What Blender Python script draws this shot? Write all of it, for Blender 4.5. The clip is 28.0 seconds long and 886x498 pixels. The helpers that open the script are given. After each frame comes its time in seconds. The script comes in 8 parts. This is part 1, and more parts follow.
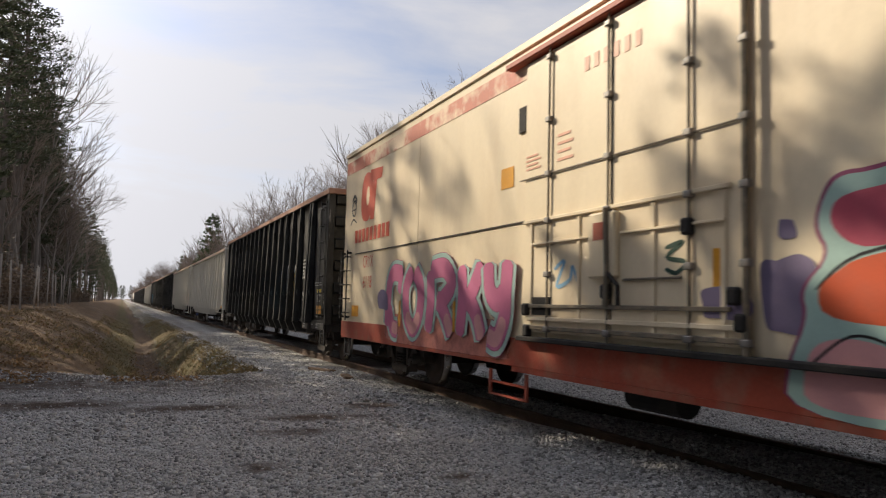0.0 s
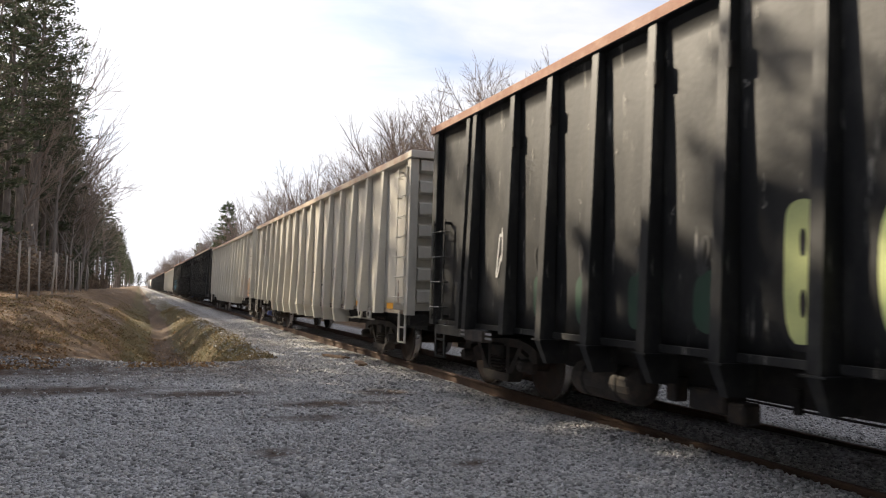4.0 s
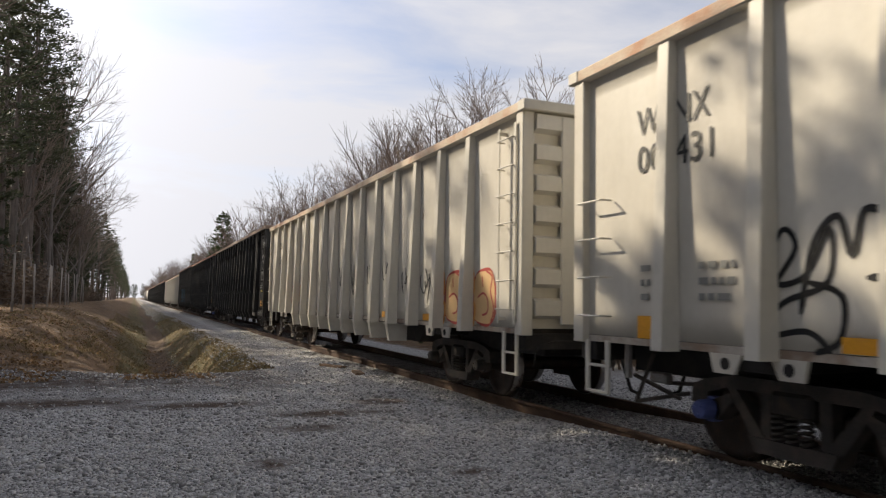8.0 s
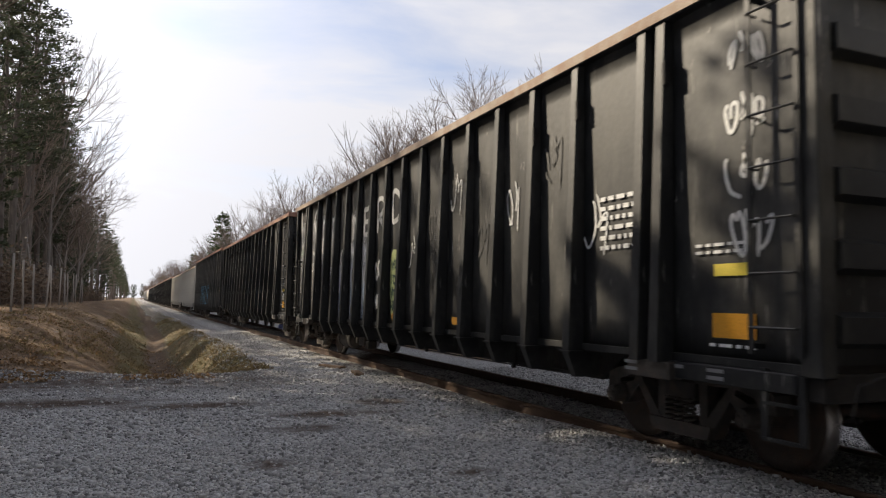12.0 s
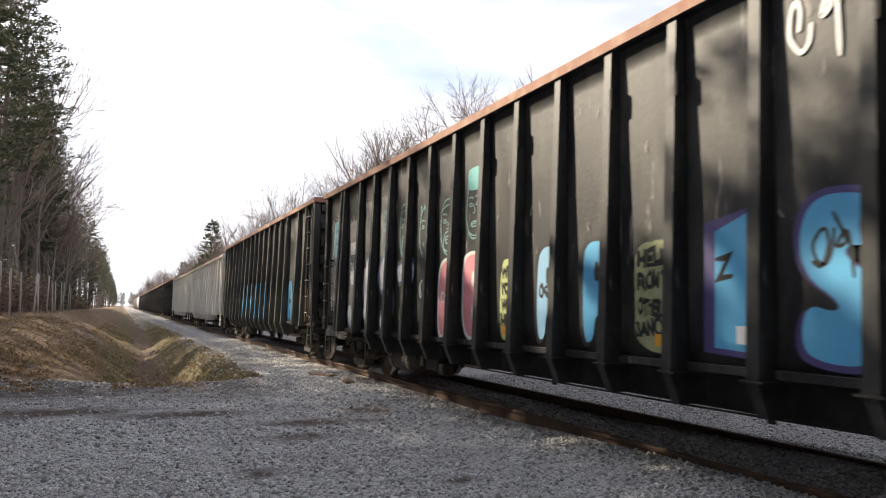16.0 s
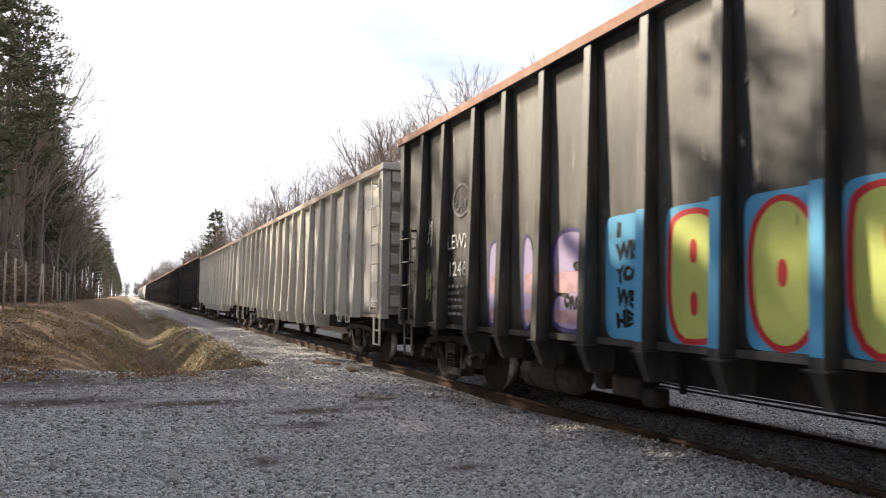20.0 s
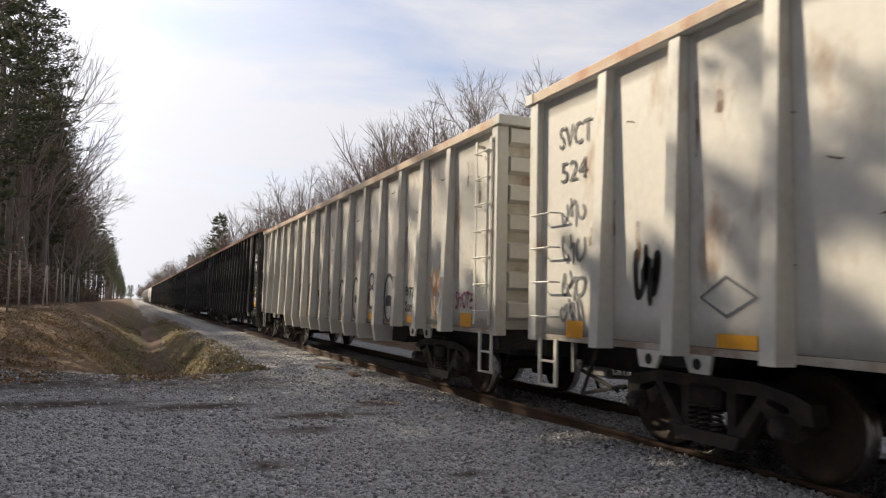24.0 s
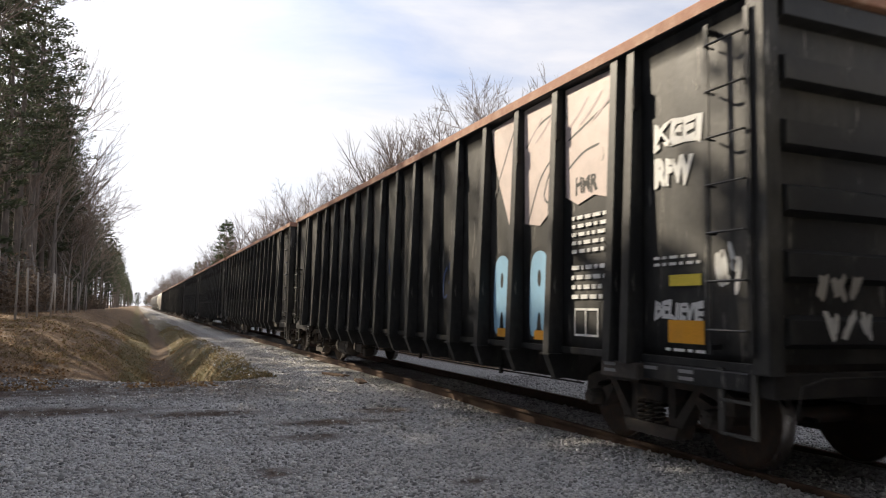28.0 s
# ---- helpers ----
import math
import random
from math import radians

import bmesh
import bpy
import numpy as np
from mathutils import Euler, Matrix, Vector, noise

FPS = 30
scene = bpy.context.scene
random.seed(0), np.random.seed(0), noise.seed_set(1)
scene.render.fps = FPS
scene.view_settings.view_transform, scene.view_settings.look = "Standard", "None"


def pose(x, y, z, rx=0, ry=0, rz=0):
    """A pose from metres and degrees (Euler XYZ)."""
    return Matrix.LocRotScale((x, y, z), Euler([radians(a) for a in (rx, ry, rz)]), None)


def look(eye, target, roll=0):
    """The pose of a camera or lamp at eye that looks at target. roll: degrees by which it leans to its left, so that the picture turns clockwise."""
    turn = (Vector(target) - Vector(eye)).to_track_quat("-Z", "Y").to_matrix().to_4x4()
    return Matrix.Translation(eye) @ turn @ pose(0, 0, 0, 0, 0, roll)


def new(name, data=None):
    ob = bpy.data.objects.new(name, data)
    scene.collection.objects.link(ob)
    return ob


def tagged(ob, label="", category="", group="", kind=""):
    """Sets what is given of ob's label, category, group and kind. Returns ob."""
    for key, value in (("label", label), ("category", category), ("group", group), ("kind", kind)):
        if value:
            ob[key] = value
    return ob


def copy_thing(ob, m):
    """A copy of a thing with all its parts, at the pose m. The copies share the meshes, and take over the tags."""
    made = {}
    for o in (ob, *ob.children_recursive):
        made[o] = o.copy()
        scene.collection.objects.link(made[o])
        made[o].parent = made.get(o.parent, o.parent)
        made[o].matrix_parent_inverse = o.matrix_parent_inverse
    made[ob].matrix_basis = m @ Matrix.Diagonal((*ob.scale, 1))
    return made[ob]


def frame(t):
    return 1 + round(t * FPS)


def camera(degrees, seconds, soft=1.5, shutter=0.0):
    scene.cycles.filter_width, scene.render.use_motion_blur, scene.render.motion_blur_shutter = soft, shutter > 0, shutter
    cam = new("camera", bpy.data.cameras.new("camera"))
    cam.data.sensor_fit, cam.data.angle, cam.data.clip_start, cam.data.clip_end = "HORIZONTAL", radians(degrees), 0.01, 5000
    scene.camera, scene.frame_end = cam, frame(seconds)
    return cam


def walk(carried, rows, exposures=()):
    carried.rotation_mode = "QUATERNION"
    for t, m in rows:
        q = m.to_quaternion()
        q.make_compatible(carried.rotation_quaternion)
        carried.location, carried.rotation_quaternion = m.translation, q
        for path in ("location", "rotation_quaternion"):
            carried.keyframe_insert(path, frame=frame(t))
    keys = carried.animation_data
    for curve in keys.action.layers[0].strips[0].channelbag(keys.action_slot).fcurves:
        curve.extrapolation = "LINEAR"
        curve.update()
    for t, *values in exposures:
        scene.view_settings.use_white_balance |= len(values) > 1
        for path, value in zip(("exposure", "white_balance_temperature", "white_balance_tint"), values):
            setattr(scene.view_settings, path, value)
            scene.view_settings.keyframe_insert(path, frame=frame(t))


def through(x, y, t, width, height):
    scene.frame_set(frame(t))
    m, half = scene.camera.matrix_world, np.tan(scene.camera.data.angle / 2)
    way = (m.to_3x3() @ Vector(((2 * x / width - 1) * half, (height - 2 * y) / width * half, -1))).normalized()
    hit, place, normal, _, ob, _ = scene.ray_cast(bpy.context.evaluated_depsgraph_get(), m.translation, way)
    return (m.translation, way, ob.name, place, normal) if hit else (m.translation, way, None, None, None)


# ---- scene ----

# ------------------------------------------------------------- camera
EYE = (0.0, 0.0, 1.36)            # metres above the rail heads; the track runs along +y
TURNS = [  # seconds, yaw, pitch, roll of a camera held in the hand
    (0, -23.82, 4.59, -1.49), (0.5, -23.66, 4.29, -1.71), (1, -23.49, 4.13, -1.33), (1.5, -23.39, 3.99, -1.08), (2, -23.39, 3.76, -1.11), 
    (2.5, -23.39, 3.65, -1.38), (3, -22.97, 3.66, -1.62), (3.5, -22.76, 3.59, -1.69), (5.5, -22.88, 3.78, -1.08), (6, -22.91, 4.28, -0.67), 
    (6.5, -22.92, 4.42, -0.80), (7, -23.01, 4.16, -1.01), (7.5, -23.07, 4.13, -1.07), (8, -23.01, 4.23, -0.99), (8.5, -22.72, 4.20, -1.23), 
    (9, -22.88, 4.21, -1.07), (9.5, -23.17, 4.28, -1.04), (10, -23.28, 4.30, -0.82), (10.5, -23.25, 4.30, -0.97), (11, -22.96, 4.27, -0.82), 
    (11.5, -23.07, 4.27, -0.94), (13.5, -22.78, 4.27, -1.45), (14, -22.79, 4.38, -1.58), (14.5, -23.20, 4.66, -1.30), (15, -23.76, 4.85, -1.40), 
    (15.5, -24.00, 4.87, -1.17), (16, -23.80, 4.87, -0.94), (16.5, -23.77, 4.75, -0.74), (17, -23.63, 4.52, -0.85), (17.5, -23.39, 4.33, -0.69), 
    (18, -23.52, 4.22, -0.61), (18.5, -23.58, 4.17, -0.49), (19, -23.63, 4.15, -0.44), (19.5, -23.65, 4.13, -0.54), (20, -23.51, 3.95, -0.67), 
    (20.5, -23.28, 3.87, -0.73), (22.5, -23.05, 4.22, -1.25), (23, -23.13, 4.32, -1.22), (23.5, -23.21, 4.39, -1.06), (24, -23.28, 4.41, -1.24), 
    (24.5, -23.21, 4.55, -1.34), (25, -23.15, 4.75, -1.26), (25.5, -23.05, 5.21, -1.27), (26, -22.97, 5.30, -1.14), (26.5, -22.86, 5.33, -1.07), 
    (27, -22.83, 5.24, -1.04), (27.5, -22.80, 5.07, -1.01), (28, -22.79, 4.90, -1.05), ]
cam = camera(62.8, 28.0, soft=1.15, shutter=0.2)
walk(cam, [(t, pose(*EYE, 90 + pitch, roll, yaw)) for t, yaw, pitch, roll in TURNS],
     exposures=[(0.0, 0.03), (1.3, 0.05), (2.2, 0.60), (3.5, 0.74), (5.8, 0.26), (11.0, 0.19), (13.8, 0.72), (15.0, 0.85),
                (20.2, 0.92), (22.8, 0.34), (27.0, 0.22), (28.0, 0.52)])


# ------------------------------------------------------------- world and sun
SUN_EL, SUN_AZ = radians(30), radians(56)      # height; turn from square-on to the train towards its far end
TO_SUN = Vector((-math.cos(SUN_EL) * math.cos(SUN_AZ), math.cos(SUN_EL) * math.sin(SUN_AZ), math.sin(SUN_EL)))


def build_world():
    world = bpy.data.worlds.new("world")
    scene.world = world
    world.use_nodes = True
    nt = world.node_tree
    nt.nodes.clear()
    n, l = nt.nodes.new, nt.links.new
    sky = n("ShaderNodeTexSky")
    sky.sky_type, sky.sun_disc = "NISHITA", False
    sky.sun_elevation, sky.sun_rotation = SUN_EL, math.atan2(TO_SUN.x, TO_SUN.y)
    sky.air_density, sky.dust_density, sky.ozone_density = 1.0, 1.5, 1.5
    co = n("ShaderNodeTexCoord")
    # thin cloud: streaks of noise, stretched level, thicker towards the horizon
    mp = n("ShaderNodeMapping")
    mp.inputs["Scale"].default_value = (1.6, 1.6, 6.5)
    mp.inputs["Location"].default_value = (0.35, 0.1, 0.4)
    noi = n("ShaderNodeTexNoise")
    noi.inputs["Scale"].default_value, noi.inputs["Detail"].default_value = 2.2, 7.0
    noi.inputs["Roughness"].default_value, noi.inputs["Distortion"].default_value = 0.55, 0.35
    sep = n("ShaderNodeSeparateXYZ")
    low = n("ShaderNodeMapRange")
    low.inputs["From Min"].default_value, low.inputs["From Max"].default_value = 0.0, 0.5
    low.inputs["To Min"].default_value, low.inputs["To Max"].default_value = 0.42, 0.0
    add = n("ShaderNodeMath")
    ramp = n("ShaderNodeMapRange")
    ramp.inputs["From Min"].default_value, ramp.inputs["From Max"].default_value = 0.36, 0.74
    ramp.inputs["To Min"].default_value = 0.32
    mix = n("ShaderNodeMix")
    mix.data_type = "RGBA"
    mix.inputs[7].default_value = (8.9, 8.85, 9.35, 1)
    bg = n("ShaderNodeBackground")
    bg.inputs["Strength"].default_value = 0.082
    out = n("ShaderNodeOutputWorld")
    l(co.outputs["Generated"], mp.inputs["Vector"])
    l(mp.outputs["Vector"], noi.inputs["Vector"])
    l(co.outputs["Generated"], sep.inputs["Vector"])
    l(sep.outputs["Z"], low.inputs["Value"])
    l(noi.outputs["Fac"], add.inputs[0])
    l(low.outputs["Result"], add.inputs[1])
    l(add.outputs["Value"], ramp.inputs["Value"])
    l(ramp.outputs["Result"], mix.inputs[0])
    lift = n("ShaderNodeVectorMath")
    lift.operation = "MULTIPLY"
    lift.inputs[1].default_value = (1.45, 1.45, 1.6)      # thin high haze brightens the blue
    l(sky.outputs["Color"], lift.inputs[0])
    l(lift.outputs["Vector"], mix.inputs[6])
    # thin cloud is brighter round the sun
    dot, power, glow, lit = n("ShaderNodeVectorMath"), n("ShaderNodeMath"), n("ShaderNodeMath"), n("ShaderNodeVectorMath")
    dot.operation, power.operation, glow.operation, lit.operation = "DOT_PRODUCT", "POWER", "MULTIPLY_ADD", "SCALE"
    dot.inputs[1].default_value = tuple(TO_SUN)
    power.use_clamp = True
    power.inputs[1].default_value = 6.0
    glow.inputs[1].default_value, glow.inputs[2].default_value = 0.95, 0.88
    l(co.outputs["Generated"], dot.inputs[0])
    up = n("ShaderNodeMath")
    up.operation = "MAXIMUM"
    up.inputs[1].default_value = 0.0
    l(dot.outputs["Value"], up.inputs[0])
    l(up.outputs["Value"], power.inputs[0])
    l(power.outputs["Value"], glow.inputs[0])
    l(mix.outputs[2], lit.inputs[0])
    l(glow.outputs["Value"], lit.inputs["Scale"])
    l(lit.outputs["Vector"], bg.inputs["Color"])
    l(bg.outputs["Background"], out.inputs["Surface"])


build_world()
sun = new("sun", bpy.data.lights.new("sun", "SUN"))
sun.data.energy, sun.data.angle, sun.data.color = 5.0, radians(0.5), (1.0, 0.86, 0.66)
sun.matrix_world = look(TO_SUN * 100, (0, 0, 0))


# ------------------------------------------------------------- materials
def rgb(c):
    return (c[0], c[1], c[2], 1.0)


def surface(name, base, spots=None, rough=0.7, metal=0.0, scale=6.0, amount=0.5, fine=60.0, bump=0.15, streak=1.0,
            vary=0.0, spec=0.4, coords="Object", low=0.45, high=0.7, fine_amount=0.25, scuff=None, scuff_at=0.62):
    """A worn surface: base colour, blotches of a second colour (streak > 1 draws them out upright), grain and relief."""
    m = bpy.data.materials.new(name)
    m.use_nodes = True
    nt = m.node_tree
    n, l = nt.nodes.new, nt.links.new
    bsdf = nt.nodes["Principled BSDF"]
    bsdf.inputs["Metallic"].default_value = metal
    bsdf.inputs["Specular IOR Level"].default_value = spec
    co = n("ShaderNodeTexCoord")
    mp = n("ShaderNodeMapping")
    mp.inputs["Scale"].default_value = (1, 1, 1 / streak)
    l(co.outputs[coords], mp.inputs["Vector"])
    big = n("ShaderNodeTexNoise")
    big.inputs["Scale"].default_value, big.inputs["Detail"].default_value, big.inputs["Roughness"].default_value = scale, 6, 0.6
    l(mp.outputs["Vector"], big.inputs["Vector"])
    rng = n("ShaderNodeMapRange")
    rng.inputs["From Min"].default_value, rng.inputs["From Max"].default_value = low, high
    rng.inputs["To Max"].default_value = amount
    l(big.outputs["Fac"], rng.inputs["Value"])
    mix = n("ShaderNodeMix")
    mix.data_type = "RGBA"
    mix.inputs[6].default_value = rgb(base)
    mix.inputs[7].default_value = rgb(spots or [v * 0.6 for v in base])
    l(rng.outputs["Result"], mix.inputs[0])
    tone = mix.outputs[2]
    if scuff:      # upright scrapes and drips where the paint has gone
        ms = n("ShaderNodeMapping")
        ms.inputs["Scale"].default_value = (1, 1, 0.16)
        l(co.outputs[coords], ms.inputs["Vector"])
        sn = n("ShaderNodeTexNoise")
        sn.inputs["Scale"].default_value, sn.inputs["Detail"].default_value, sn.inputs["Roughness"].default_value = 7.0, 8, 0.7
        l(ms.outputs["Vector"], sn.inputs["Vector"])
        sr = n("ShaderNodeMapRange")
        sr.inputs["From Min"].default_value, sr.inputs["From Max"].default_value, sr.inputs["To Max"].default_value = scuff_at, scuff_at + 0.1, 0.85
        l(sn.outputs["Fac"], sr.inputs["Value"])
        sx = n("ShaderNodeMix")
        sx.data_type = "RGBA"
        sx.inputs[7].default_value = rgb(scuff)
        l(sr.outputs["Result"], sx.inputs[0])
        l(tone, sx.inputs[6])
        tone = sx.outputs[2]
    sm = n("ShaderNodeTexNoise")
    sm.inputs["Scale"].default_value, sm.inputs["Detail"].default_value = fine, 3
    l(co.outputs[coords], sm.inputs["Vector"])
    val = n("ShaderNodeMapRange")
    val.inputs["To Min"].default_value, val.inputs["To Max"].default_value = 1 - fine_amount, 1 + fine_amount
    l(sm.outputs["Fac"], val.inputs["Value"])
    hsv = n("ShaderNodeHueSaturation")
    l(tone, hsv.inputs["Color"])
    if vary:
        info = n("ShaderNodeObjectInfo")
        vr = n("ShaderNodeMapRange")
        vr.inputs["To Min"].default_value, vr.inputs["To Max"].default_value = 1 - vary, 1 + vary
        mul = n("ShaderNodeMath")
        mul.operation = "MULTIPLY"
        l(info.outputs["Random"], vr.inputs["Value"])
        l(vr.outputs["Result"], mul.inputs[0])
        l(val.outputs["Result"], mul.inputs[1])
        l(mul.outputs["Value"], hsv.inputs["Value"])
    else:
        l(val.outputs["Result"], hsv.inputs["Value"])
    l(hsv.outputs["Color"], bsdf.inputs["Base Color"])
    rr = n("ShaderNodeMapRange")
    rr.inputs["To Min"].default_value, rr.inputs["To Max"].default_value = max(0.05, rough - 0.15), min(1, rough + 0.15)
    l(big.outputs["Fac"], rr.inputs["Value"])
    l(rr.outputs["Result"], bsdf.inputs["Roughness"])
    if bump:
        bp = n("ShaderNodeBump")
        bp.inputs["Strength"].default_value, bp.inputs["Distance"].default_value = bump, 0.02
        both = n("ShaderNodeMath")
        l(big.outputs["Fac"], both.inputs[0])
        l(sm.outputs["Fac"], both.inputs[1])
        l(both.outputs["Value"], bp.inputs["Height"])
        l(bp.outputs["Normal"], bsdf.inputs["Normal"])
    return m


def leaf_material(name, dark, light, through=0.25):
    m = bpy.data.materials.new(name)
    m.use_nodes = True
    nt = m.node_tree
    n, l = nt.nodes.new, nt.links.new
    bsdf = nt.nodes["Principled BSDF"]
    geo, info = n("ShaderNodeNewGeometry"), n("ShaderNodeObjectInfo")
    add = n("ShaderNodeMath")
    add.operation = "MULTIPLY_ADD"
    add.inputs[1].default_value = 0.6
    sc = n("ShaderNodeMath")
    sc.operation = "MULTIPLY"
    sc.inputs[1].default_value = 0.4
    mix = n("ShaderNodeMix")
    mix.data_type = "RGBA"
    mix.inputs[6].default_value, mix.inputs[7].default_value = rgb(dark), rgb(light)
    l(geo.outputs["Random Per Island"], add.inputs[0])
    l(info.outputs["Random"], sc.inputs[0])
    l(sc.outputs["Value"], add.inputs[2])
    l(add.outputs["Value"], mix.inputs[0])
    l(mix.outputs[2], bsdf.inputs["Base Color"])
    bsdf.inputs["Roughness"].default_value = 0.65
    bsdf.inputs["Specular IOR Level"].default_value = 0.25
    tr = n("ShaderNodeBsdfTranslucent")
    l(mix.outputs[2], tr.inputs["Color"])
    ms = n("ShaderNodeMixShader")
    ms.inputs[0].default_value = through
    l(bsdf.outputs["BSDF"], ms.inputs[1])
    l(tr.outputs["BSDF"], ms.inputs[2])
    l(ms.outputs["Shader"], nt.nodes["Material Output"].inputs["Surface"])
    return m


def ground_material():
    """Gravel, leaf litter, grass and bare soil, mixed by the zones stored on the ground's points."""
    m = bpy.data.materials.new("ground_cover")
    m.use_nodes = True
    nt = m.node_tree
    n, l = nt.nodes.new, nt.links.new
    bsdf = nt.nodes["Principled BSDF"]
    bsdf.inputs["Roughness"].default_value = 0.92
    bsdf.inputs["Specular IOR Level"].default_value = 0.2
    co = n("ShaderNodeTexCoord")

    def noise_at(scale, detail=4, rough=0.6):
        t = n("ShaderNodeTexNoise")
        t.inputs["Scale"].default_value, t.inputs["Detail"].default_value, t.inputs["Roughness"].default_value = scale, detail, rough
        l(co.outputs["Object"], t.inputs["Vector"])
        return t.outputs["Fac"]

    def ramp(fac, *stops):
        r = n("ShaderNodeValToRGB")
        while len(r.color_ramp.elements) < len(stops):
            r.color_ramp.elements.new(0.5)
        for e, (p, c) in zip(r.color_ramp.elements, stops):
            e.position, e.color = p, rgb(c)
        l(fac, r.inputs["Fac"])
        return r.outputs["Color"]

    def mixed(fac, a, b):
        x = n("ShaderNodeMix")
        x.data_type = "RGBA"
        l(fac, x.inputs[0])
        l(a, x.inputs[6])
        l(b, x.inputs[7])
        return x.outputs[2]

    def zone(name, width=0.25, scale=3.0):
        a = n("ShaderNodeAttribute")
        a.attribute_name = name
        s = n("ShaderNodeMath")
        s.operation = "ADD"
        l(a.outputs["Fac"], s.inputs[0])
        k = n("ShaderNodeMapRange")
        k.inputs["To Min"].default_value, k.inputs["To Max"].default_value = -0.45, 0.45
        l(noise_at(scale, 5), k.inputs["Value"])
        l(k.outputs["Result"], s.inputs[1])
        r = n("ShaderNodeMapRange")
        r.inputs["From Min"].default_value, r.inputs["From Max"].default_value = 0.5 - width, 0.5 + width
        l(s.outputs["Value"], r.inputs["Value"])
        return r.outputs["Result"]

    vor = n("ShaderNodeTexVoronoi")
    vor.inputs["Scale"].default_value = 32
    l(co.outputs["Object"], vor.inputs["Vector"])
    bw = n("ShaderNodeRGBToBW")
    l(vor.outputs["Color"], bw.inputs["Color"])
    gravel = ramp(bw.outputs["Val"], (0.15, (0.24, 0.234, 0.227)), (0.55, (0.45, 0.443, 0.435)), (0.85, (0.63, 0.62, 0.61)))
    soil = ramp(noise_at(9), (0.3, (0.052, 0.038, 0.030)), (0.7, (0.135, 0.098, 0.075)))
    litter = ramp(noise_at(14, 6, 0.8), (0.36, (0.07, 0.042, 0.022)), (0.5, (0.19, 0.115, 0.062)), (0.64, (0.38, 0.265, 0.155)))
    litter = mixed(ramp(noise_at(1.3, 4), (0.42, (0, 0, 0)), (0.58, (0.75, 0.75, 0.75))), litter, ramp(noise_at(17, 6, 0.8), (0.4, (0.045, 0.03, 0.018)), (0.62, (0.17, 0.11, 0.06))))
    grass = ramp(noise_at(14, 6, 0.8), (0.36, (0.035, 0.036, 0.013)), (0.5, (0.10, 0.088, 0.034)), (0.66, (0.24, 0.18, 0.085)))
    grass = mixed(ramp(noise_at(1.9, 4), (0.42, (0, 0, 0)), (0.6, (0.8, 0.8, 0.8))), grass, ramp(noise_at(15, 6, 0.8), (0.4, (0.10, 0.068, 0.036)), (0.62, (0.30, 0.21, 0.11))))
    c = mixed(zone("soil"), gravel, soil)
    c = mixed(zone("litter"), c, litter)
    c = mixed(zone("grass"), c, grass)
    l(c, bsdf.inputs["Base Color"])
    bp = n("ShaderNodeBump")
    bp.inputs["Strength"].default_value, bp.inputs["Distance"].default_value = 0.9, 0.03
    sm = n("ShaderNodeMath")
    sm.operation = "SUBTRACT"
    l(noise_at(18, 6), sm.inputs[0])
    l(vor.outputs["Distance"], sm.inputs[1])
    l(sm.outputs["Value"], bp.inputs["Height"])
    l(bp.outputs["Normal"], bsdf.inputs["Normal"])
    return m


def stone_material():
    m = bpy.data.materials.new("crushed_stone")
    m.use_nodes = True
    nt = m.node_tree
    n, l = nt.nodes.new, nt.links.new
    bsdf = nt.nodes["Principled BSDF"]
    bsdf.inputs["Roughness"].default_value = 0.85
    geo = n("ShaderNodeNewGeometry")
    r = n("ShaderNodeValToRGB")
    for p, c in ((0.25, (0.31, 0.303, 0.296)), (0.6, (0.52, 0.508, 0.495)), (0.85, (0.60, 0.58, 0.555))):
        r.color_ramp.elements.new(p).color = rgb(c)
    r.color_ramp.elements[0].color = (0.17, 0.165, 0.16, 1)
    r.color_ramp.elements[-1].color = (0.55, 0.54, 0.52, 1)
    l(geo.outputs["Random Per Island"], r.inputs["Fac"])
    l(r.outputs["Color"], bsdf.inputs["Base Color"])
    return m


M = {}
M["ground"] = ground_material()
M["stone"] = stone_material()
M["white"] = surface("white_car_paint", (0.66, 0.63, 0.55), (0.42, 0.37, 0.29), 0.5, scale=0.9, amount=0.55, fine=14, bump=0.035, streak=3, spec=0.4, low=0.42, high=0.75, fine_amount=0.06, scuff=(0.44, 0.38, 0.30), scuff_at=0.66)
M["old_white"] = surface("worn_white_car_paint", (0.62, 0.60, 0.54), (0.36, 0.22, 0.13), 0.55, scale=2.2, amount=0.75, fine=14, bump=0.05, streak=2, low=0.56, high=0.72, fine_amount=0.10, scuff=(0.30, 0.25, 0.19), scuff_at=0.64)
M["black"] = surface("black_car_paint", (0.014, 0.0145, 0.015), (0.11, 0.105, 0.092), 0.54, scale=1.6, amount=0.8, fine=16, bump=0.09, streak=2.2, spec=0.42, low=0.47, high=0.80, fine_amount=0.3, scuff=(0.36, 0.345, 0.31), scuff_at=0.61)
M["dusty_black"] = surface("dusty_black_car_paint", (0.028, 0.028, 0.027), (0.20, 0.185, 0.155), 0.55, scale=1.3, amount=0.9, fine=18, bump=0.05, streak=4, spec=0.5, low=0.42, high=0.72, fine_amount=0.2, scuff=(0.34, 0.31, 0.26), scuff_at=0.62)
M["cream"] = surface("cream_car_paint", (0.82, 0.70, 0.50), (0.60, 0.46, 0.30), 0.45, scale=1.0, amount=0.5, fine=20, bump=0.03, streak=3, fine_amount=0.05)
M["red"] = surface("faded_red_paint", (0.40, 0.075, 0.04), (0.36, 0.17, 0.11), 0.6, scale=3, amount=0.7, fine=30, bump=0.08)
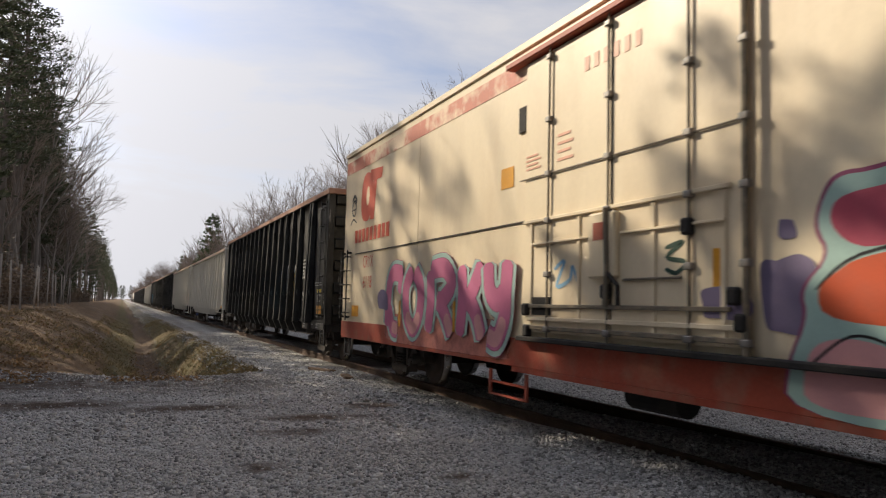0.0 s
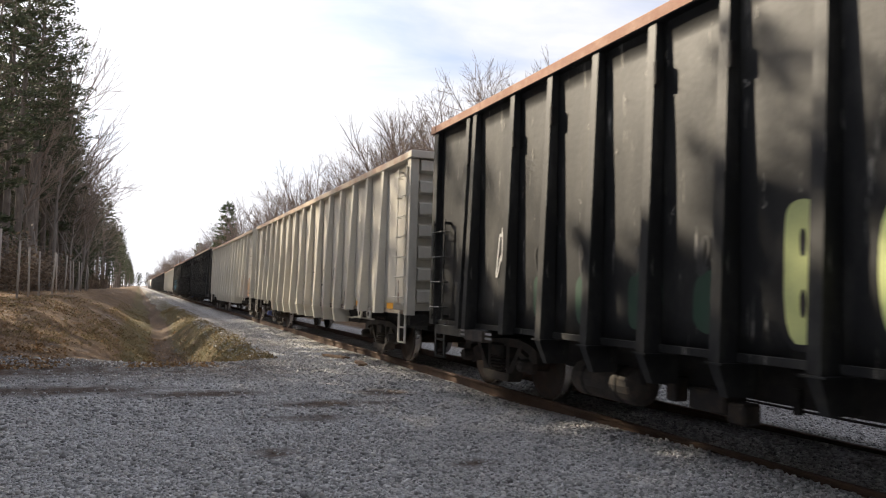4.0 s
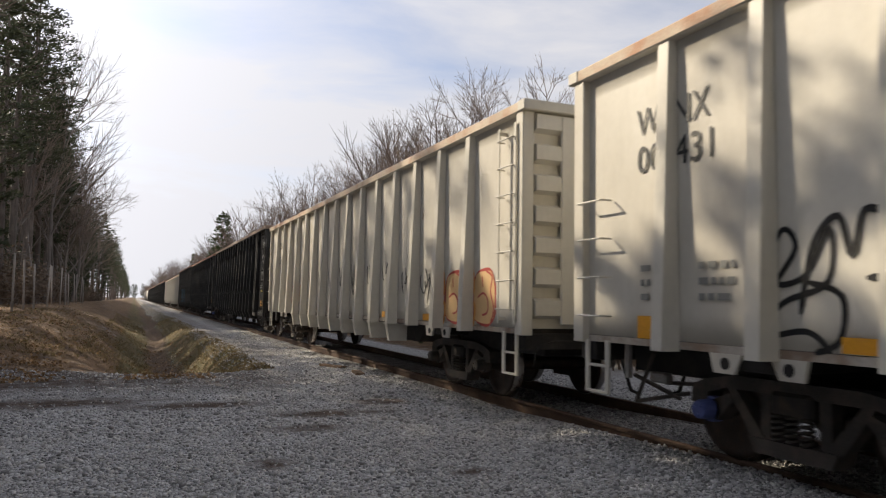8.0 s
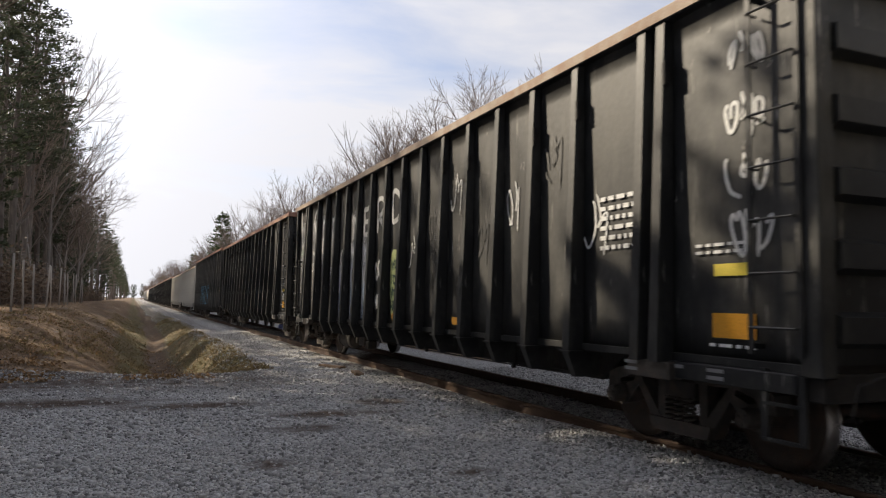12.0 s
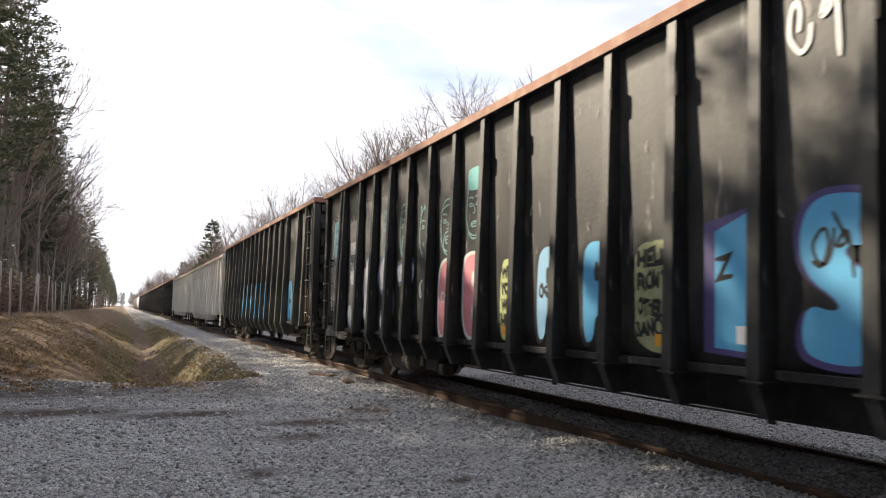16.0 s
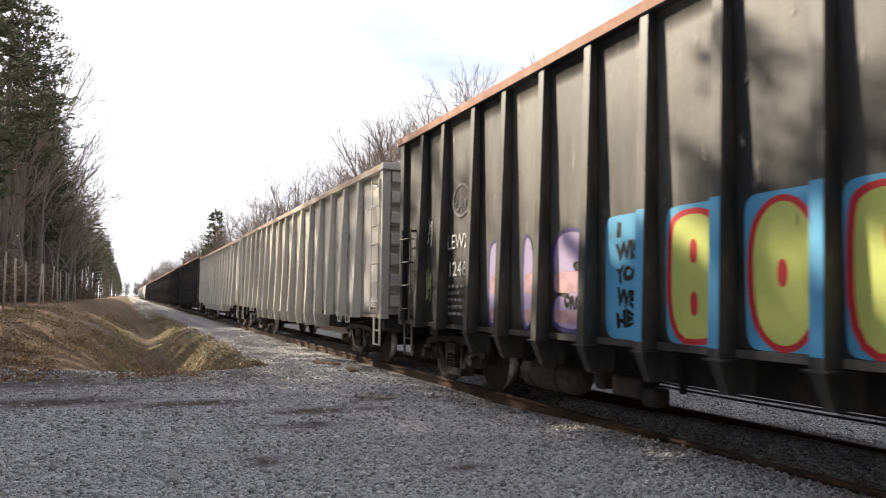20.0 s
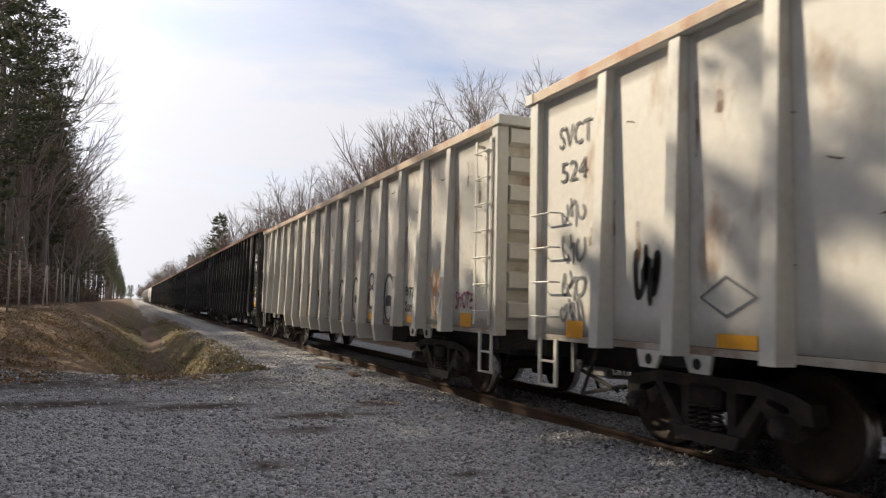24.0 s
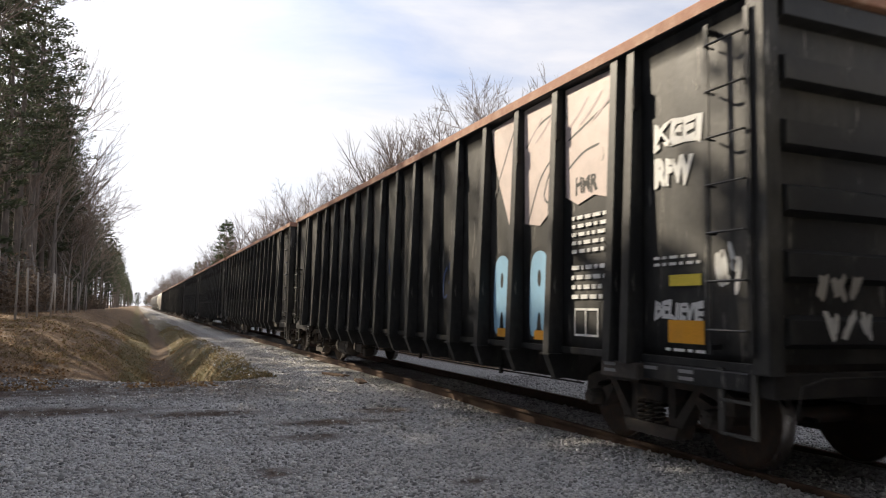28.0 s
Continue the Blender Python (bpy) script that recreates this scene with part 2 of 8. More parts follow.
M["faded_band"] = surface("flaking_red_band", (0.55, 0.17, 0.11), (0.80, 0.64, 0.46), 0.6, scale=1.6, amount=0.95, fine=30, bump=0.04, low=0.44, high=0.56)
M["door_grime"] = surface("grimy_door_steel", (0.16, 0.135, 0.10), (0.40, 0.31, 0.21), 0.7, scale=6, amount=0.7, fine=40, bump=0.1)
M["rust"] = surface("rusty_chord", (0.36, 0.19, 0.13), (0.52, 0.36, 0.27), 0.8, scale=4, amount=0.8, fine=60, bump=0.2)
M["pale_rust"] = surface("pale_rusty_chord", (0.62, 0.51, 0.39), (0.52, 0.28, 0.17), 0.75, scale=3, amount=0.8, fine=50, bump=0.15)
M["tan_rust"] = surface("dusty_tan_chord", (0.40, 0.32, 0.25), (0.30, 0.17, 0.11), 0.8, scale=3, amount=0.8, fine=50, bump=0.15)
M["sill_grime"] = surface("grimy_white_sill", (0.46, 0.42, 0.36), (0.24, 0.16, 0.11), 0.7, scale=3, amount=0.85, fine=40, bump=0.1, low=0.4, high=0.62)
M["cast"] = surface("cast_steel", (0.035, 0.031, 0.028), (0.10, 0.07, 0.05), 0.75, scale=5, amount=0.7, fine=60, bump=0.3)
M["cast_dusty"] = surface("dusty_cast_steel", (0.055, 0.048, 0.042), (0.125, 0.098, 0.078), 0.8, scale=6, amount=0.7, fine=60, bump=0.3)
M["wheel"] = surface("wheel_steel", (0.05, 0.037, 0.029), (0.10, 0.06, 0.04), 0.7, metal=0.1, scale=7, amount=0.7, fine=50, bump=0.2)
M["tread"] = surface("polished_tread", (0.42, 0.40, 0.38), (0.25, 0.2, 0.17), 0.3, metal=1.0, scale=9, amount=0.5, fine=50, bump=0.02)
M["under"] = surface("underframe_grime", (0.022, 0.020, 0.019), (0.07, 0.06, 0.05), 0.85, scale=4, amount=0.6, fine=40, bump=0.2)
M["galv"] = surface("worn_steel_rod", (0.30, 0.29, 0.27), (0.2, 0.13, 0.09), 0.5, metal=0.3, scale=8, amount=0.6, fine=50, bump=0.05)
M["rail"] = surface("rusty_rail", (0.085, 0.05, 0.033), (0.17, 0.105, 0.07), 0.8, scale=4, amount=0.6, fine=60, bump=0.2)
M["railtop"] = surface("worn_rail_head", (0.30, 0.26, 0.23), (0.16, 0.11, 0.08), 0.42, metal=1.0, scale=6, amount=0.4, fine=80, bump=0.02)
M["tie"] = surface("creosoted_tie", (0.13, 0.085, 0.055), (0.30, 0.21, 0.14), 0.9, scale=5, amount=0.8, fine=40, bump=0.5, vary=0.35)
M["orange"] = surface("amber_reflector", (0.72, 0.34, 0.03), (0.6, 0.3, 0.06), 0.4, scale=8, amount=0.4, fine=60, bump=0.02)
M["yellow"] = surface("yellow_sticker", (0.75, 0.60, 0.08), None, 0.5, scale=8, amount=0.2, fine=60, bump=0)
M["bark"] = surface("pine_bark", (0.12, 0.10, 0.085), (0.24, 0.205, 0.175), 0.95, scale=4, amount=0.8, fine=30, bump=0.6, streak=4, vary=0.25)
M["grey_bark"] = surface("grey_bark", (0.20, 0.175, 0.155), (0.30, 0.27, 0.24), 0.95, scale=4, amount=0.7, fine=30, bump=0.4, streak=4, vary=0.25)
M["twig"] = surface("bare_twigs", (0.21, 0.165, 0.135), (0.29, 0.24, 0.2), 0.95, scale=4, amount=0.6, fine=30, bump=0.2, vary=0.2)
M["needles"] = leaf_material("pine_needles", (0.030, 0.042, 0.024), (0.100, 0.112, 0.064))
M["spruce"] = leaf_material("spruce_needles", (0.03, 0.055, 0.02), (0.10, 0.13, 0.05))
M["dry_grass"] = leaf_material("dry_grass", (0.10, 0.085, 0.04), (0.42, 0.31, 0.16))
M["dead_leaf"] = leaf_material("dead_leaves", (0.12, 0.065, 0.03), (0.42, 0.27, 0.14))
M["brush"] = leaf_material("dry_brush", (0.10, 0.075, 0.055), (0.27, 0.20, 0.145))
M["post"] = surface("weathered_post", (0.36, 0.32, 0.28), (0.24, 0.205, 0.17), 0.85, scale=5, amount=0.6, fine=40, bump=0.2, streak=4, vary=0.15)
M["wire"] = surface("fence_wire", (0.22, 0.21, 0.20), None, 0.6, metal=0.4, bump=0)


def spray(name, c, worn=0.25):
    """Sprayed paint: even, a little patchy."""
    if name not in M:
        M[name] = surface(name, c, [v * 0.75 + 0.03 for v in c], 0.5, scale=3.5, amount=worn * 2, fine=40, bump=0.03, fine_amount=0.08)
    return M[name]


def wash(name, c, cut=0.5, edge=0.16):
    """Thin sprayed paint that lets the steel show through in patches and fades out towards its edges."""
    if name in M:
        return M[name]
    m = M[name] = surface(name, c, [v * 0.6 for v in c], 0.6, scale=5, amount=0.7, fine=30, bump=0.05, streak=3, low=0.45, high=0.65, fine_amount=0.25)
    nt = m.node_tree
    n, l = nt.nodes.new, nt.links.new
    co, sep, noi = n("ShaderNodeTexCoord"), n("ShaderNodeSeparateXYZ"), n("ShaderNodeTexNoise")
    noi.inputs["Scale"].default_value, noi.inputs["Detail"].default_value, noi.inputs["Roughness"].default_value = 4.5, 6, 0.65
    l(co.outputs["Object"], noi.inputs["Vector"])
    l(co.outputs["Generated"], sep.inputs["Vector"])
    near = None
    for axis in ("X", "Y"):
        for flip in (False, True):
            r = n("ShaderNodeMapRange")
            r.inputs["From Min"].default_value, r.inputs["From Max"].default_value = (1.0, 1.0 - max(edge, 0.001)) if flip else (0.0, max(edge, 0.001))
            l(sep.outputs[axis], r.inputs["Value"])
            if near is None:
                near = r.outputs["Result"]
            else:
                k = n("ShaderNodeMath")
                k.operation = "MINIMUM"
                l(near, k.inputs[0])
                l(r.outputs["Result"], k.inputs[1])
                near = k.outputs["Value"]
    if not edge:
        near = None
    add = n("ShaderNodeMath")
    add.operation = "MULTIPLY_ADD"
    add.inputs[1].default_value = 1.6
    l(noi.outputs["Fac"], add.inputs[0])
    if near is None:
        add.inputs[2].default_value = 0.45
    else:
        l(near, add.inputs[2])
    a = n("ShaderNodeMapRange")
    a.inputs["From Min"].default_value, a.inputs["From Max"].default_value, a.inputs["To Max"].default_value = 0.75 + cut * 0.7, 1.25 + cut * 0.9, 0.92
    l(add.outputs["Value"], a.inputs["Value"])
    l(a.outputs["Result"], nt.nodes["Principled BSDF"].inputs["Alpha"])
    return m


# ------------------------------------------------------------- mesh helpers
def mesh_of(bm, material, smooth=False):
    me = bpy.data.meshes.new("mesh")
    bm.to_mesh(me)
    bm.free()
    if smooth:
        for p in me.polygons:
            p.use_smooth = True
    me.materials.append(material)
    return me


def part(name, data, material=None, parent=None, label="", at=None, smooth=False):
    """Links a bmesh or a mesh as one object under a thing or a part."""
    me = mesh_of(data, material, smooth) if isinstance(data, bmesh.types.BMesh) else data
    ob = new(name, me)
    if parent is not None:
        ob.parent = parent
    if at is not None:
        ob.matrix_basis = at
    if label:
        ob["label"] = label
    return ob


def box(bm, x0, x1, y0, y1, z0, z1, bevel=0.0):
    """Adds a box, its edges rounded by bevel."""
    vs = [bm.verts.new(p) for p in ((x0, y0, z0), (x1, y0, z0), (x1, y1, z0), (x0, y1, z0), (x0, y0, z1), (x1, y0, z1), (x1, y1, z1), (x0, y1, z1))]
    fs = [bm.faces.new([vs[i] for i in q]) for q in ((3, 2, 1, 0), (4, 5, 6, 7), (0, 1, 5, 4), (1, 2, 6, 5), (2, 3, 7, 6), (3, 0, 4, 7))]
    if bevel:
        es = list({e for f in fs for e in f.edges})
        bmesh.ops.bevel(bm, geom=es, offset=bevel, segments=1, affect="EDGES")
    return bm


def prism(bm, outline, a0, a1, axis="x"):
    """Draws a closed outline of (u, v) out along an axis: x keeps (y, z), y keeps (x, z), z keeps (x, y)."""
    put = {"x": lambda u, v, a: (a, u, v), "y": lambda u, v, a: (u, a, v), "z": lambda u, v, a: (u, v, a)}[axis]
    lo = [bm.verts.new(put(u, v, a0)) for u, v in outline]
    hi = [bm.verts.new(put(u, v, a1)) for u, v in outline]
    k = len(outline)
    bm.faces.new(lo[::-1])
    bm.faces.new(hi)
    for i in range(k):
        bm.faces.new((lo[i], lo[(i + 1) % k], hi[(i + 1) % k], hi[i]))
    return bm


def tube(bm, points, radii, sides=6, caps=True):
    """A tube through points; radii is one number or one for each point."""
    pts = [Vector(p) for p in points]
    rs = radii if isinstance(radii, (list, tuple)) else [radii] * len(pts)
    rings = []
    for i, p in enumerate(pts):
        d = (pts[min(i + 1, len(pts) - 1)] - pts[max(i - 1, 0)]).normalized()
        u = d.orthogonal().normalized() if i == 0 else (u - d * u.dot(d)).normalized()
        v = d.cross(u)
        rings.append([bm.verts.new(p + (u * math.cos(2 * math.pi * k / sides) + v * math.sin(2 * math.pi * k / sides)) * rs[i]) for k in range(sides)])
    for a, b in zip(rings, rings[1:]):
        for k in range(sides):
            bm.faces.new((a[k], a[(k + 1) % sides], b[(k + 1) % sides], b[k]))
    if caps:
        bm.faces.new(rings[0][::-1])
        bm.faces.new(rings[-1])
    return bm


def lathe(bm, profile, sides=28, axis_at=(0, 0, 0)):
    """Turns a profile of (along x, radius) round the x axis."""
    rings = []
    for x, r in profile:
        rings.append([bm.verts.new((axis_at[0] + x, axis_at[1] + r * math.cos(2 * math.pi * k / sides), axis_at[2] + r * math.sin(2 * math.pi * k / sides))) for k in range(sides)])
    for a, b in zip(rings, rings[1:]):
        for k in range(sides):
            bm.faces.new((a[k], a[(k + 1) % sides], b[(k + 1) % sides], b[k]))
    bm.faces.new(rings[0][::-1])
    bm.faces.new(rings[-1])
    return bm


def smoothstep(a, b, x):
    t = min(1.0, max(0.0, (x - a) / (b - a)))
    return t * t * (3 - 2 * t)


# ------------------------------------------------------------- ground
TRACK = 5.86          # the track's middle line


def ditch_line(y):
    return 1.08 + 0.12 * math.sin(y * 0.11) + 0.16 * math.sin(y * 0.31 + 1.2) * smoothstep(19, 26, y)


def ground_z(x, y):
    base = -0.20 + 0.015 * noise.noise((x * 0.5, y * 0.5, 0)) + 0.02 * noise.noise((x * 0.17, y * 0.17, 3.1))
    # the ballast bed carries the track
    d = abs(x - TRACK)
    bed = (0.155 - 0.105 * smoothstep(4.5, 10.0, y)) * (1 - smoothstep(0.9, 2.3, d))
    base += bed + (0.045 - bed) * (1 - smoothstep(0.5, 0.72, d))
    run = smoothstep(15.8, 19.5, y)                      # where the open gravel ends and the ditch begins
    c = ditch_line(y)
    depth = (1.25 + 0.14 * noise.noise((0, y * 0.16, 9.0))) * (1 - 0.5 * smoothstep(24, 48, y))
    wob = 0.14 * noise.noise((2.0, y * 0.3, 5.0))
    near_side = 1 - smoothstep(-0.1, 1.55 + wob, x - c)   # towards the track
    far_side = 1 - smoothstep(-0.1, 2.35 + wob, c - x)    # towards the bank
    base -= run * depth * (near_side if x >= c else far_side)
    # the spoil bank beyond the ditch
    bank = smoothstep(1.0, 4.6, c - x) * smoothstep(16.0, 24.5, y - 0.25 * x)
    lump = 0.16 * noise.noise((x * 0.35, y * 0.22, 1.0)) + 0.07 * noise.noise((x * 1.1, y * 0.8, 2.0))
    base += bank * (0.95 + lump) * (1 - 0.25 * smoothstep(60, 160, y))
    # a low grassy shoulder between the ditch and the ballast
    berm = math.exp(-((x - c - 1.35) / 0.5) ** 2) * smoothstep(18, 21, y) * (1 - smoothstep(30, 55, y))
    base += berm * (0.10 + 0.14 * noise.noise((x, y * 0.45, 7.0)))
    # slumped lumps down both sides of the ditch
    side = run * math.exp(-((abs(x - c) - 0.95) / 0.5) ** 2) * (1 - 0.6 * smoothstep(40, 70, y))
    base += side * (0.30 * noise.noise((x * 0.5, y * 0.17 + 0.2 * x, 12.0)) + 0.06 * noise.noise((x * 1.2, y * 0.33, 31.0)))
    base += run * (1 - smoothstep(1.8, 3.2, x - c)) * 0.045 * noise.noise((x * 1.5, y * 0.7, 15.0))
    # open ground rises a little under the woods on either side
    base += 0.6 * smoothstep(9, 25, x - 5) * smoothstep(10, 30, abs(y) + 12)
    return base


def axis_steps(spans):
    out = []
    for a, b, s in spans:
        out += list(np.arange(a, b - 1e-6, s))
    return out + [spans[-1][1]]


# worn dark hollows in the gravel: x, y and half widths
WET = ((1.27, 7.1, 0.32, 0.30), (3.0, 6.2, 0.34, 0.25), (-1.0, 12.0, 2.0, 0.7), (0.9, 11.2, 1.5, 0.5), (2.5, 10.0, 1.2, 0.45), (3.6, 10.9, 0.6, 0.5), (-2.5, 14.6, 3.0, 0.9), (2.0, 8.9, 0.6, 0.3))


def build_ground():
    xs = axis_steps([(-3000, -400, 650), (-400, -60, 68), (-60, -14, 4), (-14, -6, 0.8), (-6, 9, 0.22), (9, 18, 0.9), (18, 60, 6), (60, 400, 68), (400, 3000, 650)])
    ys = axis_steps([(-3000, -300, 675), (-300, -20, 40), (-20, 1, 1.5), (1, 40, 0.25), (40, 90, 0.6), (90, 200, 2.5), (200, 500, 15), (500, 4000, 500)])
    verts = [(x, y, ground_z(x, y)) for y in ys for x in xs]
    w = len(xs)
    faces = [(j * w + i, j * w + i + 1, (j + 1) * w + i + 1, (j + 1) * w + i) for j in range(len(ys) - 1) for i in range(w - 1)]
    me = bpy.data.meshes.new("ground")
    me.from_pydata(verts, [], faces)
    soil, litter, grass = [], [], []
    for x, y, z in verts:
        c = ditch_line(y)
        run = smoothstep(15.5, 17.5, y - 0.1 * abs(x - 1) + 0.8 * noise.noise((x * 0.6, y * 0.6, 4)))
        off = x - c
        bank = smoothstep(0.8, 1.8, -off)
        soil.append(max(run * (1 - smoothstep(0.3, 0.75, abs(off))) * 1.2,
                        0.55 * smoothstep(11.0, 15.0, y) * (1 - smoothstep(17, 19, y)) * (1 - smoothstep(2.0, 4.0, x)) + 0.12,
                        0.46 * smoothstep(17.5, 21.0, y) * (1 - smoothstep(3.6, 4.6, x)) * smoothstep(1.2, 1.8, off),
                        0.40 * (1 - smoothstep(0.66, 0.9, abs(x - TRACK))),
                        *[0.85 * math.exp(-((x - px) / wx) ** 2 - ((y - py) / wy) ** 2) for px, py, wx, wy in WET]))
        litter.append(max(run * smoothstep(0.3, 1.2, -off) * (0.85 + 0.2 * noise.noise((x * 0.5, y * 0.3, 8))), run * (1 - smoothstep(0.35, 0.7, abs(off))) * 0.5, smoothstep(6, 10, -x) * 0.9, smoothstep(10.5, 13, x) * 0.9, smoothstep(8.2, 9.4, x) * smoothstep(14, 20, y) * 0.95))
        grass.append(run * max((1 - smoothstep(0.4, 0.85, abs(off + 0.95))) * 0.85, (1 - smoothstep(0.4, 0.85, abs(off - 1.05))) * 0.85 * (1 - 0.35 * smoothstep(40, 90, y))))
    for name, vals in (("soil", soil), ("litter", litter), ("grass", grass)):
        me.attributes.new(name, "FLOAT", "POINT").data.foreach_set("value", vals)
    for p in me.polygons:
        p.use_smooth = True
    me.materials.append(M["ground"])
    return tagged(new("ground", me), "grey crushed-stone ground with a muddy ditch and leafy bank", "ground", kind="structure")


build_ground()


# ------------------------------------------------------------- track
def build_track():
    track = tagged(new("railway_track"), "rusty steel rails on worn timber ties in gravel ballast", "railway track", kind="structure")
    prof = [(-0.07, -0.18), (0.07, -0.18), (0.07, -0.168), (0.012, -0.145), (0.012, -0.045), (0.036, -0.035), (0.036, -0.008), (0.026, 0.0), (-0.026, 0.0),
            (-0.036, -0.008), (-0.036, -0.035), (-0.012, -0.045), (-0.012, -0.145), (-0.07, -0.168)]
    for side in (-1, 1):
        bm = prism(bmesh.new(), [(u + TRACK + side * 0.754, v) for u, v in prof], -60, 900, "y")
        rail = part("rail", bm, M["rail"], track)
        rail.data.materials.append(M["railtop"])
        for p in rail.data.polygons:
            if p.normal.z > 0.6 and p.center.z > -0.006:
                p.material_index = 1
    rnd = random.Random(5)
    kinds = []
    for k in range(4):
        bm = bmesh.new()
        box(bm, -1.29 - 0.05 * rnd.random(), 1.29 + 0.05 * rnd.random(), -0.115, 0.115, -0.36, -0.172, 0.012)
        for v in bm.verts:
            v.co += Vector((rnd.uniform(-0.01, 0.01), rnd.uniform(-0.008, 0.008), rnd.uniform(-0.006, 0.004)))
        kinds.append(mesh_of(bm, M["tie"]))
    plates = mesh_of(box(box(bmesh.new(), -0.92, -0.60, -0.09, 0.09, -0.174, -0.158), 0.60, 0.92, -0.09, 0.09, -0.174, -0.158), M["rail"])
    for i in range(190):
        y = -6 + i * 0.52 + rnd.uniform(-0.03, 0.03)
        tie = part("tie", kinds[i % 4], parent=track, at=pose(TRACK + rnd.uniform(-0.04, 0.04), y, rnd.uniform(-0.008, 0.0), 0, 0, rnd.uniform(-1.2, 1.2)))
        if i < 70:
            part("tie_plate", plates, parent=tie)
    bm = bmesh.new()
    for i in range(700):
        y = 93 + i * 0.54
        box(bm, TRACK - 1.3, TRACK + 1.3, y - 0.11, y + 0.11, -0.34, -0.172)
    far = part("far_ties", bm, M["tie"], track)
    far["kind"] = "stuff"
    # loose plank ends lying beside the rail
    for x, y, w, turn in ((TRACK - 1.55, 16.6, 0.9, 20), (TRACK - 1.45, 14.9, 0.7, -8)):
        plank = part("plank", box(bmesh.new(), -0.09, 0.09, -w / 2, w / 2, 0, 0.06, 0.01), M["tie"], at=pose(x, y, ground_z(x, y) - 0.01, 0, 2, turn))
        tagged(plank, "weathered brown timber offcut lying on the gravel", "plank", "timber offcuts")


build_track()


def build_stones():
    """Loose crushed stone over the open ground: one heap of small rough solids."""
    rs = np.random.RandomState(3)
    cells = []
    for x0, x1, y0, y1, density in ((-2.6, 5.04, 2.6, 5.0, 1500), (-3.5, 5.04, 5.0, 8.0, 1050), (-4.5, 5.0, 8.0, 12.0, 420), (-5, 4.95, 12.0, 17.0, 170),
                                    (2.2, 4.8, 17.0, 34.0, 110), (5.18, 6.54, 2.8, 15.0, 700), (6.9, 9.5, 3.0, 16.0, 360)):
        k = int((x1 - x0) * (y1 - y0) * density)
        cells.append(np.stack([rs.uniform(x0, x1, k), rs.uniform(y0, y1, k)], 1))
    p = np.concatenate(cells)
    bare = sum(np.exp(-((p[:, 0] - wx) / rx) ** 2 - ((p[:, 1] - wy) / ry) ** 2) for wx, wy, rx, ry in WET)
    p = p[rs.uniform(0, 1, len(p)) > 0.9 * np.clip(bare * 1.3, 0, 1)]
    k = len(p)
    z = np.array([ground_z(x, y) for x, y in p])
    size = rs.lognormal(math.log(0.0118), 0.36, k).clip(0.006, 0.035) * np.where(p[:, 1] < 9, 1.0, 1.25)
    cube = np.array([(-1, -1, -1), (1, -1, -1), (1, 1, -1), (-1, 1, -1), (-1, -1, 1), (1, -1, 1), (1, 1, 1), (-1, 1, 1)], float)
    ang = rs.uniform(0, 2 * math.pi, k)
    pts = cube[None] * rs.uniform(0.45, 1.05, (k, 8, 3)) * np.stack([np.ones(k), rs.uniform(0.6, 1, k), rs.uniform(0.45, 0.8, k)], 1)[:, None]
    tilt = rs.uniform(-0.6, 0.6, k)
    ct, st = np.cos(tilt)[:, None], np.sin(tilt)[:, None]
    py, pz = pts[:, :, 1] * ct - pts[:, :, 2] * st, pts[:, :, 1] * st + pts[:, :, 2] * ct
    ca, sa = np.cos(ang)[:, None], np.sin(ang)[:, None]
    qx, qy = pts[:, :, 0] * ca - py * sa, pts[:, :, 0] * sa + py * ca
    out = np.stack([qx, qy, pz], 2) * size[:, None, None]
    out[:, :, 0] += p[:, 0, None]
    out[:, :, 1] += p[:, 1, None]
    out[:, :, 2] += (z + size * 0.25)[:, None]
    quads = np.array([(3, 2, 1, 0), (4, 5, 6, 7), (0, 1, 5, 4), (1, 2, 6, 5), (2, 3, 7, 6), (3, 0, 4, 7)])
    faces = (quads[None] + (np.arange(k) * 8)[:, None, None]).reshape(-1, 4)
    me = bpy.data.meshes.new("crushed_stone")
    me.vertices.add(k * 8)
    me.vertices.foreach_set("co", out.reshape(-1))
    me.loops.add(len(faces) * 4)
    me.loops.foreach_set("vertex_index", faces.reshape(-1))
    me.polygons.add(len(faces))
    me.polygons.foreach_set("loop_start", np.arange(0, len(faces) * 4, 4))
    me.update(calc_edges=True)
    me.materials.append(M["stone"])
    tagged(new("crushed_stone", me), "loose grey crushed stone spread over the ground", "gravel", kind="stuff")


build_stones()


# ------------------------------------------------------------- trees
def tuft(out, at, d, length, width, rnd):
    """A spray of needles: crossed narrow blades."""
    side = d.cross(Vector((rnd.uniform(-1, 1), rnd.uniform(-1, 1), rnd.uniform(-1, 1)))).normalized()
    tip = at + d * length
    mid = at + d * length * 0.5
    i = len(out[0])
    out[0].extend([at, mid + side * width, tip, mid - side * width])
    out[1].append((i, i + 1, i + 2, i + 3))


def raw_mesh(out, material):
    me = bpy.data.meshes.new("mesh")
    me.from_pydata([tuple(v) for v in out[0]], [], out[1])
    me.materials.append(material)
    return me


def limb_tube(bm, points, r0, r1, sides=4):
    k = len(points) - 1
    tube(bm, points, [r0 + (r1 - r0) * i / k for i in range(k + 1)], sides, caps=False)


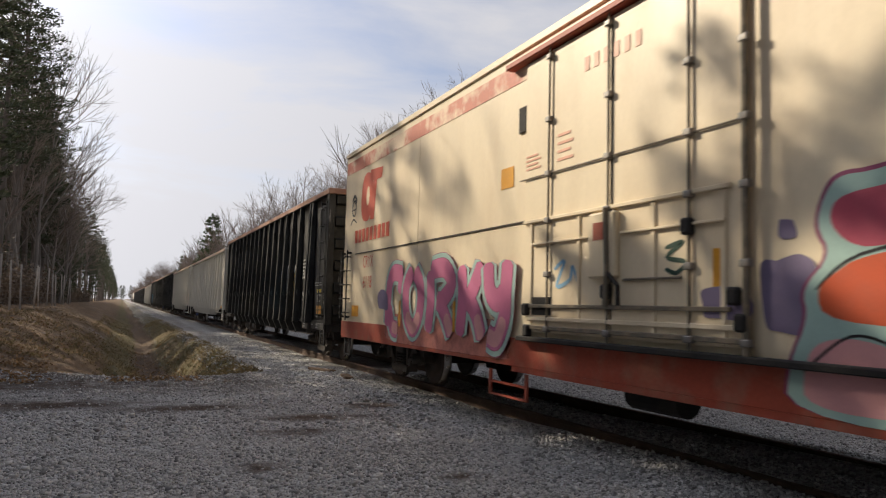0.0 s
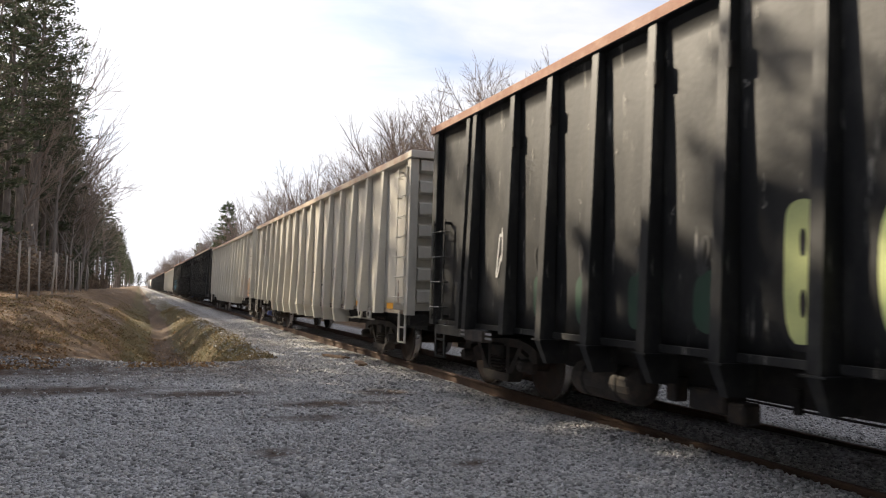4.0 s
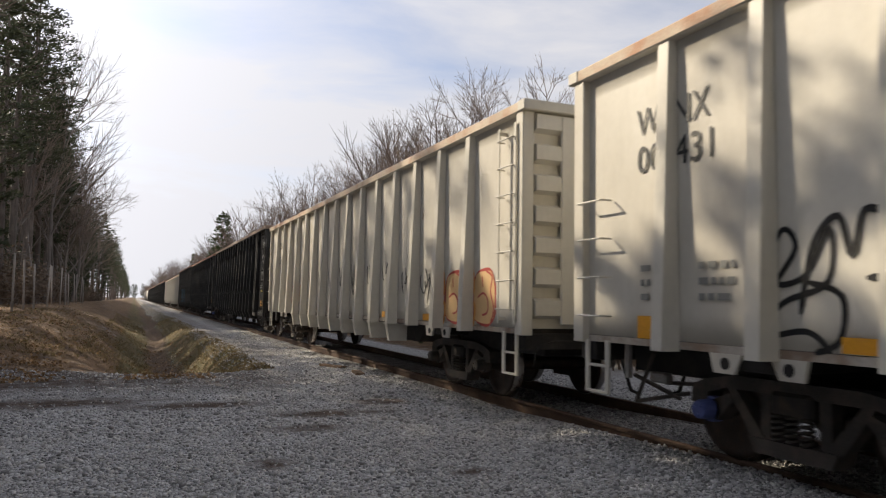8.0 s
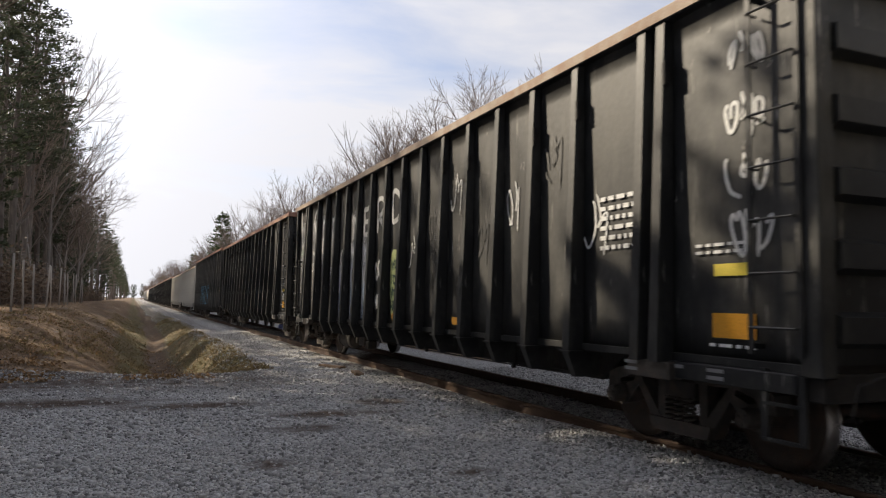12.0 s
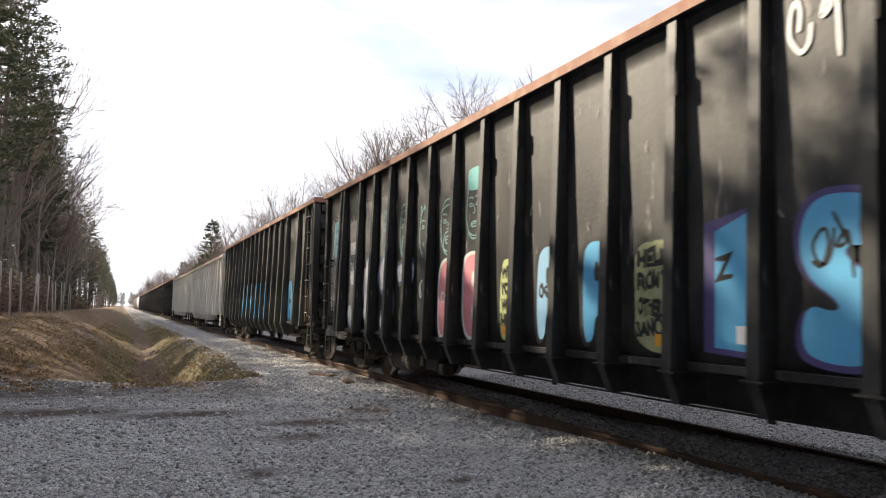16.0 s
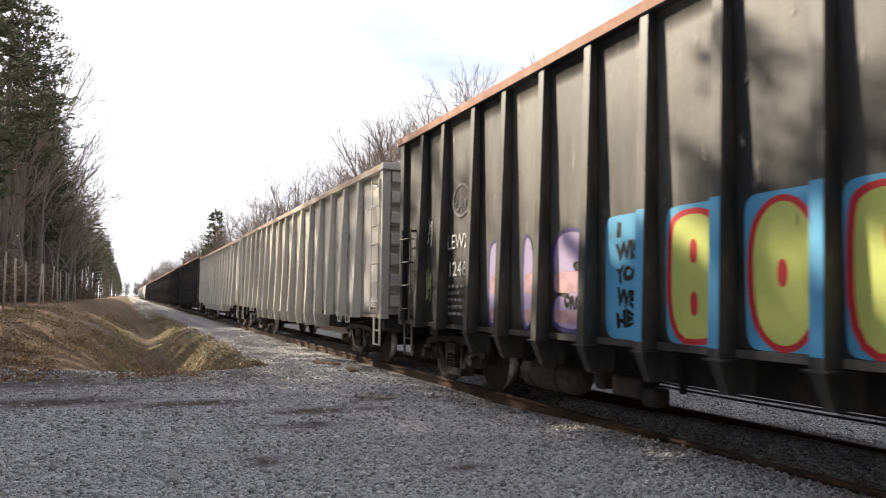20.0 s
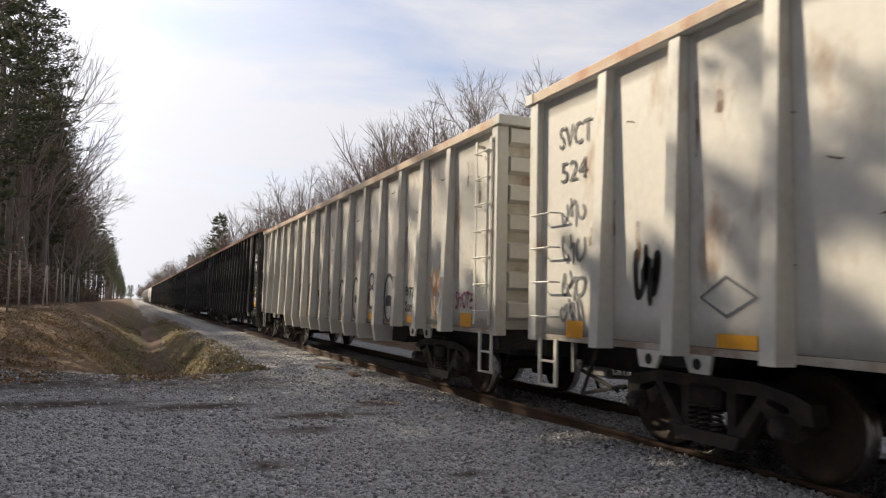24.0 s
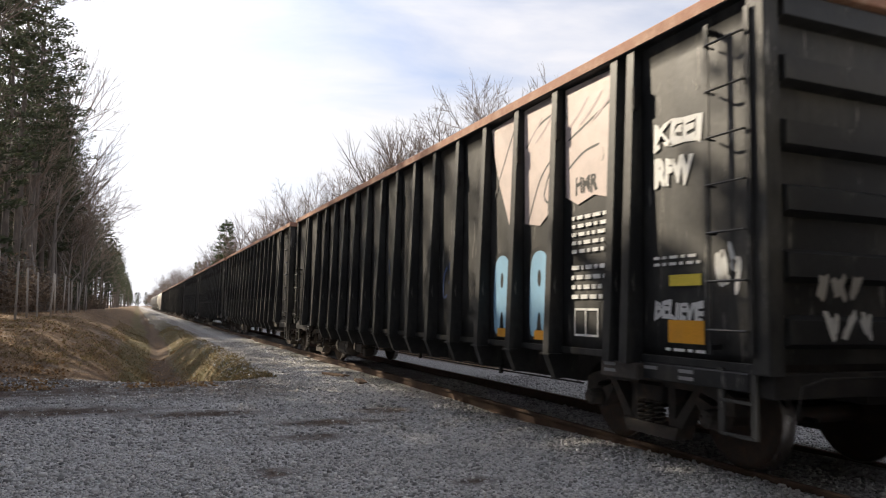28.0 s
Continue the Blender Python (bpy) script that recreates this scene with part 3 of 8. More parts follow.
def pine(seed, height, bare=0.45, spread=2.6, material="needles", tufts=4000, gap=0.62, blade=1.0, clumps=0):
    """A tall pine: a straight tapering trunk, bare dead limbs below, an uneven crown of needle sprays above."""
    rnd = random.Random(seed)
    thing = new("pine_tree")
    bm = bmesh.new()
    lean = Vector((rnd.uniform(-0.4, 0.4), rnd.uniform(-0.4, 0.4), 0))
    line = [Vector((0, 0, height * f)) + lean * f * f + Vector((rnd.uniform(-0.06, 0.06), rnd.uniform(-0.06, 0.06), 0)) for f in (0, 0.08, 0.2, 0.35, 0.5, 0.65, 0.8, 0.92, 1)]
    r = height * 0.0095 + 0.03
    tube(bm, [line[0] - Vector((0, 0, 0.4))] + line, [r * 1.35, r * 1.2, r, r * 0.93, r * 0.82, r * 0.68, r * 0.5, r * 0.3, r * 0.15, 0.012], 9)
    out = ([], [])

    def trunk_at(f):
        # the points are not evenly spread, so look the height up
        z = f * height
        for a, b in zip(line, line[1:]):
            if a.z <= z <= b.z + 1e-6:
                return a.lerp(b, (z - a.z) / max(1e-6, b.z - a.z))
        return line[-1]

    whorls = int(height * (1 - bare) / gap)
    per = max(3, tufts // max(1, whorls * 5))
    for w in range(whorls):
        f = bare + (1 - bare) * (w + rnd.uniform(0, 0.7)) / whorls
        base = trunk_at(min(f, 0.995))
        g = (f - bare) / (1 - bare)
        reach = spread * (0.45 + 1.1 * min(g * 2.2, 1)) * (1.05 - g) ** 0.75 * rnd.uniform(0.65, 1.15) + 0.3
        turn = rnd.uniform(0, 6.28)
        for b in range(rnd.choice((3, 4, 5))):
            if rnd.random() < 0.12:
                continue
            a = turn + b * 6.28 / 4.5 + rnd.uniform(-0.4, 0.4)
            ln = reach * rnd.uniform(0.6, 1.15)
            d = Vector((math.cos(a), math.sin(a), rnd.uniform(0.0, 0.35))).normalized()
            tip = base + d * ln + Vector((0, 0, 0.10 * ln * ln * 0.3))
            limb_tube(bm, [base, base.lerp(tip, 0.5) - Vector((0, 0, 0.06 * ln)), tip], 0.02 + 0.012 * ln, 0.006)
            hubs = [rnd.uniform(0.35, 1.05) for _ in range(clumps)]
            for q in range(per):
                if clumps:      # sprays gathered in tufted balls, open between them
                    at = base.lerp(tip, hubs[q % clumps]) + Vector((rnd.gauss(0, 0.13), rnd.gauss(0, 0.13), rnd.gauss(0.04, 0.10)))
                    tuft(out, at, Vector((rnd.gauss(0, 1), rnd.gauss(0, 1), rnd.gauss(0.3, 1))).normalized(), blade * rnd.uniform(0.14, 0.28), blade * rnd.uniform(0.03, 0.06), rnd)
                    continue
                s = rnd.uniform(0.25, 1.05) ** 0.7
                at = base.lerp(tip, s) + Vector((rnd.gauss(0, 0.10), rnd.gauss(0, 0.10), rnd.gauss(0, 0.07))) * (0.6 + ln * 0.5)
                nd = (d + Vector((rnd.uniform(-0.9, 0.9), rnd.uniform(-0.9, 0.9), rnd.uniform(-0.2, 0.8)))).normalized()
                tuft(out, at, nd, blade * rnd.uniform(0.22, 0.52), blade * rnd.uniform(0.04, 0.085), rnd)
    for b in range(int(14 * bare / 0.45)):
        f = rnd.uniform(0.12, bare)
        base = trunk_at(f)
        a = rnd.uniform(0, 6.28)
        ln = rnd.uniform(0.5, 2.0)
        tip = base + Vector((math.cos(a) * ln, math.sin(a) * ln, rnd.uniform(-0.3, 0.2)))
        limb_tube(bm, [base, base.lerp(tip, 0.5) + Vector((0, 0, 0.08)), tip], 0.018, 0.005, 3)
    part("trunk", bm, M["bark"], thing, smooth=True)
    part("crown", raw_mesh(out, M[material]), None, thing)["kind"] = "stuff"
    return thing


def bare_tree(seed, height, trunk_r=None, material="grey_bark", levels=4, sprawl=0.55):
    """A leafless tree: trunk, forking limbs and many fine twigs."""
    rnd = random.Random(seed)
    thing = new("bare_tree")
    big, fine = bmesh.new(), bmesh.new()
    r0 = trunk_r or height * 0.011

    def grow(p, d, ln, r, level):
        steps = 3 if level < 3 else (2 if level < levels else 1)
        pts = [p]
        for s in range(steps):
            d = (d + Vector((rnd.uniform(-0.16, 0.16), rnd.uniform(-0.16, 0.16), 0.06))).normalized()
            pts.append(pts[-1] + d * ln / steps)
        limb_tube(big if level < 2 else fine, pts, r, r * (0.55 if level < levels else 0.4), 7 if level == 0 else (4 if level == 1 else 3))
        if level >= levels:
            return
        kids = (5, 4, 3, 3)[min(level, 3)] + rnd.choice((0, 1)) * (level < 3)
        for k in range(kids):
            s = rnd.uniform(0.35, 1.0) if level else rnd.uniform(0.38, 1.0)
            q = s * steps
            i = min(int(q), steps - 1)
            at = pts[i].lerp(pts[i + 1], q - i)
            side = d.orthogonal().normalized()
            side.rotate(Matrix.Rotation(rnd.uniform(0, 6.28), 3, d))
            nd = (d + side * rnd.uniform(0.35, 1.0) * (sprawl + 0.4)).normalized()
            grow(at, nd, ln * rnd.uniform(0.42, 0.68), max(r * (0.5 if level == 0 else 0.55), 0.009), level + 1)
        grow(pts[-1], d, ln * 0.55, max(r * 0.55, 0.009), level + 1)

    grow(Vector((0, 0, -0.4)), Vector((rnd.uniform(-0.06, 0.06), rnd.uniform(-0.06, 0.06), 1)).normalized(), height * 0.52, r0, 0)
    part("trunk", big, M[material], thing, smooth=True)
    part("branch_work", fine, M["twig"], thing)["kind"] = "stuff"
    return thing


def brush(seed, height, spread, material="brush", blades=900):
    """A thicket: thin stems with dry leaves and needles."""
    rnd = random.Random(seed)
    thing = new("thicket")
    bm, out = bmesh.new(), ([], [])
    for k in range(16):
        a, ln = rnd.uniform(0, 6.28), height * rnd.uniform(0.5, 1)
        foot = Vector((math.cos(a), math.sin(a), 0)) * spread * 0.4 * rnd.random()
        tip = foot + Vector((math.cos(a) * spread * rnd.uniform(0.1, 0.7), math.sin(a) * spread * rnd.uniform(0.1, 0.7), ln))
        limb_tube(bm, [foot - Vector((0, 0, 0.3)), foot.lerp(tip, 0.5) + Vector((rnd.uniform(-0.2, 0.2), rnd.uniform(-0.2, 0.2), 0)), tip], 0.022, 0.005, 3)
        for q in range(blades // 16):
            s = rnd.uniform(0.15, 1)
            at = foot.lerp(tip, s) + Vector((rnd.gauss(0, 0.35), rnd.gauss(0, 0.35), rnd.gauss(0, 0.25)))
            tuft(out, at, Vector((rnd.uniform(-1, 1), rnd.uniform(-1, 1), rnd.uniform(-0.6, 0.8))).normalized(), rnd.uniform(0.12, 0.3), rnd.uniform(0.04, 0.09), rnd)
    part("stem_work", bm, M["twig"], thing)["kind"] = "stuff"
    part("foliage", raw_mesh(out, M[material]), None, thing)["kind"] = "stuff"
    return thing


def plant(kinds, spots, label, category, group):
    """Sets copies of the kinds at spots of (x, y, which, scale, turn)."""
    used = set()
    for x, y, which, s, turn in spots:
        m = pose(x, y, ground_z(x, y), 0, 0, turn)
        src = kinds[which % len(kinds)]
        if which % len(kinds) in used:
            ob = copy_thing(src, m)
        else:
            used.add(which % len(kinds))
            ob = src
            ob.matrix_basis = m
        ob.scale = (s, s, s)
        tagged(ob, label, category, group)


def build_woods():
    rnd = random.Random(11)
    pines = [pine(21, 23, 0.40, 2.7, tufts=7000, blade=0.74), pine(22, 21, 0.34, 2.5, tufts=7000, blade=0.74), pine(23, 24, 0.46, 3.0, tufts=7000, blade=0.74), pine(24, 18, 0.24, 2.4, tufts=6500, blade=0.8), pine(25, 16, 0.12, 2.3, tufts=6500, blade=0.8)]
    spots = []
    # the wood's edge along the cutting, tall at first and lower further on, then rows behind it
    y = 46.0
    while y < 900:
        far = smoothstep(70, 105, y)
        spots.append((-7.9 + rnd.uniform(-0.8, 0.6) + 1.4 * smoothstep(90, 200, y), y, rnd.randrange(5), rnd.uniform(0.95, 1.15) - 0.28 * far, rnd.uniform(0, 360)))
        y += rnd.uniform(2.2, 4.6) * (1 + y / 160)
    for row, gap, y in ((-10.5, 4.5, 62), (-13.5, 5, 84), (-17, 6.5, 106), (-22, 9, 138)):
        while y < 230:
            spots.append((row + rnd.uniform(-1.3, 1.3), y, rnd.randrange(5), rnd.uniform(0.9, 1.12) - 0.2 * smoothstep(70, 105, y), rnd.uniform(0, 360)))
            y += gap * rnd.uniform(0.7, 1.3) * (1 + y / 200)
    # added out of view beside the camera for shade: a few tall ones over a belt of younger, denser pines
    for x, y, w, s in ((-12, 3, 2, 0.95), (-15, -4, 3, 1), (-15, 14, 4, 1.1)):
        spots.append((x, y, w, s, rnd.uniform(0, 360)))
    for k in range(19):
        spots.append((-8.8 - 1.8 * (k % 2) + rnd.uniform(-0.5, 0.5), 5 + k * 1.3, 3 + k % 2, rnd.uniform(0.71, 0.80) + 0.06 * (k % 2), rnd.uniform(0, 360)))
    for k in range(10):      # unseen low dense pines at the edge of the open gravel, added to shade it
        spots.append((-6.9 + rnd.uniform(-0.3, 0.3), 6.5 + k * 2.0, 4, rnd.uniform(0.72, 0.78), rnd.uniform(0, 360)))
    # unseen pines added behind the camera, to dim the skylight on faces turned this way
    back = []
    for k in range(34):
        back.append((-13 + 15.5 * (k % 12) / 11 + rnd.uniform(-0.5, 0.5), -8.5 - 3.4 * (k // 12) + rnd.uniform(-0.8, 0.8), 0, rnd.uniform(0.85, 1.05), rnd.uniform(0, 360)))
    for k in range(8):
        back.append((11.5 + 3 * (k % 2) + rnd.uniform(-0.5, 0.5), -9 - 3.0 * k, 0, rnd.uniform(0.9, 1.1), rnd.uniform(0, 360)))
    for k in range(42):       # depth of the wood beside the line, and its far end
        back.append((-17 - 5 * (k % 3) + rnd.uniform(-1.5, 1.5), 58 + 11 * (k // 3) + rnd.uniform(-3, 3), 0, rnd.uniform(1.1, 1.35), rnd.uniform(0, 360)))
    for x in (-14, -11, -8, -5.5, -3, -0.5, 2, 10, 13, 16, 20):
        back.append((x + rnd.uniform(-1, 1), 960 + rnd.uniform(-30, 30), 0, rnd.uniform(0.8, 1.1), rnd.uniform(0, 360)))
    plant([pine(29, 17, 0.1, 2.4, tufts=1300, blade=2.2)], back, "full dark green pine, deep in the wood and unseen behind the camera", "tree", "pines deeper in the wood")
    # two young pines added out of view to throw shadow streaks over the bank
    spots += [(-8.3, 34.0, 4, 0.58, 40), (-8.7, 39.0, 4, 0.55, 160)]
    # thin crowns added beyond the left edge of view, placed to dapple the train
    thin = [pine(26, 23, 0.42, 2.6, tufts=3600, gap=0.9, clumps=2), pine(27, 21, 0.4, 2.4, tufts=3000, gap=0.9, clumps=2)]
    plant(thin, [(-10.2, 33.6, 0, 0.95, 140), (-9.4, 38.0, 1, 1.05, 230), (-13.0, 41.5, 0, 1.0, 300), (-8.6, 43.0, 0, 0.9, 200)],
          "thin-crowned pine added out of view to dapple the train", "tree", "thin pines beside the cutting")
    # unseen pines with clumped crowns, sized to break up the sun on the near cars
    mid = [pine(28, 17.4, 0.3, 2.0, tufts=9000, gap=0.7, clumps=3), pine(30, 16.8, 0.3, 1.8, tufts=7500, gap=0.85, clumps=2), pine(32, 16.8, 0.45, 1.9, tufts=4200, gap=1.1, clumps=2)]
    plant(mid, [(-5.4, 14.2, 0, 0.76, 75), (-5.9, 16.8, 1, 0.80, 200), (-5.4, 18.9, 0, 0.72, 310), (-6.4, 21.4, 1, 0.70, 20), (-5.9, 12.6, 2, 0.98, 60), (-6.3, 17.6, 2, 1.0, 250)],
          "middling pine with a broken, open crown, added out of view for shade", "tree", "middling pines beside the cutting")
    plant(pines, spots, "tall dark green pine with bare lower trunk", "tree", "pines beside the cutting")

    small = [bare_tree(31, 17, 0.12, levels=4, sprawl=0.35), bare_tree(32, 13, 0.09, levels=4, sprawl=0.4)]
    # the last three are added out of view, to break up the sun on the train
    spots = [(-9.0 + rnd.uniform(-0.7, 0.5), y + rnd.uniform(-1, 1), k, rnd.uniform(0.75, 0.95), rnd.uniform(0, 360)) for k, y in enumerate((48, 53, 58, 64, 71, 79, 98, 118, 150))] + [(-6.6, 66.0, 0, 1.35, 250), (-6.7, 62.0, 1, 1.05, 40), (-6.5, 72.0, 1, 1.1, 120), (-6.6, 84.0, 0, 0.85, 10), (-9.2, 30.5, 0, 1.05, 40), (-9.8, 34.0, 1, 1.3, 200), (-9.0, 37.2, 0, 1.0, 300)]
    plant(small, spots, "slender leafless tree at the edge of the pine wood", "tree", "bare trees among the pines")

    plant([bare_tree(57, 15.0, levels=5, sprawl=0.85)], [(-6.3, 88.0, 0, 1.22, 200), (-6.0, 79.0, 0, 0.92, 60), (-6.0, 104.0, 0, 0.8, 300)], "tall spreading leafless tree at the wood's edge", "tree", "spreading bare trees at the wood's edge")
    thick = [brush(41, 3.2, 2.2), brush(42, 4.5, 2.6, "needles", 1300), brush(43, 2.4, 2.0)]
    spots = []
    for row in (-7.4, -9.5, -12.5):
        y = 46.0
        while y < 170:
            spots.append((row + rnd.uniform(-0.7, 0.7), y, rnd.randrange(3), rnd.uniform(0.8, 1.3), rnd.uniform(0, 360)))
            y += rnd.uniform(2.0, 3.6) * (1 + y / 90)
    # unseen thickets beside the camera, added to shade the open gravel
    for k in range(24):
        spots.append((-7.6 - 1.6 * (k % 2) + rnd.uniform(-0.5, 0.5), -8 + k * 1.15, k, rnd.uniform(1.0, 1.35), rnd.uniform(0, 360)))
    # a row added out of sight behind the train, to dim the gravel there
    for k in range(14):
        spots.append((11.6 + 0.9 * (k % 2) + rnd.uniform(-0.3, 0.3), 2 + k * 2.1, k, rnd.uniform(1.0, 1.4), rnd.uniform(0, 360)))
    y = 30.0
    while y < 190:
        spots.append((10.9 + rnd.uniform(-0.5, 0.9), y, rnd.randrange(3), rnd.uniform(0.6, 0.9), rnd.uniform(0, 360)))
        y += rnd.uniform(2.2, 3.4) * (1 + y / 120)
    plant(thick, spots, "tangled brown thicket under the pines, some added out of view", "bush", "thickets under the pines")

    domes = [bare_tree(55, 12.0, levels=5, sprawl=1.0), bare_tree(56, 12.6, levels=5, sprawl=0.9)]
    plant(domes, [(15.6, 31.0, 0, 0.93, 30), (15.2, 35.0, 1, 0.97, 120), (16.4, 39.5, 0, 1.0, 250), (15.0, 27.0, 1, 0.9, 300), (15.8, 44.0, 1, 1.0, 20), (15.4, 49.5, 0, 1.0, 170), (15.8, 56.0, 1, 1.06, 80), (15.2, 63.0, 0, 1.1, 10)],
          "leafless tree with a rounded crown of fine twigs", "tree", "round bare trees beyond the train")
    oaks = [bare_tree(51, 14, levels=4), bare_tree(52, 12.5, levels=4, sprawl=0.7), bare_tree(53, 15, levels=4, sprawl=0.5)]
    spots = []
    y = 240.0
    while y < 1300:     # the line's far end, where the trees close in
        spots.append((11.5 + rnd.uniform(-1.5, 3.0), y, rnd.randrange(3), rnd.uniform(0.8, 1.05), rnd.uniform(0, 360)))
        y += 7 + y / 30
    y = 12.0
    while y < 330:
        spots.append((15.5 + rnd.uniform(-1.5, 2.5), y, rnd.randrange(3), rnd.uniform(0.9, 1.05) * (0.55 + 0.27 * smoothstep(24, 36, y) + 0.12 * smoothstep(48, 62, y) + 0.12 * smoothstep(70, 85, y)), rnd.uniform(0, 360)))
        y += rnd.uniform(3.0, 5.5) * (1 + y / 120)
    for row in (21, ):
        y = 20.0
        while y < 200:
            spots.append((row + rnd.uniform(-1.5, 1.5), y, rnd.randrange(3), rnd.uniform(0.85, 1.1) * (0.75 + 0.27 * smoothstep(50, 100, y)), rnd.uniform(0, 360)))
            y += rnd.uniform(5, 9) * (1 + y / 120)
    plant(oaks, spots, "leafless grey-brown broadleaf tree beyond the train", "tree", "bare trees beyond the train")

    firs = [pine(61, 17, 0.05, 2.7, "spruce", 11000, 0.3)]
    plant(firs, [(14.4, 137, 0, 1.0, 10), (15.5, 165, 0, 0.75, 80), (17, 240, 0, 0.9, 150)], "green conical spruce among leafless trees", "tree", "spruces beyond the train")


build_woods()


def build_litter():
    """Dead leaves and bleached grass on the bank, the ditch sides and the gravel's edge."""
    rnd = random.Random(14)
    for name, mat, label, count, spans in (("dry_grass", "dry_grass", "bleached dry grass on the ditch sides", 9000, ((-1.2, 0.7, 17.5, 60), (1.5, 3.0, 16.8, 60), (-6, -1, 19, 42))),
                                           ("dead_leaves", "dead_leaf", "brown dead leaves on the bank", 6500, ((-6.5, -0.5, 17.5, 40), (0.4, 1.9, 17.5, 36), (-5, 1.5, 15, 18.5)))):
        out = ([], [])
        for k in range(count):
            x0, x1, y0, y1 = spans[k % 3 if k % 7 else 0]
            x, y = rnd.uniform(x0, x1), y0 + (y1 - y0) * rnd.random() ** 1.6
            if noise.noise((x * 0.7, y * 0.35, 20)) < rnd.uniform(-0.5, 0.3):
                continue
            at = Vector((x, y, ground_z(x, y) - 0.01))
            if name == "dry_grass":
                for b in range(4):
                    tuft(out, at, Vector((rnd.uniform(-0.8, 0.8), rnd.uniform(-0.8, 0.8), rnd.uniform(0.3, 1))).normalized(), rnd.uniform(0.04, 0.12), rnd.uniform(0.006, 0.014), rnd)
            else:
                tuft(out, at + Vector((0, 0, 0.02)), Vector((rnd.uniform(-1, 1), rnd.uniform(-1, 1), rnd.uniform(-0.1, 0.4))).normalized(), rnd.uniform(0.05, 0.12), rnd.uniform(0.02, 0.04), rnd)
        tagged(new(name, raw_mesh(out, M[mat])), label, "ground cover", kind="stuff")


build_litter()


def build_fence():
    fence = tagged(new("wire_fence"), "tall wire fence on weathered grey posts along the wood", "fence")
    post = mesh_of(tube(bmesh.new(), [(0, 0, -0.4), (0, 0, 2.42)], [0.045, 0.04], 8), M["post"], True)
    rnd = random.Random(8)
    ys = [20.5 + 3.9 * k + rnd.uniform(-0.5, 0.5) for k in range(15)]
    for y in ys:
        x = -4.35 + rnd.uniform(-0.06, 0.06)
        part("post", post, parent=fence, at=pose(x, y, ground_z(x, y) - rnd.uniform(0, 0.3), rnd.uniform(-2.5, 2.5), rnd.uniform(-2.5, 2.5), 0))
    for k in range(8):
        z = 0.25 + k * 0.3
        pts = [(-4.35, y, ground_z(-4.35, y) + z) for y in ys]
        part("wire", tube(bmesh.new(), pts, 0.004, 3), M["wire"], fence)


build_fence()

# ------------------------------------------------------------- freight cars
# A car's own space: y runs back from its middle, x = -1.6 is the side towards the camera, z = 0 on the rails.
SHARED = {}


def once(key, make):
    if key not in SHARED:
        SHARED[key] = make()
    return SHARED[key]


def wheelset_mesh():
    bm = bmesh.new()
    prof = [(-0.80, 0.06), (-0.80, 0.13), (-0.775, 0.15), (-0.775, 0.33), (-0.79, 0.385), (-0.79, 0.452), (-0.70, 0.458), (-0.675, 0.482), (-0.66, 0.47),
            (-0.66, 0.385), (-0.715, 0.33), (-0.705, 0.16), (-0.66, 0.12), (-0.66, 0.08)]
    lathe(bm, prof, 28)
    lathe(bm, [(-x, r) for x, r in prof[::-1]], 28)
    lathe(bm, [(-1.0, 0.07), (-0.8, 0.085), (0.8, 0.085), (1.0, 0.07)], 12)
    me = mesh_of(bm, M["wheel"], False)
    me.materials.append(M["tread"])
    for p in me.polygons:
        r = math.hypot(p.center.y, p.center.z)
        if r > 0.445 and 0.665 < abs(p.center.x) < 0.79:
            p.material_index = 1
        p.use_smooth = len(p.vertices) == 4
    return me


def side_frame_mesh():
    """Cast side frame: arched top member, sloping tension member, two windows and a spring seat."""
    bm = bmesh.new()
    top = [(-1.12, 0.50), (-1.10, 0.66), (-0.95, 0.72), (-0.6, 0.78), (0.6, 0.78), (0.95, 0.72), (1.10, 0.66), (1.12, 0.50), (0.93, 0.50), (0.90, 0.61), (0.7, 0.665), (-0.7, 0.665), (-0.90, 0.61), (-0.93, 0.50)]
    prism(bm, top, -0.085, 0.085, "x")
    for s in (-1, 1):
        prism(bm, [(s * 0.70, 0.68), (s * 0.60, 0.68), (s * 0.25, 0.26), (s * 0.36, 0.20)][::s], -0.075, 0.075, "x")
        prism(bm, [(s * 0.33, 0.68), (s * 0.23, 0.68), (s * 0.23, 0.24), (s * 0.33, 0.24)][::s], -0.065, 0.065, "x")
        prism(bm, [(s * 0.66, 0.62), (s * 0.93, 0.52), (s * 0.93, 0.40), (s * 0.80, 0.37), (s * 0.62, 0.56)][::s], -0.08, 0.08, "x")
    prism(bm, [(-0.42, 0.30), (-0.36, 0.18), (0.36, 0.18), (0.42, 0.30)], -0.11, 0.11, "x")
    bmesh.ops.recalc_face_normals(bm, faces=bm.faces)
    return mesh_of(bm, M["cast_dusty"])


def spring_mesh():
    pts = [(-0.02 + 0.05 * math.cos(a), 0.05 * math.sin(a), 0.30 + 0.23 * i / 30) for i, a in ((i, i * 2 * math.pi * 5 / 30) for i in range(31))]
    return mesh_of(tube(bmesh.new(), pts, 0.014, 4), M["cast_dusty"], True)


def cap_mesh():
    bm = lathe(bmesh.new(), [(-0.16, 0.03), (-0.16, 0.075), (-0.13, 0.085), (-0.02, 0.09), (-0.02, 0.115), (0.06, 0.115)], 14)
    for k in range(3):
        a = 2.1 * k + 0.4
        lathe(bm, [(-0.178, 0.014), (-0.155, 0.014)], 6, (0, 0.048 * math.cos(a), 0.048 * math.sin(a)))
    return mesh_of(bm, M["cast_dusty"])


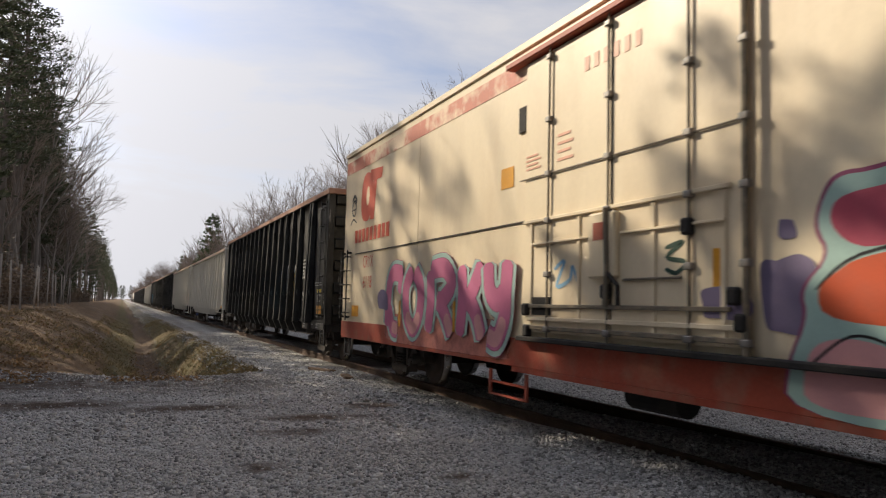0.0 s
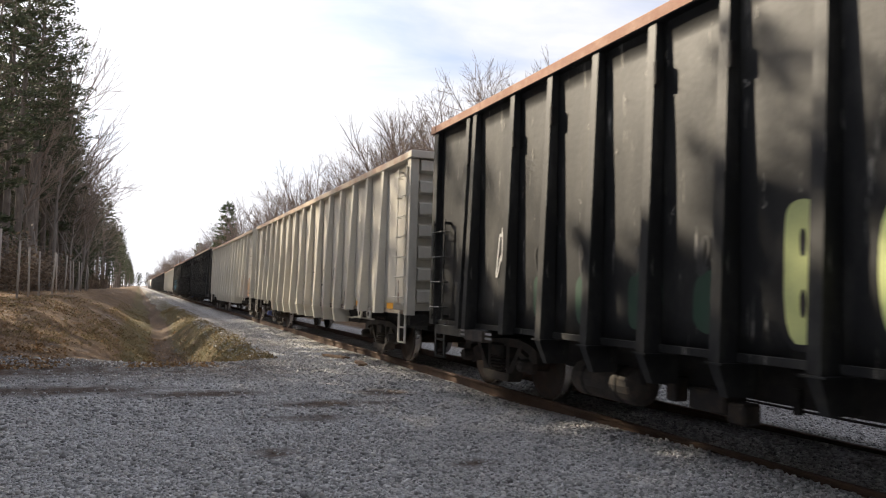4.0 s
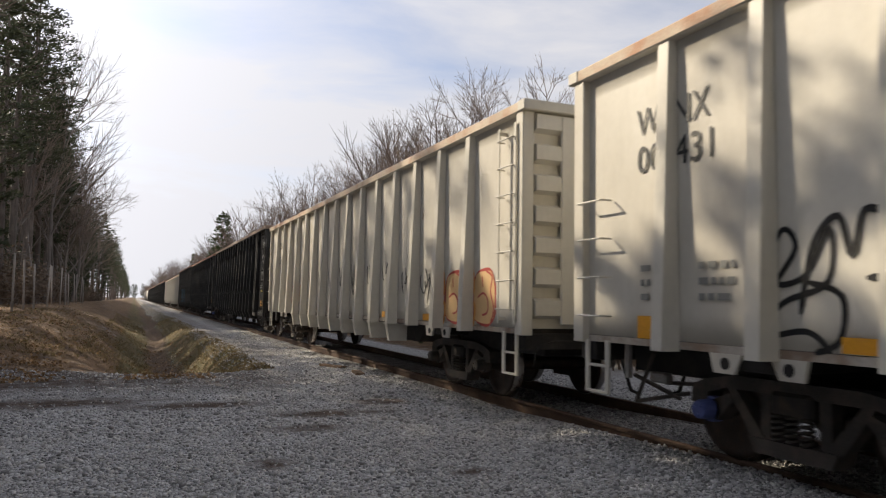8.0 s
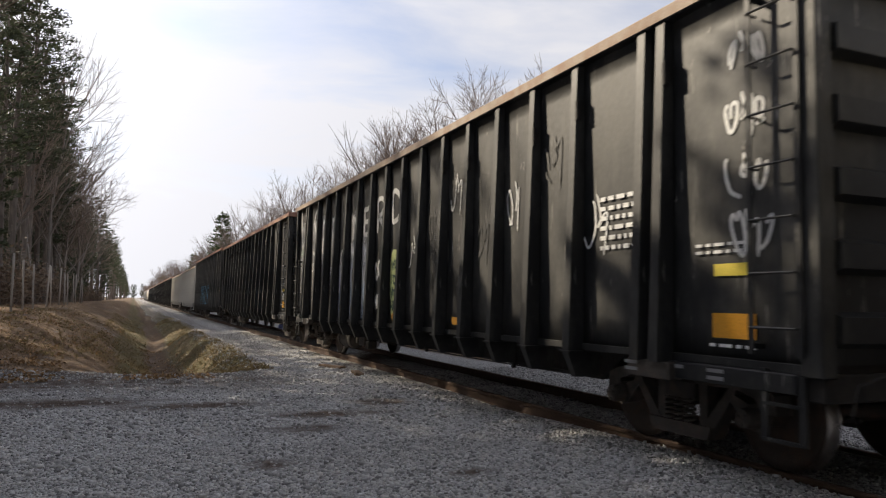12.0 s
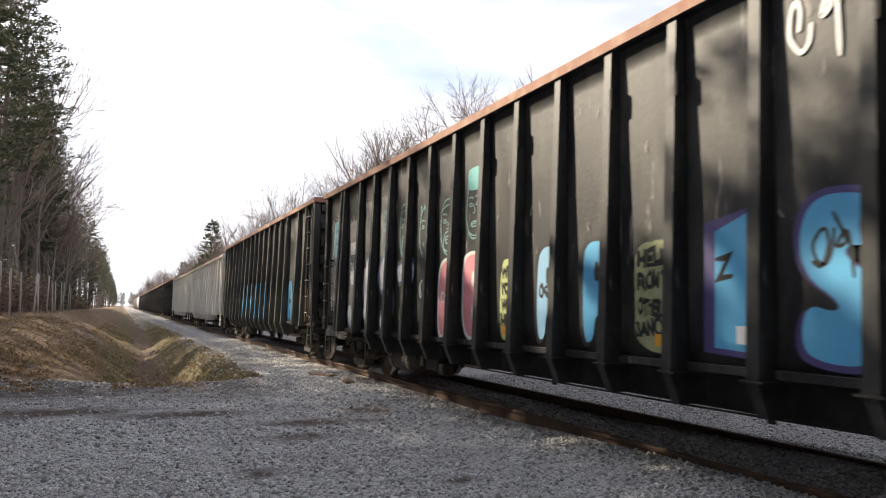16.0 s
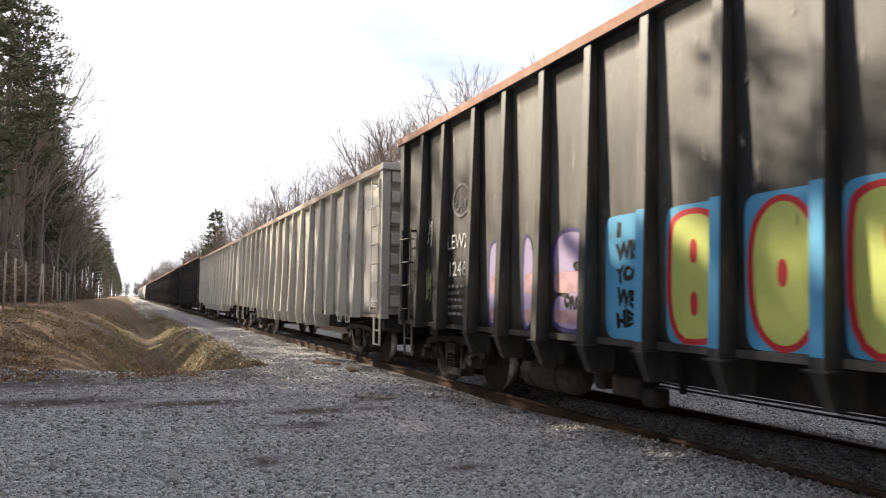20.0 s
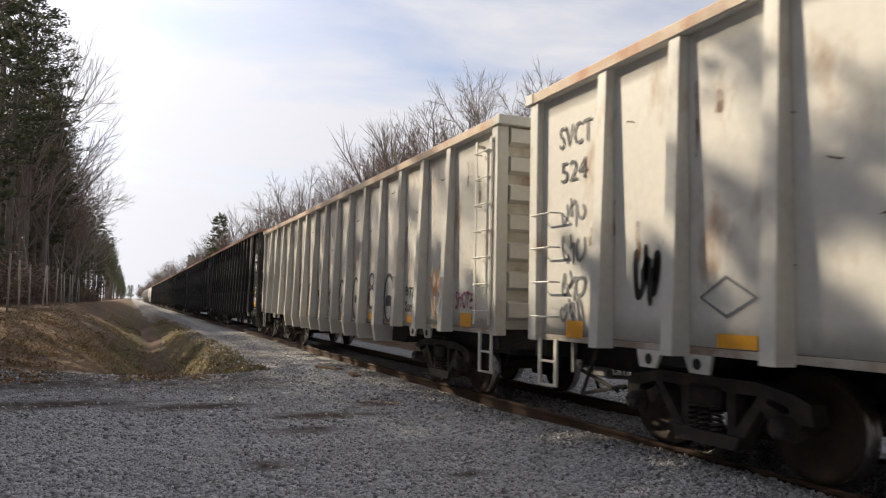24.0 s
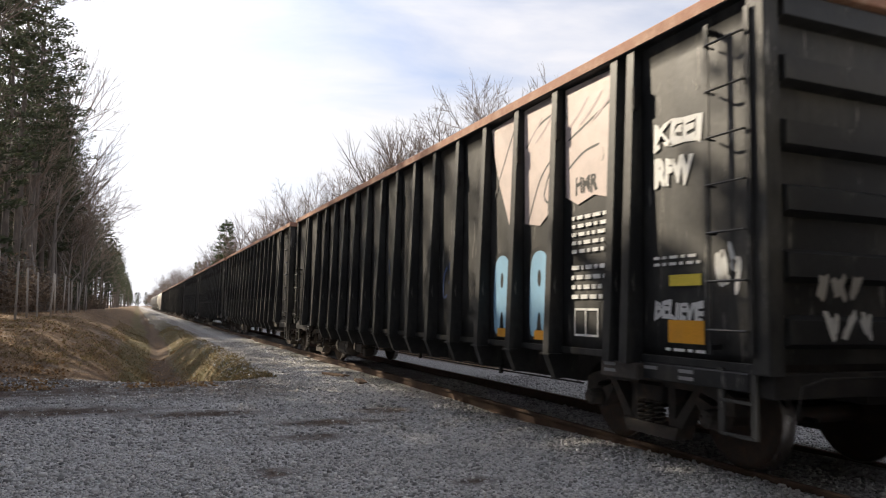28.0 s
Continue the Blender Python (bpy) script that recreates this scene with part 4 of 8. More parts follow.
def bolster_mesh():
    bm = bmesh.new()
    box(bm, -1.12, 1.12, -0.2, 0.2, 0.50, 0.70, 0.03)
    box(bm, -0.3, 0.3, -0.3, 0.3, 0.68, 0.82, 0.03)
    for s in (-1, 1):
        box(bm, -0.95, 0.95, s * 0.42 - 0.05, s * 0.42 + 0.05, 0.38, 0.52, 0.01)        # brake beams
        for x in (-0.72, 0.72):
            box(bm, x - 0.05, x + 0.05, s * 0.40 - 0.07, s * 0.40 + 0.07, 0.3, 0.62, 0.015)   # brake shoes
    tube(bm, [(-0.1, -1.1, 0.42), (-0.1, 0.42, 0.5), (0.1, 1.0, 0.72)], 0.025, 6)
    return mesh_of(bm, M["cast"])


WHEELSETS = []


def add_truck(car, y, blue=False):
    truck = part("truck", once("bolster", bolster_mesh), parent=car, at=pose(0, y, 0))
    for x in (-1.0, 1.0):
        part("side_frame", once("frame", side_frame_mesh), parent=truck, at=pose(x, 0, 0))
        for cy in (-0.13, 0.0, 0.13):
            part("spring", once("springs", spring_mesh), parent=truck, at=pose(x - 0.06 if x < 0 else x + 0.06, cy, 0))
    for s in (-0.889, 0.889):
        ws = part("wheelset", once("wheels", wheelset_mesh), parent=truck, at=pose(0, s, 0.457))
        WHEELSETS.append(ws)
        for x, turn in ((-1.06, 0), (1.06, 180)):
            cap = part("bearing_cap", once("cap_blue", lambda: painted(cap_mesh(), spray("blue_cap", (0.10, 0.13, 0.33)))) if blue and x < 0 and s > 0 else once("cap", cap_mesh),
                       parent=truck, at=pose(x, s, 0.457, 0, 0, turn))
    return truck


def painted(me, material):
    me = me.copy()
    me.materials.clear()
    me.materials.append(material)
    return me


def coupler_mesh():
    bm = bmesh.new()
    box(bm, -0.11, 0.11, -0.05, 0.45, 0.76, 0.98, 0.02)
    prism(bm, [(-0.17, -0.06), (0.17, -0.06), (0.20, -0.16), (0.10, -0.24), (-0.02, -0.20), (-0.10, -0.30), (-0.20, -0.28), (-0.20, -0.12)], 0.70, 1.02, "z")
    bmesh.ops.recalc_face_normals(bm, faces=bm.faces)
    return mesh_of(bm, M["cast"])


def hose_mesh():
    pts = [(-0.28, -0.05, 0.78), (-0.30, -0.22, 0.72), (-0.30, -0.32, 0.52), (-0.26, -0.36, 0.34), (-0.18, -0.42, 0.30)]
    return mesh_of(tube(bmesh.new(), pts, 0.022, 6), M["under"], True)


def cut_lever_mesh():
    pts = [(-1.45, -0.06, 0.62), (-1.42, -0.10, 0.86), (-1.2, -0.12, 0.92), (-0.5, -0.14, 0.92), (-0.2, -0.16, 1.04)]
    return mesh_of(tube(bmesh.new(), pts, 0.010, 5), M["under"], True)


def end_gear(car, y, s):
    """Coupler, air hose and uncoupling lever at one end; s = -1 at the front."""
    m = pose(0, y, 0) if s < 0 else pose(0, y, 0, 0, 0, 180)
    part("coupler", once("coupler", coupler_mesh), parent=car, at=m)
    part("air_hose", once("hose", hose_mesh), parent=car, at=m)
    part("cut_lever", once("lever", cut_lever_mesh), parent=car, at=m)


def add_ladder(car, at, z0, z1, w, rungs, mat, stand=0.09, rails=True, rail_w=0.05, name="ladder"):
    """A ladder on a car's side: x stands out from the side at 0, y across, z up. Without stiles it is a row of grab irons."""
    def stile():
        bm = box(bmesh.new(), -stand, -stand + 0.012, -rail_w / 2, rail_w / 2, z0, z1)
        for z in (z0 + 0.06, z1 - 0.06):
            box(bm, -stand + 0.012, 0.02, -0.02, 0.02, z - 0.02, z + 0.02)
        return mesh_of(bm, mat)

    def rung():
        return mesh_of(tube(bmesh.new(), [(0.0, -w / 2, 0), (-stand - 0.03, -w / 2 + 0.02, 0), (-stand - 0.03, w / 2 - 0.02, 0), (0.0, w / 2, 0)], 0.011, 5), mat)
    holder, shift = car, at
    if rails:
        me = once(("stile", z0, z1, stand, rail_w, mat.name), stile)
        holder, shift = part(name, me, parent=car, at=at @ pose(0, -w / 2, 0)), pose(0, w / 2, 0)
        part("stile", me, parent=holder, at=pose(0, w, 0))
    for k in range(rungs):
        part("rung" if rails else "grab_iron", once(("rung", w, stand, mat.name), rung), parent=holder, at=shift @ pose(0, 0, z0 + (z1 - z0) * (k + 0.5) / rungs))


def stirrup_mesh(w, z0, z1):
    bm = bmesh.new()
    for y in (-w / 2, w / 2):
        box(bm, -0.012, 0.012, y - 0.03, y + 0.03, z0, z1)
    for z in (z0 + 0.012, z0 + (z1 - z0) * 0.52):
        box(bm, -0.02, 0.02, -w / 2, w / 2, z - 0.012, z + 0.012)
    return bm


def writing(text, height, offset=0.0, width=None, sheet=0.002):
    """A flat mesh of built-in-font letters: x along the line, y up, starting at 0, 0."""
    cu = bpy.data.curves.new("text", "FONT")
    cu.body, cu.size, cu.offset, cu.resolution_u = text, height / 0.72, offset, 3
    ob = bpy.data.objects.new("text", cu)
    me = bpy.data.meshes.new_from_object(ob)
    bpy.data.objects.remove(ob)
    bpy.data.curves.remove(cu)
    if width:
        xs = [v.co.x for v in me.vertices]
        k = width / max(1e-6, max(xs) - min(xs))
        for v in me.vertices:
            v.co.x *= k
    return me


SIDE = Matrix(((0, 0, -1, 0), (-1, 0, 0, 0), (0, 1, 0, 0), (0, 0, 0, 1)))   # text x to -y, text y to z, facing -x


def lettering(car, text, y, z, height, material, x=-1.468, offset=0.0, width=None, name="lettering", lean=0.0):
    """Letters on the near side; y, z is the start of the line, in the car's space."""
    me = writing(text, height, offset, width)
    me.materials.clear()
    me.materials.append(material)
    return part(name, me, parent=car, at=Matrix.Translation((x, along(car, y), z)) @ SIDE @ Matrix.Rotation(radians(lean), 4, "Z"))


def patch(car, y0, y1, z0, z1, material, name="sticker", x=-1.466, thick=0.004, round_r=0.0):
    bm = bmesh.new()
    mid, half = along(car, (y0 + y1) / 2), abs(y1 - y0) / 2
    box(bm, x - thick, x, mid - half, mid + half, z0, z1)
    return part(name, bm, material, car)


def blob_outline(w, h, k=26, wob=0.0, seed=0, square=3.2, top_only=False):
    """A rounded, slightly uneven outline of the given width and height, about its middle."""
    rnd = random.Random(seed)
    ph = [rnd.uniform(0, 6.28) for _ in range(3)]
    out = []
    for i in range(k):
        a = 2 * math.pi * i / k
        c, s = math.cos(a), math.sin(a)
        r = 1 + wob * (math.sin(2 * a + ph[0]) + 0.6 * math.sin(3 * a + ph[1]) + 0.5 * math.sin(5 * a + ph[2]))
        e = 2 / (12.0 if (top_only and s < 0) else square)
        out.append((r * w / 2 * math.copysign(abs(c) ** e, c), r * h / 2 * math.copysign(abs(s) ** e, s)))
    return out


def smoothed(points, times=2):
    """The same closed outline with its corners rounded off."""
    for _ in range(times):
        out = []
        for (x0, y0), (x1, y1) in zip(points, points[1:] + points[:1]):
            out += [(x0 * 0.75 + x1 * 0.25, y0 * 0.75 + y1 * 0.25), (x0 * 0.25 + x1 * 0.75, y0 * 0.25 + y1 * 0.75)]
        points = out
    return points


GLYPHS = {      # fat letter outlines in a box one wide and one high, counter-clockwise
    "R": [(-0.5, -0.5), (-0.14, -0.5), (-0.05, -0.24), (0.05, -0.24), (0.12, -0.5), (0.5, -0.5), (0.5, -0.24), (0.3, -0.02), (0.47, 0.12), (0.46, 0.36), (0.22, 0.5), (-0.32, 0.5), (-0.5, 0.34)],
    "B": [(-0.5, -0.5), (0.3, -0.5), (0.5, -0.4), (0.5, -0.14), (0.38, 0.0), (0.49, 0.13), (0.48, 0.36), (0.25, 0.5), (-0.32, 0.5), (-0.5, 0.36)],
    "A": [(-0.5, -0.5), (-0.14, -0.5), (-0.06, -0.22), (0.06, -0.22), (0.14, -0.5), (0.5, -0.5), (0.5, 0.28), (0.3, 0.5), (-0.3, 0.5), (-0.5, 0.28)],
    "O": [(-0.2, -0.5), (0.2, -0.5), (0.5, -0.28), (0.5, 0.28), (0.2, 0.5), (-0.2, 0.5), (-0.5, 0.28), (-0.5, -0.28)],
    "Y": [(-0.24, -0.5), (0.24, -0.5), (0.24, -0.22), (0.28, -0.15), (0.42, -0.14), (0.5, -0.08), (0.5, 0.36), (0.38, 0.5), (-0.38, 0.5), (-0.5, 0.36), (-0.5, -0.08), (-0.42, -0.14), (-0.28, -0.15), (-0.24, -0.22)],
    "N": [(-0.5, -0.5), (-0.1, -0.5), (-0.08, -0.1), (0.1, -0.5), (0.5, -0.5), (0.5, 0.5), (0.1, 0.5), (0.06, 0.12), (-0.1, 0.5), (-0.5, 0.5)],
    "S": [(-0.5, -0.42), (-0.2, -0.5), (0.3, -0.5), (0.5, -0.3), (0.42, -0.02), (0.05, 0.12), (0.1, 0.2), (0.42, 0.16), (0.5, 0.4), (0.2, 0.5), (-0.3, 0.5), (-0.5, 0.28), (-0.42, 0.02), (0.0, -0.14), (-0.06, -0.2), (-0.42, -0.14)],
}


def glyph(letter, w, h):
    return smoothed([(u * w, v * h) for u, v in GLYPHS[letter]])


def flat_shape(outline, holes=()):
    """A flat sheet in x, y with holes cut out of it."""
    bm = bmesh.new()
    edges = []
    for loop in (outline, *holes):
        vs = [bm.verts.new((u, v, 0)) for u, v in loop]
        edges += [bm.edges.new((vs[i], vs[(i + 1) % len(vs)])) for i in range(len(vs))]
    bmesh.ops.triangle_fill(bm, use_beauty=True, use_dissolve=False, edges=edges, normal=(0, 0, 1))
    for f in bm.faces:
        if f.normal.z < 0:
            f.normal_flip()
    return bm


def ring(outline, width):
    """The band between an outline and the same pulled in by width."""
    k = len(outline)
    inner = []
    for i in range(k):
        (x0, y0), (x1, y1) = outline[i - 1], outline[(i + 1) % k]
        d = Vector((x1 - x0, y1 - y0)).normalized()
        inner.append((outline[i][0] - d.y * width, outline[i][1] + d.x * width))
    bm = bmesh.new()
    a = [bm.verts.new((u, v, 0)) for u, v in outline]
    b = [bm.verts.new((u, v, 0)) for u, v in inner]
    for i in range(k):
        bm.faces.new((a[i], a[(i + 1) % k], b[(i + 1) % k], b[i]))
    return bm


def stroke(points, width):
    """A sprayed line through points, as a flat band with rounded ends."""
    pts = []
    P = [Vector(p) for p in points]
    for i in range(len(P) - 1):      # smooth it
        p0, p1, p2, p3 = P[max(i - 1, 0)], P[i], P[i + 1], P[min(i + 2, len(P) - 1)]
        for s in range(5):
            t = s / 5
            pts.append(0.5 * ((2 * p1) + (p2 - p0) * t + (2 * p0 - 5 * p1 + 4 * p2 - p3) * t * t + (3 * p1 - p0 - 3 * p2 + p3) * t ** 3))
    pts.append(P[-1])
    bm = bmesh.new()
    rows = []
    for i, p in enumerate(pts):
        d = (pts[min(i + 1, len(pts) - 1)] - pts[max(i - 1, 0)])
        d = d.normalized() if d.length > 1e-6 else Vector((1, 0))
        w = width / 2 * (0.45 if i in (0, len(pts) - 1) else 1)
        rows.append((bm.verts.new((p.x - d.y * w, p.y + d.x * w, 0)), bm.verts.new((p.x + d.y * w, p.y - d.x * w, 0))))
    for a, b in zip(rows, rows[1:]):
        bm.faces.new((a[0], a[1], b[1], b[0]))
    return bm


def fat_letter(car, y, z, strokes, width, coats, x=-1.462, size=(1.0, 1.0), name="graffiti"):
    """A piece-style letter of broad strokes; coats are (extra width, material), the outermost first."""
    for extra, mat in coats:
        for pts in strokes:
            paint(car, stroke([(u * size[0], v * size[1]) for u, v in pts], width + extra), y, z, mat, 0, name, x)


# strokes of a few letters in a box one wide and one high
LETTERS = {
    "J": [[(-0.3, 0.42), (0.1, 0.46), (0.42, 0.42)], [(0.2, 0.42), (0.24, 0.05), (0.12, -0.36), (-0.16, -0.42), (-0.4, -0.18)]],
    "E": [[(0.4, 0.42), (-0.05, 0.46), (-0.26, 0.40)], [(-0.2, 0.42), (-0.3, 0.1), (-0.22, -0.2), (-0.34, -0.42)], [(-0.24, 0.04), (0.26, 0.02)], [(-0.3, -0.40), (0.1, -0.42), (0.42, -0.34)]],
    "S": [[(0.36, 0.46), (-0.1, 0.40), (-0.34, 0.2), (0.04, 0.04), (0.3, -0.14), (0.1, -0.38), (-0.36, -0.46)]],
    "T": [[(-0.42, 0.38), (0.0, 0.44), (0.44, 0.40)], [(0.02, 0.40), (0.06, 0.0), (-0.06, -0.3), (-0.02, -0.45)]],
    "C": [[(0.40, 0.40), (-0.05, 0.44), (-0.26, 0.3), (-0.34, 0.0), (-0.36, -0.42)], [(0.34, 0.40), (0.3, 0.1)], [(-0.3, -0.1), (-0.1, -0.42), (0.2, -0.46)]],
    "O": [[(-0.05, 0.44), (-0.34, 0.2), (-0.3, -0.2), (0.0, -0.42), (0.3, -0.2), (0.32, 0.2), (0.05, 0.44)]],
    "R": [[(-0.32, 0.42), (-0.28, 0.0), (-0.36, -0.45)], [(-0.3, 0.42), (0.15, 0.44), (0.38, 0.22), (0.1, 0.0), (-0.08, 0.0)], [(0.0, 0.0), (0.2, -0.2), (0.40, -0.45)]],
    "K": [[(-0.3, 0.45), (-0.26, 0.0), (-0.34, -0.45)], [(0.36, 0.44), (0.0, 0.06), (-0.16, 0.0)], [(-0.05, 0.02), (0.2, -0.18), (0.38, -0.46)]],
    "Y": [[(-0.36, 0.45), (-0.28, 0.12), (0.0, 0.0), (0.24, 0.1)], [(0.36, 0.46), (0.30, 0.1), (0.26, -0.2), (0.0, -0.44), (-0.34, -0.40)]],
}
COATS = {}


def coat(car, y, z, w=0.8, h=1.0):
    """How far out the next coat of paint lies at a place on a car, so that no two coats share a plane."""
    done = COATS.setdefault(car.name, [])
    level = 1 + max([n for a, b, c, d, n in done if abs(a - y) < (c + w) / 2 and abs(b - z) < (d + h) / 2], default=0)
    done.append((y, z, w, h, level))
    return 0.0009 * level


def paint(car, bm, y, z, material, layer=0, name="graffiti", x=-1.462, lean=0.0):
    """Lays a flat shape on the near side with its origin at y, z, over what is there already."""
    us, vs = [v.co.x for v in bm.verts], [v.co.y for v in bm.verts]
    out = coat(car, y - (max(us) + min(us)) / 2, z + (max(vs) + min(vs)) / 2, max(us) - min(us), max(vs) - min(vs))
    return part(name, bm, material, car, at=Matrix.Translation((x - out, along(car, y), z)) @ SIDE @ Matrix.Rotation(radians(lean), 4, "Z"))


def rib_mesh(kind, z0, z1, foot, mat):
    """A pressed hat-section stake; with a foot it runs on below the side sill and tapers in."""
    def make():
        bm = bmesh.new()
        # shallow under the top chord, deep at the sill
        upper, deep, tip, wt, wf = (0.080, 0.180, 0.125, 0.098, 0.072) if kind == "white" else (0.075, 0.180, 0.070, 0.082, 0.058)
        levels = [(z1, upper, 0.95), (z0, deep, 1.0)]
        if foot:
            levels += [(z0 - 0.012, deep, 1.0), (z0 - foot, tip, 0.76)]
        rings = []
        for z, o, k in levels:
            back = 0.0 if z >= z0 - 0.005 else 0.20
            rings.append([bm.verts.new(p) for p in ((back, -wt * k, z), (-o, -wf * k, z), (-o, wf * k, z), (back, wt * k, z))])
        for a, b in zip(rings, rings[1:]):
            for i in range(3):
                bm.faces.new((a[i], a[i + 1], b[i + 1], b[i]))
        bm.faces.new(rings[0][::-1])
        bm.faces.new(rings[-1])
        if foot:
            box(bm, -deep - 0.018, 0.0, -wt - 0.025, wt + 0.025, z0 - 0.010, z0 + 0.006)
        bmesh.ops.recalc_face_normals(bm, faces=bm.faces)
        return mesh_of(bm, mat)
    return once(("rib", kind, z0, z1, foot, mat.name), make)


def end_rib_mesh(w, mat):
    def make():
        bm = bmesh.new()
        prism(bm, [(0.0, -0.13), (-0.11, -0.09), (-0.11, 0.09), (0.0, 0.13)], -w, w, "x")
        bmesh.ops.recalc_face_normals(bm, faces=bm.faces)
        return mesh_of(bm, mat)
    return once(("endrib", w, mat.name), make)


def gondola(label, length, ribs, top, sill, kind, mat, chord, end_ribs=6, step_box=False, detail=True, group="open-top freight cars", blue_end=0, inset=None, valve=False):
    """A high-sided open-top car with pressed side stakes. ribs: distances of the stakes from the front end."""
    car = tagged(new("gondola_car"), label, "freight car", group)
    h, w = length / 2, 1.46
    inset = inset or ((1.88, 1.50) if kind == "black" else (2.80, 2.35))     # truck centres in from the front and back ends
    bell = 2.7 if kind == "black" else 4.2
    # floor, belly and sides
    bm = bmesh.new()
    box(bm, -w, w, -h + 0.06, h - 0.06, sill - 0.06, sill)
    part("floor", bm, M["under"], car)
    bm = prism(bmesh.new(), [(-h + bell, sill - 0.06), (-h + bell + 0.5, sill - 0.42), (h - bell - 0.5, sill - 0.42), (h - bell, sill - 0.06)][::-1], -1.02, 1.02, "x")
    bmesh.ops.recalc_face_normals(bm, faces=bm.faces)
    part("belly", bm, M["under"], car)
    part("center_sill", box(bmesh.new(), -0.33, 0.33, -h + 0.1, h - 0.1, 0.66, sill - 0.06, 0.01), M["under"], car)
    rnd = random.Random(label)
    for s in (-1, 1):
        # each side sheet bulges a little between its stakes
        bm = bmesh.new()
        ys = sorted({-h + 0.03, h - 0.03, *[-h + r for r in ribs], *[-h + a + (b - a) * f for a, b in zip(ribs, ribs[1:]) for f in (0.2, 0.5, 0.8)]})
        rows_up = 11
        zs = [sill + (top - 0.1 - sill) * k / rows_up for k in range(rows_up + 1)]
        dent = 0.012 if kind == "black" else 0.005
        bow = 0.014 if kind == "black" else 0.006
        stakes = {-h + r for r in ribs}
        grid = []
        for y in ys:
            edge = y in stakes or y in (ys[0], ys[-1])
            mid = min([abs(y - q) for q in stakes] or [0])
            grid.append([(s * (w - bow * (1 - smoothstep(0.0, 0.3, mid)) - (0 if edge or k in (0, rows_up) else dent * (0.5 + 0.5 * noise.noise((y * 1.7 + h * 9, z * 1.3, s)) + rnd.uniform(0, 0.3)))), y, z) for k, z in enumerate(zs)])
        outer = [[bm.verts.new(p) for p in row] for row in grid]
        inner = [[bm.verts.new((p[0] - s * 0.06, p[1], p[2])) for p in row] for row in grid]
        for g, flip in ((outer, s > 0), (inner, s < 0)):
            for a, b in zip(g, g[1:]):
                for k in range(rows_up):
                    f = (a[k], b[k], b[k + 1], a[k + 1])
                    bm.faces.new(f if flip else f[::-1])
        for k in (0, rows_up):
            for i in range(len(ys) - 1):
                bm.faces.new((outer[i][k], outer[i + 1][k], inner[i + 1][k], inner[i][k]))
        me = mesh_of(bm, mat, True)
        part("side_panel", me, None, car)
        part("side_sill", box(bmesh.new(), min(s * (w - 0.03), s * (w + (0.025 if kind == "black" else 0.002))), max(s * (w - 0.03), s * (w + (0.025 if kind == "black" else 0.002))), -h, h, sill - 0.07, sill - 0.004, 0.002), mat if kind == "black" else M["sill_grime"], car)
        tc = part("top_chord", box(bmesh.new(), min(s * (w - 0.09), s * (w + 0.10)), max(s * (w - 0.09), s * (w + 0.10)), -h - 0.02, h + 0.02, top - 0.13, top, 0.012), mat, car, "rust-worn top chord")
        tc.data.materials.append(chord)
        for p in tc.data.polygons:
            if p.normal.z > -0.5:
                p.material_index = 1
        for r in ribs:
            foot = (0.31 if kind == "white" else 0.27) if bell - 0.1 < r < length - bell - 0.2 * (kind == "white") else 0.0
            part("side_rib", rib_mesh(kind, sill - 0.09, top - 0.13, foot, mat), parent=car, at=pose(s * w, -h + r, 0, 0, 0, 0 if s < 0 else 180))
    for s in (-1, 1):
        y = s * h
        part("end_panel", box(bmesh.new(), -w, w, min(y - s * 0.04, y - s * 0.09), max(y - s * 0.04, y - s * 0.09), sill, top - 0.1), mat, car)
        ec = part("end_chord", box(bmesh.new(), -w - 0.11, w + 0.11, min(y - s * 0.06, y + s * 0.12), max(y - s * 0.06, y + s * 0.12), top - 0.128, top + 0.003, 0.01), chord if kind == "black" else mat, car)
        for k in range(end_ribs):
            z = sill + 0.25 + (top - sill - 0.5) * k / (end_ribs - 1)
            part("end_rib", end_rib_mesh(1.36, mat), parent=car, at=pose(0, y - s * 0.04, z, 0, 0, 0 if s < 0 else 180))
        if kind == "white":
            part("end_plate", box(bmesh.new(), -1.0, 1.0, min(y + s * 0.03, y + s * 0.085), max(y + s * 0.03, y + s * 0.085), sill + 0.05, top - 0.16, 0.01), mat, car)
        for x in (-w, w):
            part("corner_post", box(bmesh.new(), x - 0.08, x + 0.08, min(y + s * 0.04, y - s * 0.14), max(y + s * 0.04, y - s * 0.14), sill - 0.08, top - 0.13, 0.01), mat, car)
        part("end_sill", box(bmesh.new(), -w, w, min(y, y - s * 0.25), max(y, y - s * 0.25), sill - 0.26, sill - 0.06, 0.01), M["under"], car)
        end_gear(car, y + s * 0.12, s)
        yt = s * (h - inset[s > 0])
        add_truck(car, yt, blue=(s == blue_end))
        part("body_bolster", box(bmesh.new(), -1.42, 1.42, yt - 0.17, yt + 0.17, sill - 0.20, sill - 0.06, 0.01), M["under"], car)
        part("draft_box", box(bmesh.new(), -1.0, 1.0, min(y - s * 0.3, yt), max(y - s * 0.3, yt), 0.70, sill - 0.07, 0.01), M["under"], car)
    if not detail:
        return car
    if kind == "black":
        lug = once("lug", lambda: mesh_of(box(bmesh.new(), -0.03, 0.02, -0.02, 0.02, -0.11, 0.11, 0.005), M["under"]))
        for k, r in enumerate(ribs):
            if k % 3 != 1 and step_box:
                part("tie_lug", lug, parent=car, at=pose(-w - 0.075, -h + r - 0.075, top - 0.62 - 0.1 * (k % 2)))
    steel = mat
